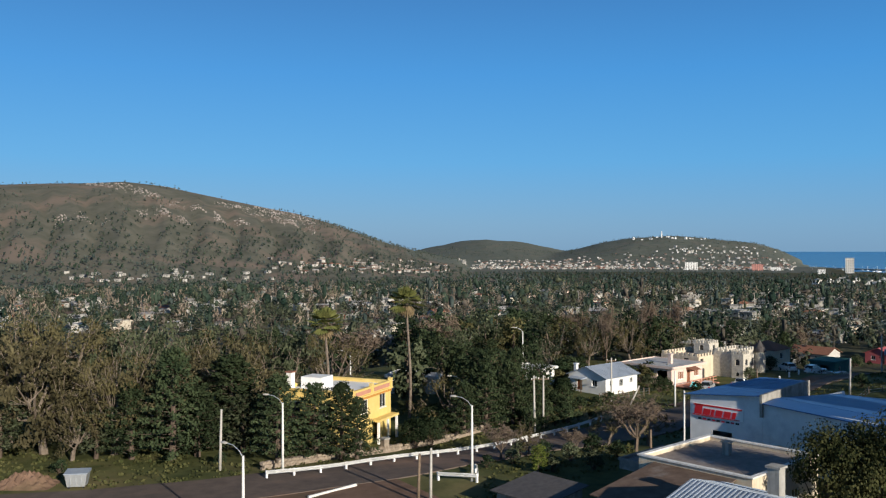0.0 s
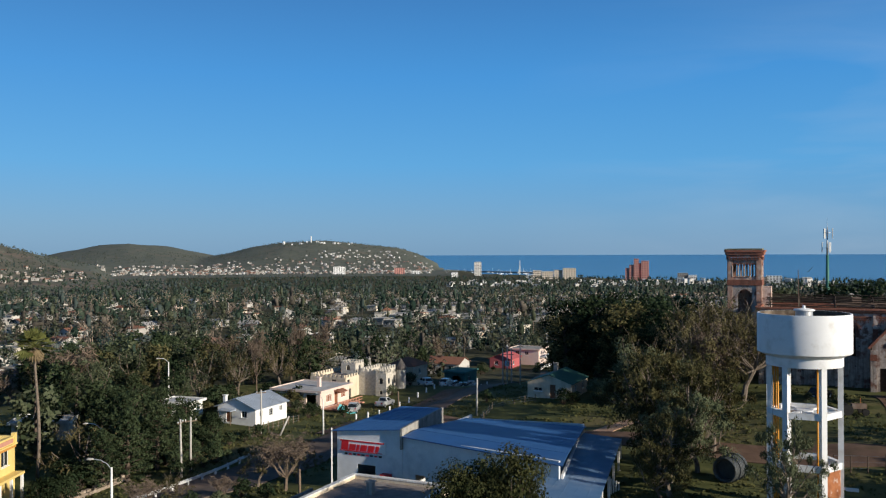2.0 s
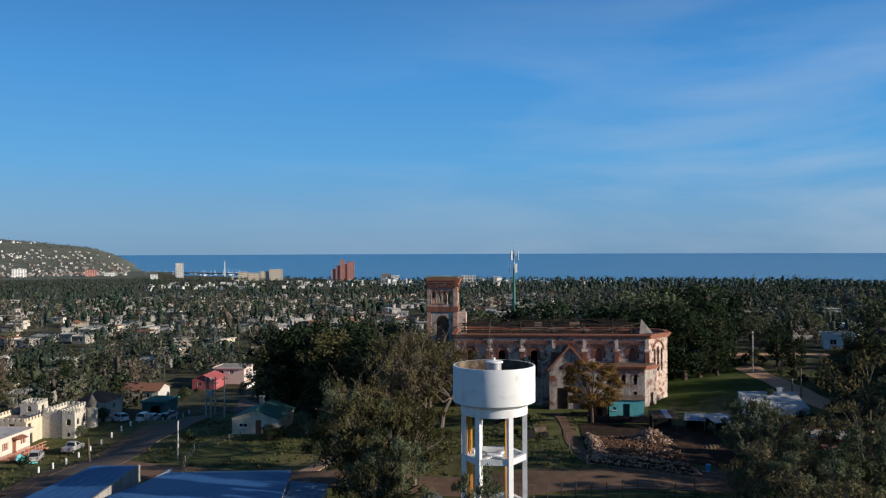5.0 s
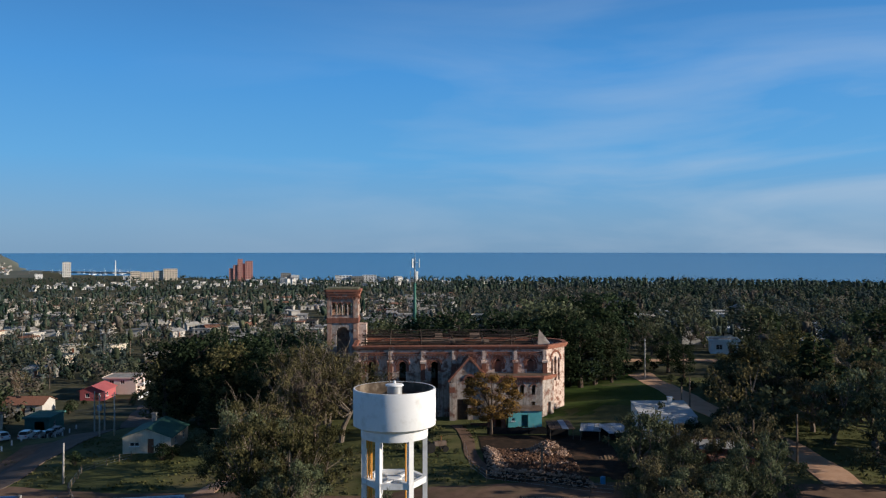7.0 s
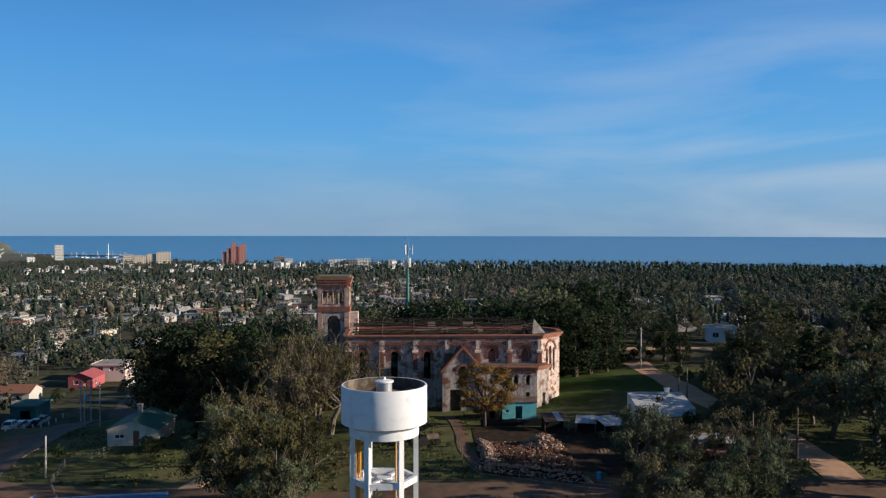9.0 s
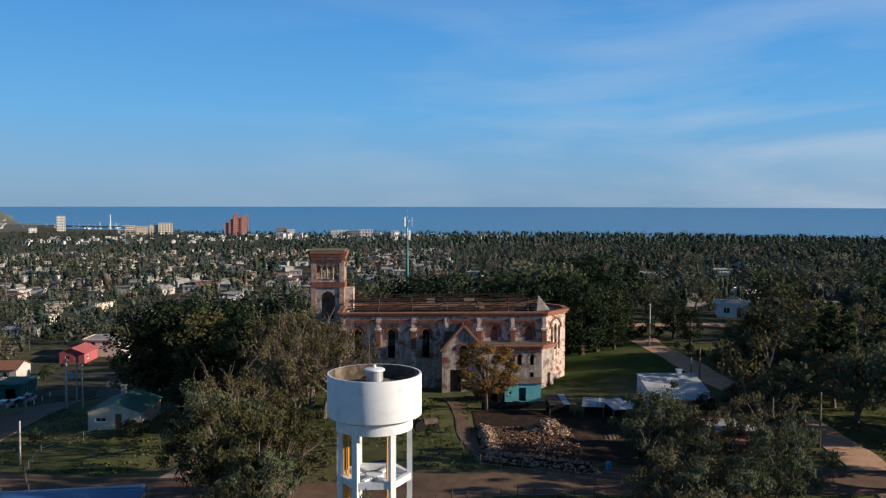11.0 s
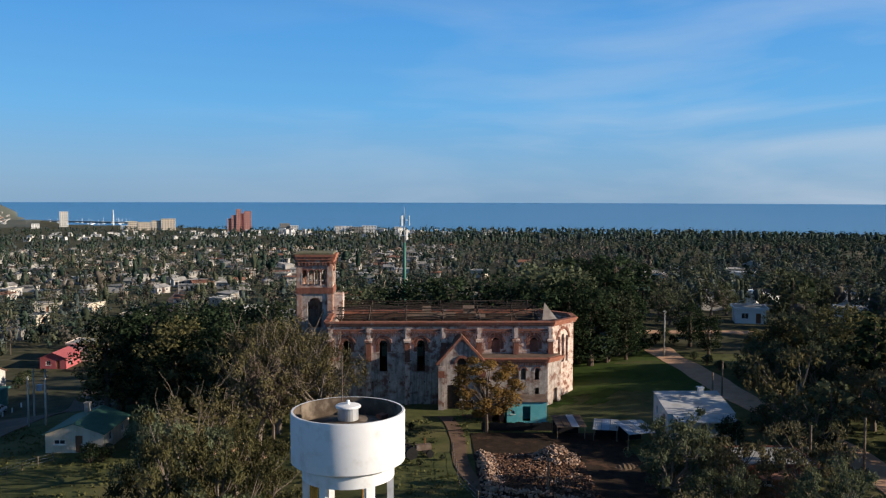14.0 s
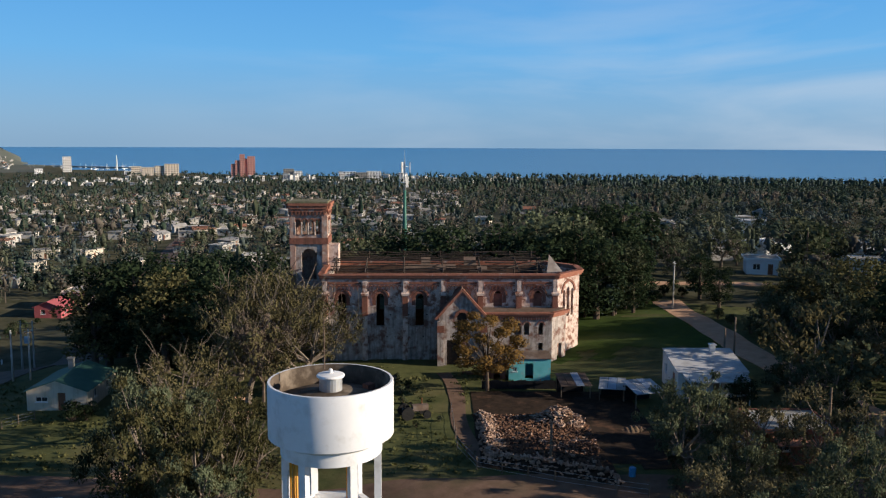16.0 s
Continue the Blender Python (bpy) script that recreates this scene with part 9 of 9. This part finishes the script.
def car(x, y, heading, paint, label, pickup=False):
    ob = thing("car", label, "car", pose(x, y, gz(x, y) + 0.13, 0, 0, heading), "parked cars")
    bm = bmesh.new()
    side = [(-2.05, 0.28), (2.0, 0.28), (2.08, 0.55), (1.95, 0.82), (0.95, 0.93), (-1.95, 0.95), (-2.1, 0.7)]
    vs = [[bm.verts.new((px, py * (0.80 if pz < 0.9 else 0.76), pz)) for px, pz in side] for py in (-1, 1)]
    bm.faces.new(vs[0]), bm.faces.new(vs[1][::-1])
    for i in range(len(side)):
        j = (i + 1) % len(side)
        bm.faces.new((vs[0][i], vs[1][i], vs[1][j], vs[0][j]))
    body = part("body", bm, M[paint], ob)
    cab = [(1.0, 0.92), (0.35, 1.42), (-0.55 if pickup else -1.35, 1.44), (-0.75 if pickup else -1.9, 0.94)]
    bm = bmesh.new()
    vs = [[bm.verts.new((px, py * (0.76 if pz < 1 else 0.62), pz)) for px, pz in cab] for py in (-1, 1)]
    bm.faces.new(vs[0]), bm.faces.new(vs[1][::-1])
    for i in range(4):
        j = (i + 1) % 4
        bm.faces.new((vs[0][i], vs[1][i], vs[1][j], vs[0][j]))
    part("glasshouse", bm, M["car_glass"], ob)
    bm = bmesh.new()
    x0 = cab[2][0]
    box(bm, x0, 0.36, -0.62, 0.62, 1.43, 1.48)
    part("roof", bm, M[paint], ob)
    for s in (-1, 1):
        bm = bmesh.new()
        for a, b in ((0, 1), (3, 2)):
            tube(bm, [(cab[a][0], 0.765 * s, cab[a][1]), (cab[b][0], 0.625 * s, cab[b][1])], [0.04, 0.04], 4)
        tube(bm, [(-0.35, 0.765 * s, 0.92), (-0.4, 0.625 * s, 1.44)], [0.04, 0.04], 4)
        part("pillar", bm, M[paint], ob)
        for px in (-1.3, 1.3):
            bm = bmesh.new()
            lathe(bm, [(0.2, -0.1), (0.31, -0.1), (0.31, 0.1), (0.2, 0.1)], 16, m=pose(px, 0.74 * s, 0.18, 90, 0, 0))
            wheel = part("wheel", bm, M["rubber"], ob)
            bm = bmesh.new()
            lathe(bm, [(0.2, -0.11), (0.2, 0.11)], 12, m=pose(px, 0.74 * s, 0.18, 90, 0, 0))
            part("rim", bm, M["steel"], wheel)
        bm = bmesh.new()
        box(bm, 1.98, 2.06, min(0.4 * s, 0.7 * s), max(0.4 * s, 0.7 * s), 0.6, 0.76)
        part("headlight", bm, M["lamp_white"], body)
        bm = bmesh.new()
        box(bm, -2.12, -2.04, min(0.5 * s, 0.74 * s), max(0.5 * s, 0.74 * s), 0.68, 0.86)
        part("tail_light", bm, M["lamp_red"], body)
        bm = bmesh.new()
        box(bm, 0.75, 0.9, min(0.78 * s, 0.95 * s), max(0.78 * s, 0.95 * s), 0.92, 1.04)
        part("mirror", bm, M[paint], body)
    bm = bmesh.new()
    box(bm, -2.16, -2.08, -0.25, 0.25, 0.42, 0.54)
    part("number_plate", bm, M["frame"], body)
    return ob


car(42.6, 138.4, 62, "car_silver", "silver hatchback parked on grass before the bungalow")
car(48.6, 139.8, 40, "car_silver", "silver pickup parked on the dirt strip", True)
car(63.0, 157.0, 95, "car_white", "white car parked by the castle house")
for k, (x, y, h, pnt, txt) in enumerate(((67.3, 156.2, 45, "car_white", "white hatchback parked along the road"), (71.0, 160.6, 45, "car_silver", "silver saloon parked along the road"), (74.2, 164.6, 45, "car_dark", "dark saloon parked along the road"), (77.2, 168.4, 47, "car_silver", "grey saloon parked along the road"), (80.2, 172.2, 47, "car_white", "pale car at the end of a parked row"))):
    car(x, y, h, pnt, txt)

# tractor and wreck in the weeds
tr = thing("tractor", "old rusty red tractor standing in weeds", "tractor", pose(86.6, 76.2, gz(86.6, 76.2), 0, 0, -30))
bm = bmesh.new()
box(bm, 0.0, 1.7, -0.32, 0.32, 0.75, 1.35), box(bm, -1.0, 0.0, -0.4, 0.4, 0.6, 1.0)
part("body", bm, M["rust_tin"], tr)
for px, r in ((-0.7, 0.68), (1.4, 0.42)):
    for s in (-1, 1):
        bm = bmesh.new()
        lathe(bm, [(r * 0.5, -0.15), (r, -0.15), (r, 0.15), (r * 0.5, 0.15)], 18, m=pose(px, 0.72 * s, r, 90, 0, 0))
        w = part("wheel", bm, M["rubber"], tr)
        bm = bmesh.new()
        lathe(bm, [(r * 0.5, -0.1), (r * 0.5, 0.1)], 12, m=pose(px, 0.72 * s, r, 90, 0, 0))
        part("rim", bm, M["rust"], w)
bm = bmesh.new()
box(bm, -0.85, -0.35, -0.25, 0.25, 1.0, 1.12), box(bm, -0.9, -0.82, -0.25, 0.25, 1.1, 1.5)
part("seat", bm, M["rubber"], tr)
bm = bmesh.new()
tube(bm, [(0.0, 0, 1.2), (-0.25, 0, 1.6)], [0.03, 0.03], 5)
lathe(bm, [(0.16, 0), (0.2, 0.02), (0.16, 0.04)], 14, m=pose(-0.25, 0, 1.6, 0, -30, 0))
part("steering_wheel", bm, M["rubber"], tr)
bm = bmesh.new()
tube(bm, [(1.1, 0.2, 1.3), (1.1, 0.2, 2.0)], [0.05, 0.05], 6)
part("exhaust", bm, M["rust"], tr)
car(93.2, 87.2, 20, "car_dark", "dark wrecked car before the church porch")

# ---- wood yard ----
yd = [(x, y) for x in np.arange(55.0, 72.0, 1.2) for y in np.arange(25.5, 49, 1.2)]
yv, yf, yi = [], [], {}
for x, y in yd:
    if y < 26.5 + (66 - x) * 0.36:
        continue
    for c in ((x, y), (x + 1.2, y), (x + 1.2, y + 1.2), (x, y + 1.2)):
        if c not in yi:
            wx, wy = st(*c)
            yi[c] = len(yv)
            yv.append((wx, wy, gz(wx, wy) + 0.05))
    yf.append([yi[x, y], yi[x + 1.2, y], yi[x + 1.2, y + 1.2], yi[x, y + 1.2]])
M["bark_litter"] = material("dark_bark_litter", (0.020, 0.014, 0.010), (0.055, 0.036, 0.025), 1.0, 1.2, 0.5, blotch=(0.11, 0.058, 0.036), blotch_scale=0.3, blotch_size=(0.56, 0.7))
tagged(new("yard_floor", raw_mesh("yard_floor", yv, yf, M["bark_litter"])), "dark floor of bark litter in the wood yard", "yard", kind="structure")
lg = np.random.default_rng(77)
verts, faces = [], []


def log_at(x, y, z, a, tilt, ln, r):
    m = pose(x, y, z, 0, tilt, a)
    b = len(verts)
    for px in (-ln / 2, ln / 2):
        for k in range(5):
            t = 2 * math.pi * k / 5
            v = m @ Vector((px, r * math.cos(t), r * math.sin(t)))
            verts.append((v.x, v.y, v.z))
    faces.append((b + 4, b + 3, b + 2, b + 1, b))
    faces.append((b + 5, b + 6, b + 7, b + 8, b + 9))
    for k in range(5):
        faces.append((b + k, b + (k + 1) % 5, b + 5 + (k + 1) % 5, b + 5 + k))


def pile_height(x, y):
    edge = min((x - 54.8) / 1.4, (y - (25.8 + (66.5 - x) * 0.36 - 3.9)) / 1.0, (67.0 - x) / 1.2, (41.2 - y) / 1.5)
    if edge <= 0:
        return 0
    front = max(0, 1 - abs(y - (26.9 + (66.5 - x) * 0.36 - 3.9)) / 1.3)
    left = max(0, 1 - abs(x - 55.7) / 1.1)
    back = math.exp(-(((x - 63.6) / 1.8) ** 2 + ((y - 38.0) / 1.8) ** 2))
    mid = math.exp(-(((x - 60) / 3.6) ** 2 + ((y - 33.5) / 4.0) ** 2))
    return min(1, edge) * (0.18 + 0.85 * max(front, left * 0.9) + 1.5 * back + 0.35 * mid)


for k in range(5200):
    x, y = lg.uniform(54.6, 67.2), lg.uniform(22, 41.5)
    h = pile_height(x, y)
    if h < 0.12 or lg.random() > 0.35 + 0.6 * min(1, h):
        continue
    wx, wy = st(x, y)
    log_at(wx, wy, gz(wx, wy) + h * (0.75 + 0.3 * lg.random()) + 0.05, lg.uniform(0, 360), lg.uniform(-25, 25), lg.uniform(0.35, 0.6), lg.uniform(0.06, 0.12))
heap_me = raw_mesh("firewood_heap", verts, faces, [M["firewood"], M["dark_logs"]])
logs = len(verts) // 10
vx = np.array(verts)[::10]
hx, hy = (vx[:, 0] - 24.5) * 0.669 - (vx[:, 1] - 85.5) * 0.743, (vx[:, 0] - 24.5) * 0.743 + (vx[:, 1] - 85.5) * 0.669
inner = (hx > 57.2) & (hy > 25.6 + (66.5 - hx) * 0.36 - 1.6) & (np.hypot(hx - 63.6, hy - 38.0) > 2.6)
# most logs inside the ring, and some elsewhere, take the darker tone
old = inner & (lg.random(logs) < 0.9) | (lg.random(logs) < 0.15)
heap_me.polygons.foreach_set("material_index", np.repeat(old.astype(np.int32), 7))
tagged(new("firewood_heap", heap_me), "ring-shaped heap of split firewood logs in a fenced yard", "firewood", kind="stuff")
# solid core under the loose logs
cv, cf = [], []
n, m = 22, 28
for i in range(n):
    for j in range(m):
        x, y = 54.6 + 12.6 * i / (n - 1), 22 + 19.5 * j / (m - 1)
        wx, wy = st(x, y)
        h = pile_height(x, y)
        cv.append((wx, wy, gz(wx, wy) + (h * 0.85 if h > 0 else -0.1)))
for i in range(n - 1):
    for j in range(m - 1):
        cf.append((i * m + j, (i + 1) * m + j, (i + 1) * m + j + 1, i * m + j + 1))
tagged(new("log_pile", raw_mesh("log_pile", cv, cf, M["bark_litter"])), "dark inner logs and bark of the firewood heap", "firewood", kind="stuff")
nt = thing("shade_net", "black shade net hung as a screen before the shacks", "screen", on_street(56.4, 50.6))
bm = bmesh.new()
for k in range(9):
    box(bm, k * 1.05, (k + 1) * 1.05, 0.02 * (k % 3), 0.02 * (k % 3) + 0.03, -0.3, 1.0 + 0.08 * math.sin(k * 2))
part("net", bm, M["tarp_black"], nt)
for k in range(5):
    bm = bmesh.new()
    box(bm, 2.3 * k, 2.3 * k + 0.09, 0.1, 0.19, -0.4, 1.15)
    part("post", bm, M["wood"], nt)


def barrel(x, y, mat, label, r=0.3, h=0.85):
    ob = thing("barrel", label, "barrel", pose(x, y, gz(x, y)))
    bm = bmesh.new()
    lathe(bm, [(r * 0.92, 0), (r, 0.06), (r, h * 0.33), (r * 1.06, h * 0.36), (r, h * 0.4), (r, h * 0.66), (r * 1.06, h * 0.69), (r, h * 0.73), (r, h - 0.05), (r * 0.9, h)], 18)
    part("shell", bm, mat, ob)
    bm = bmesh.new()
    lathe(bm, [(r * 0.86, h), (r * 0.86, h + 0.02)], 18)
    part("lid", bm, mat, ob)


bx, by = st(68.0, 24.0)
barrel(bx, by, M["blue_plastic"], "bright blue plastic barrel by the firewood")
barrel(76.2, 101.0, M["blue_plastic"], "blue plastic barrel beside the cottage")
barrel(75.0, 102.3, M["white_paint"], "white plastic drum beside the cottage", 0.35, 1.0)
jr = random.Random(12)
for k in range(7):
    x, y = 73.5 + 5 * jr.random(), 100 + 3.5 * jr.random()
    ob = thing("plank_pile", "loose boards and scrap lying by the cottage", "boards", pose(x, y, gz(x, y), 0, 0, jr.uniform(0, 180)), "scrap by the cottage")
    for j in range(3):
        bm = bmesh.new()
        box(bm, -0.8, 0.8, -0.1 + 0.22 * j, 0.08 + 0.22 * j, 0.02 + 0.05 * j, 0.07 + 0.05 * j)
        part("board", bm, M["old_white"] if k % 3 == 0 else M["wood"], ob)
sg2 = thing("notice_board", "small white notice board on a thin post", "notice board", pose(97.6, 45.4, gz(97.6, 45.4), 0, 0, -50))
bm = bmesh.new()
tube(bm, [(0, 0, -0.3), (0, 0, 2.0)], [0.04, 0.04], 6)
part("post", bm, M["pole"], sg2)
bm = bmesh.new()
box(bm, -0.4, 0.4, -0.04, 0.0, 1.4, 2.1)
brd = part("board", bm, M["white_paint"], sg2)
for k in range(3):
    bm = bmesh.new()
    box(bm, -0.28, 0.28, -0.055, -0.042, 1.55 + 0.16 * k, 1.61 + 0.16 * k)
    part("line_bar", bm, M["pole"], brd)
lp = thing("leaning_panel", "bluish metal panel propped by the deck", "panel", on_street(-27.3, 46.5, None, 30))
bm = bmesh.new()
box(bm, -1.6, 1.6, -0.03, 0.03, 0, 1.1, pose(0, 0, 0.1, -35, 25, 0))
part("sheet", bm, M["teal"], lp)
bm = bmesh.new()
tube(bm, [(-0.6, 0.7, -0.2), (-0.6, 0.2, 0.9)], [0.04, 0.04], 5)
part("prop", bm, M["wood"], lp)
bh2 = thing("brick_stack", "stacked pale bricks beside the path", "bricks", pose(103.6, 83.6, gz(103.6, 83.6), 0, 0, -46))
for k in range(36):
    bm = bmesh.new()
    box(bm, 0.3 * (k % 9), 0.3 * (k % 9) + 0.27, 0, 0.14, 0.11 * (k // 9), 0.11 * (k // 9) + 0.1)
    part("brick", bm, M["brick"], bh2)

# ---- weeds and tufts of grass ----
g = np.random.default_rng(91)
n = 30000
az = np.radians(g.uniform(-32, 80, n))
r = np.sqrt(g.uniform(52 ** 2, 150 ** 2, n))
x, y = r * np.sin(az), r * np.cos(az)
keep = np.ones(n, bool)
for line, w in ((MAIN, 4.2), (DIRT, 3.7), (TRACK, 3.0), ([(-70, 63), (-45, 65), (-26, 66.5), (-10, 72), (-2, 77)], 6.2), ([(82, 57), (87, 69.5), (95, 79), (105, 88.5)], 1.3)):
    for (ax, ay), (bx, by) in zip(line, line[1:]):
        dx, dy = bx - ax, by - ay
        t = np.clip(((x - ax) * dx + (y - ay) * dy) / (dx * dx + dy * dy), 0, 1)
        keep &= np.hypot(x - ax - t * dx, y - ay - t * dy) > w
keep &= np.sin(x * 0.4 + np.sin(y * 0.3)) + np.sin(y * 0.33) + 1.2 * g.random(n) > 0.1
lx, ly = (x - 24.5) * 0.669 - (y - 85.5) * 0.743, (x - 24.5) * 0.743 + (y - 85.5) * 0.669
for x0, x1, y0, y1 in ((-1, 28, -31, 23), (-44, -27, 44, 76), (-40, -30, 24, 38), (2, 14, 49, 63), (55, 88, 22, 53)):
    keep &= ~((lx > x0) & (lx < x1) & (ly > y0) & (ly < y1))
ux, uy = (x - 97.2) * 0.686 - (y - 102.9) * 0.727, (x - 97.2) * 0.727 + (y - 102.9) * 0.686
keep &= ~((ux > -7) & (ux < 38) & (uy > -4) & (uy < 16))
keep &= ~((np.abs(ux - 42) < 14) & (uy > -14) & (uy < 26))
x, y = x[keep], y[keep]
per = 3
c = np.repeat(np.stack([x, y, ground(x, y)], 1), per, axis=0)
c[:, :2] += g.normal(size=(len(c), 2)) * 0.25
s = np.repeat(g.uniform(0.12, 0.42, len(x)), per)
c[:, 2] += s * 0.3
nn = np.stack([g.normal(size=len(c)), g.normal(size=len(c)), 0.6 + 0.3 * g.random(len(c))], 1)
M["weeds"] = foliage("rough_weeds", (0.050, 0.064, 0.024), (0.145, 0.138, 0.060), 0.3, 0.0)
tagged(new("weeds", quad_mesh("weeds", c, nn, s, M["weeds"], g)), "tufts of rough grass and weeds", "grass", kind="stuff")
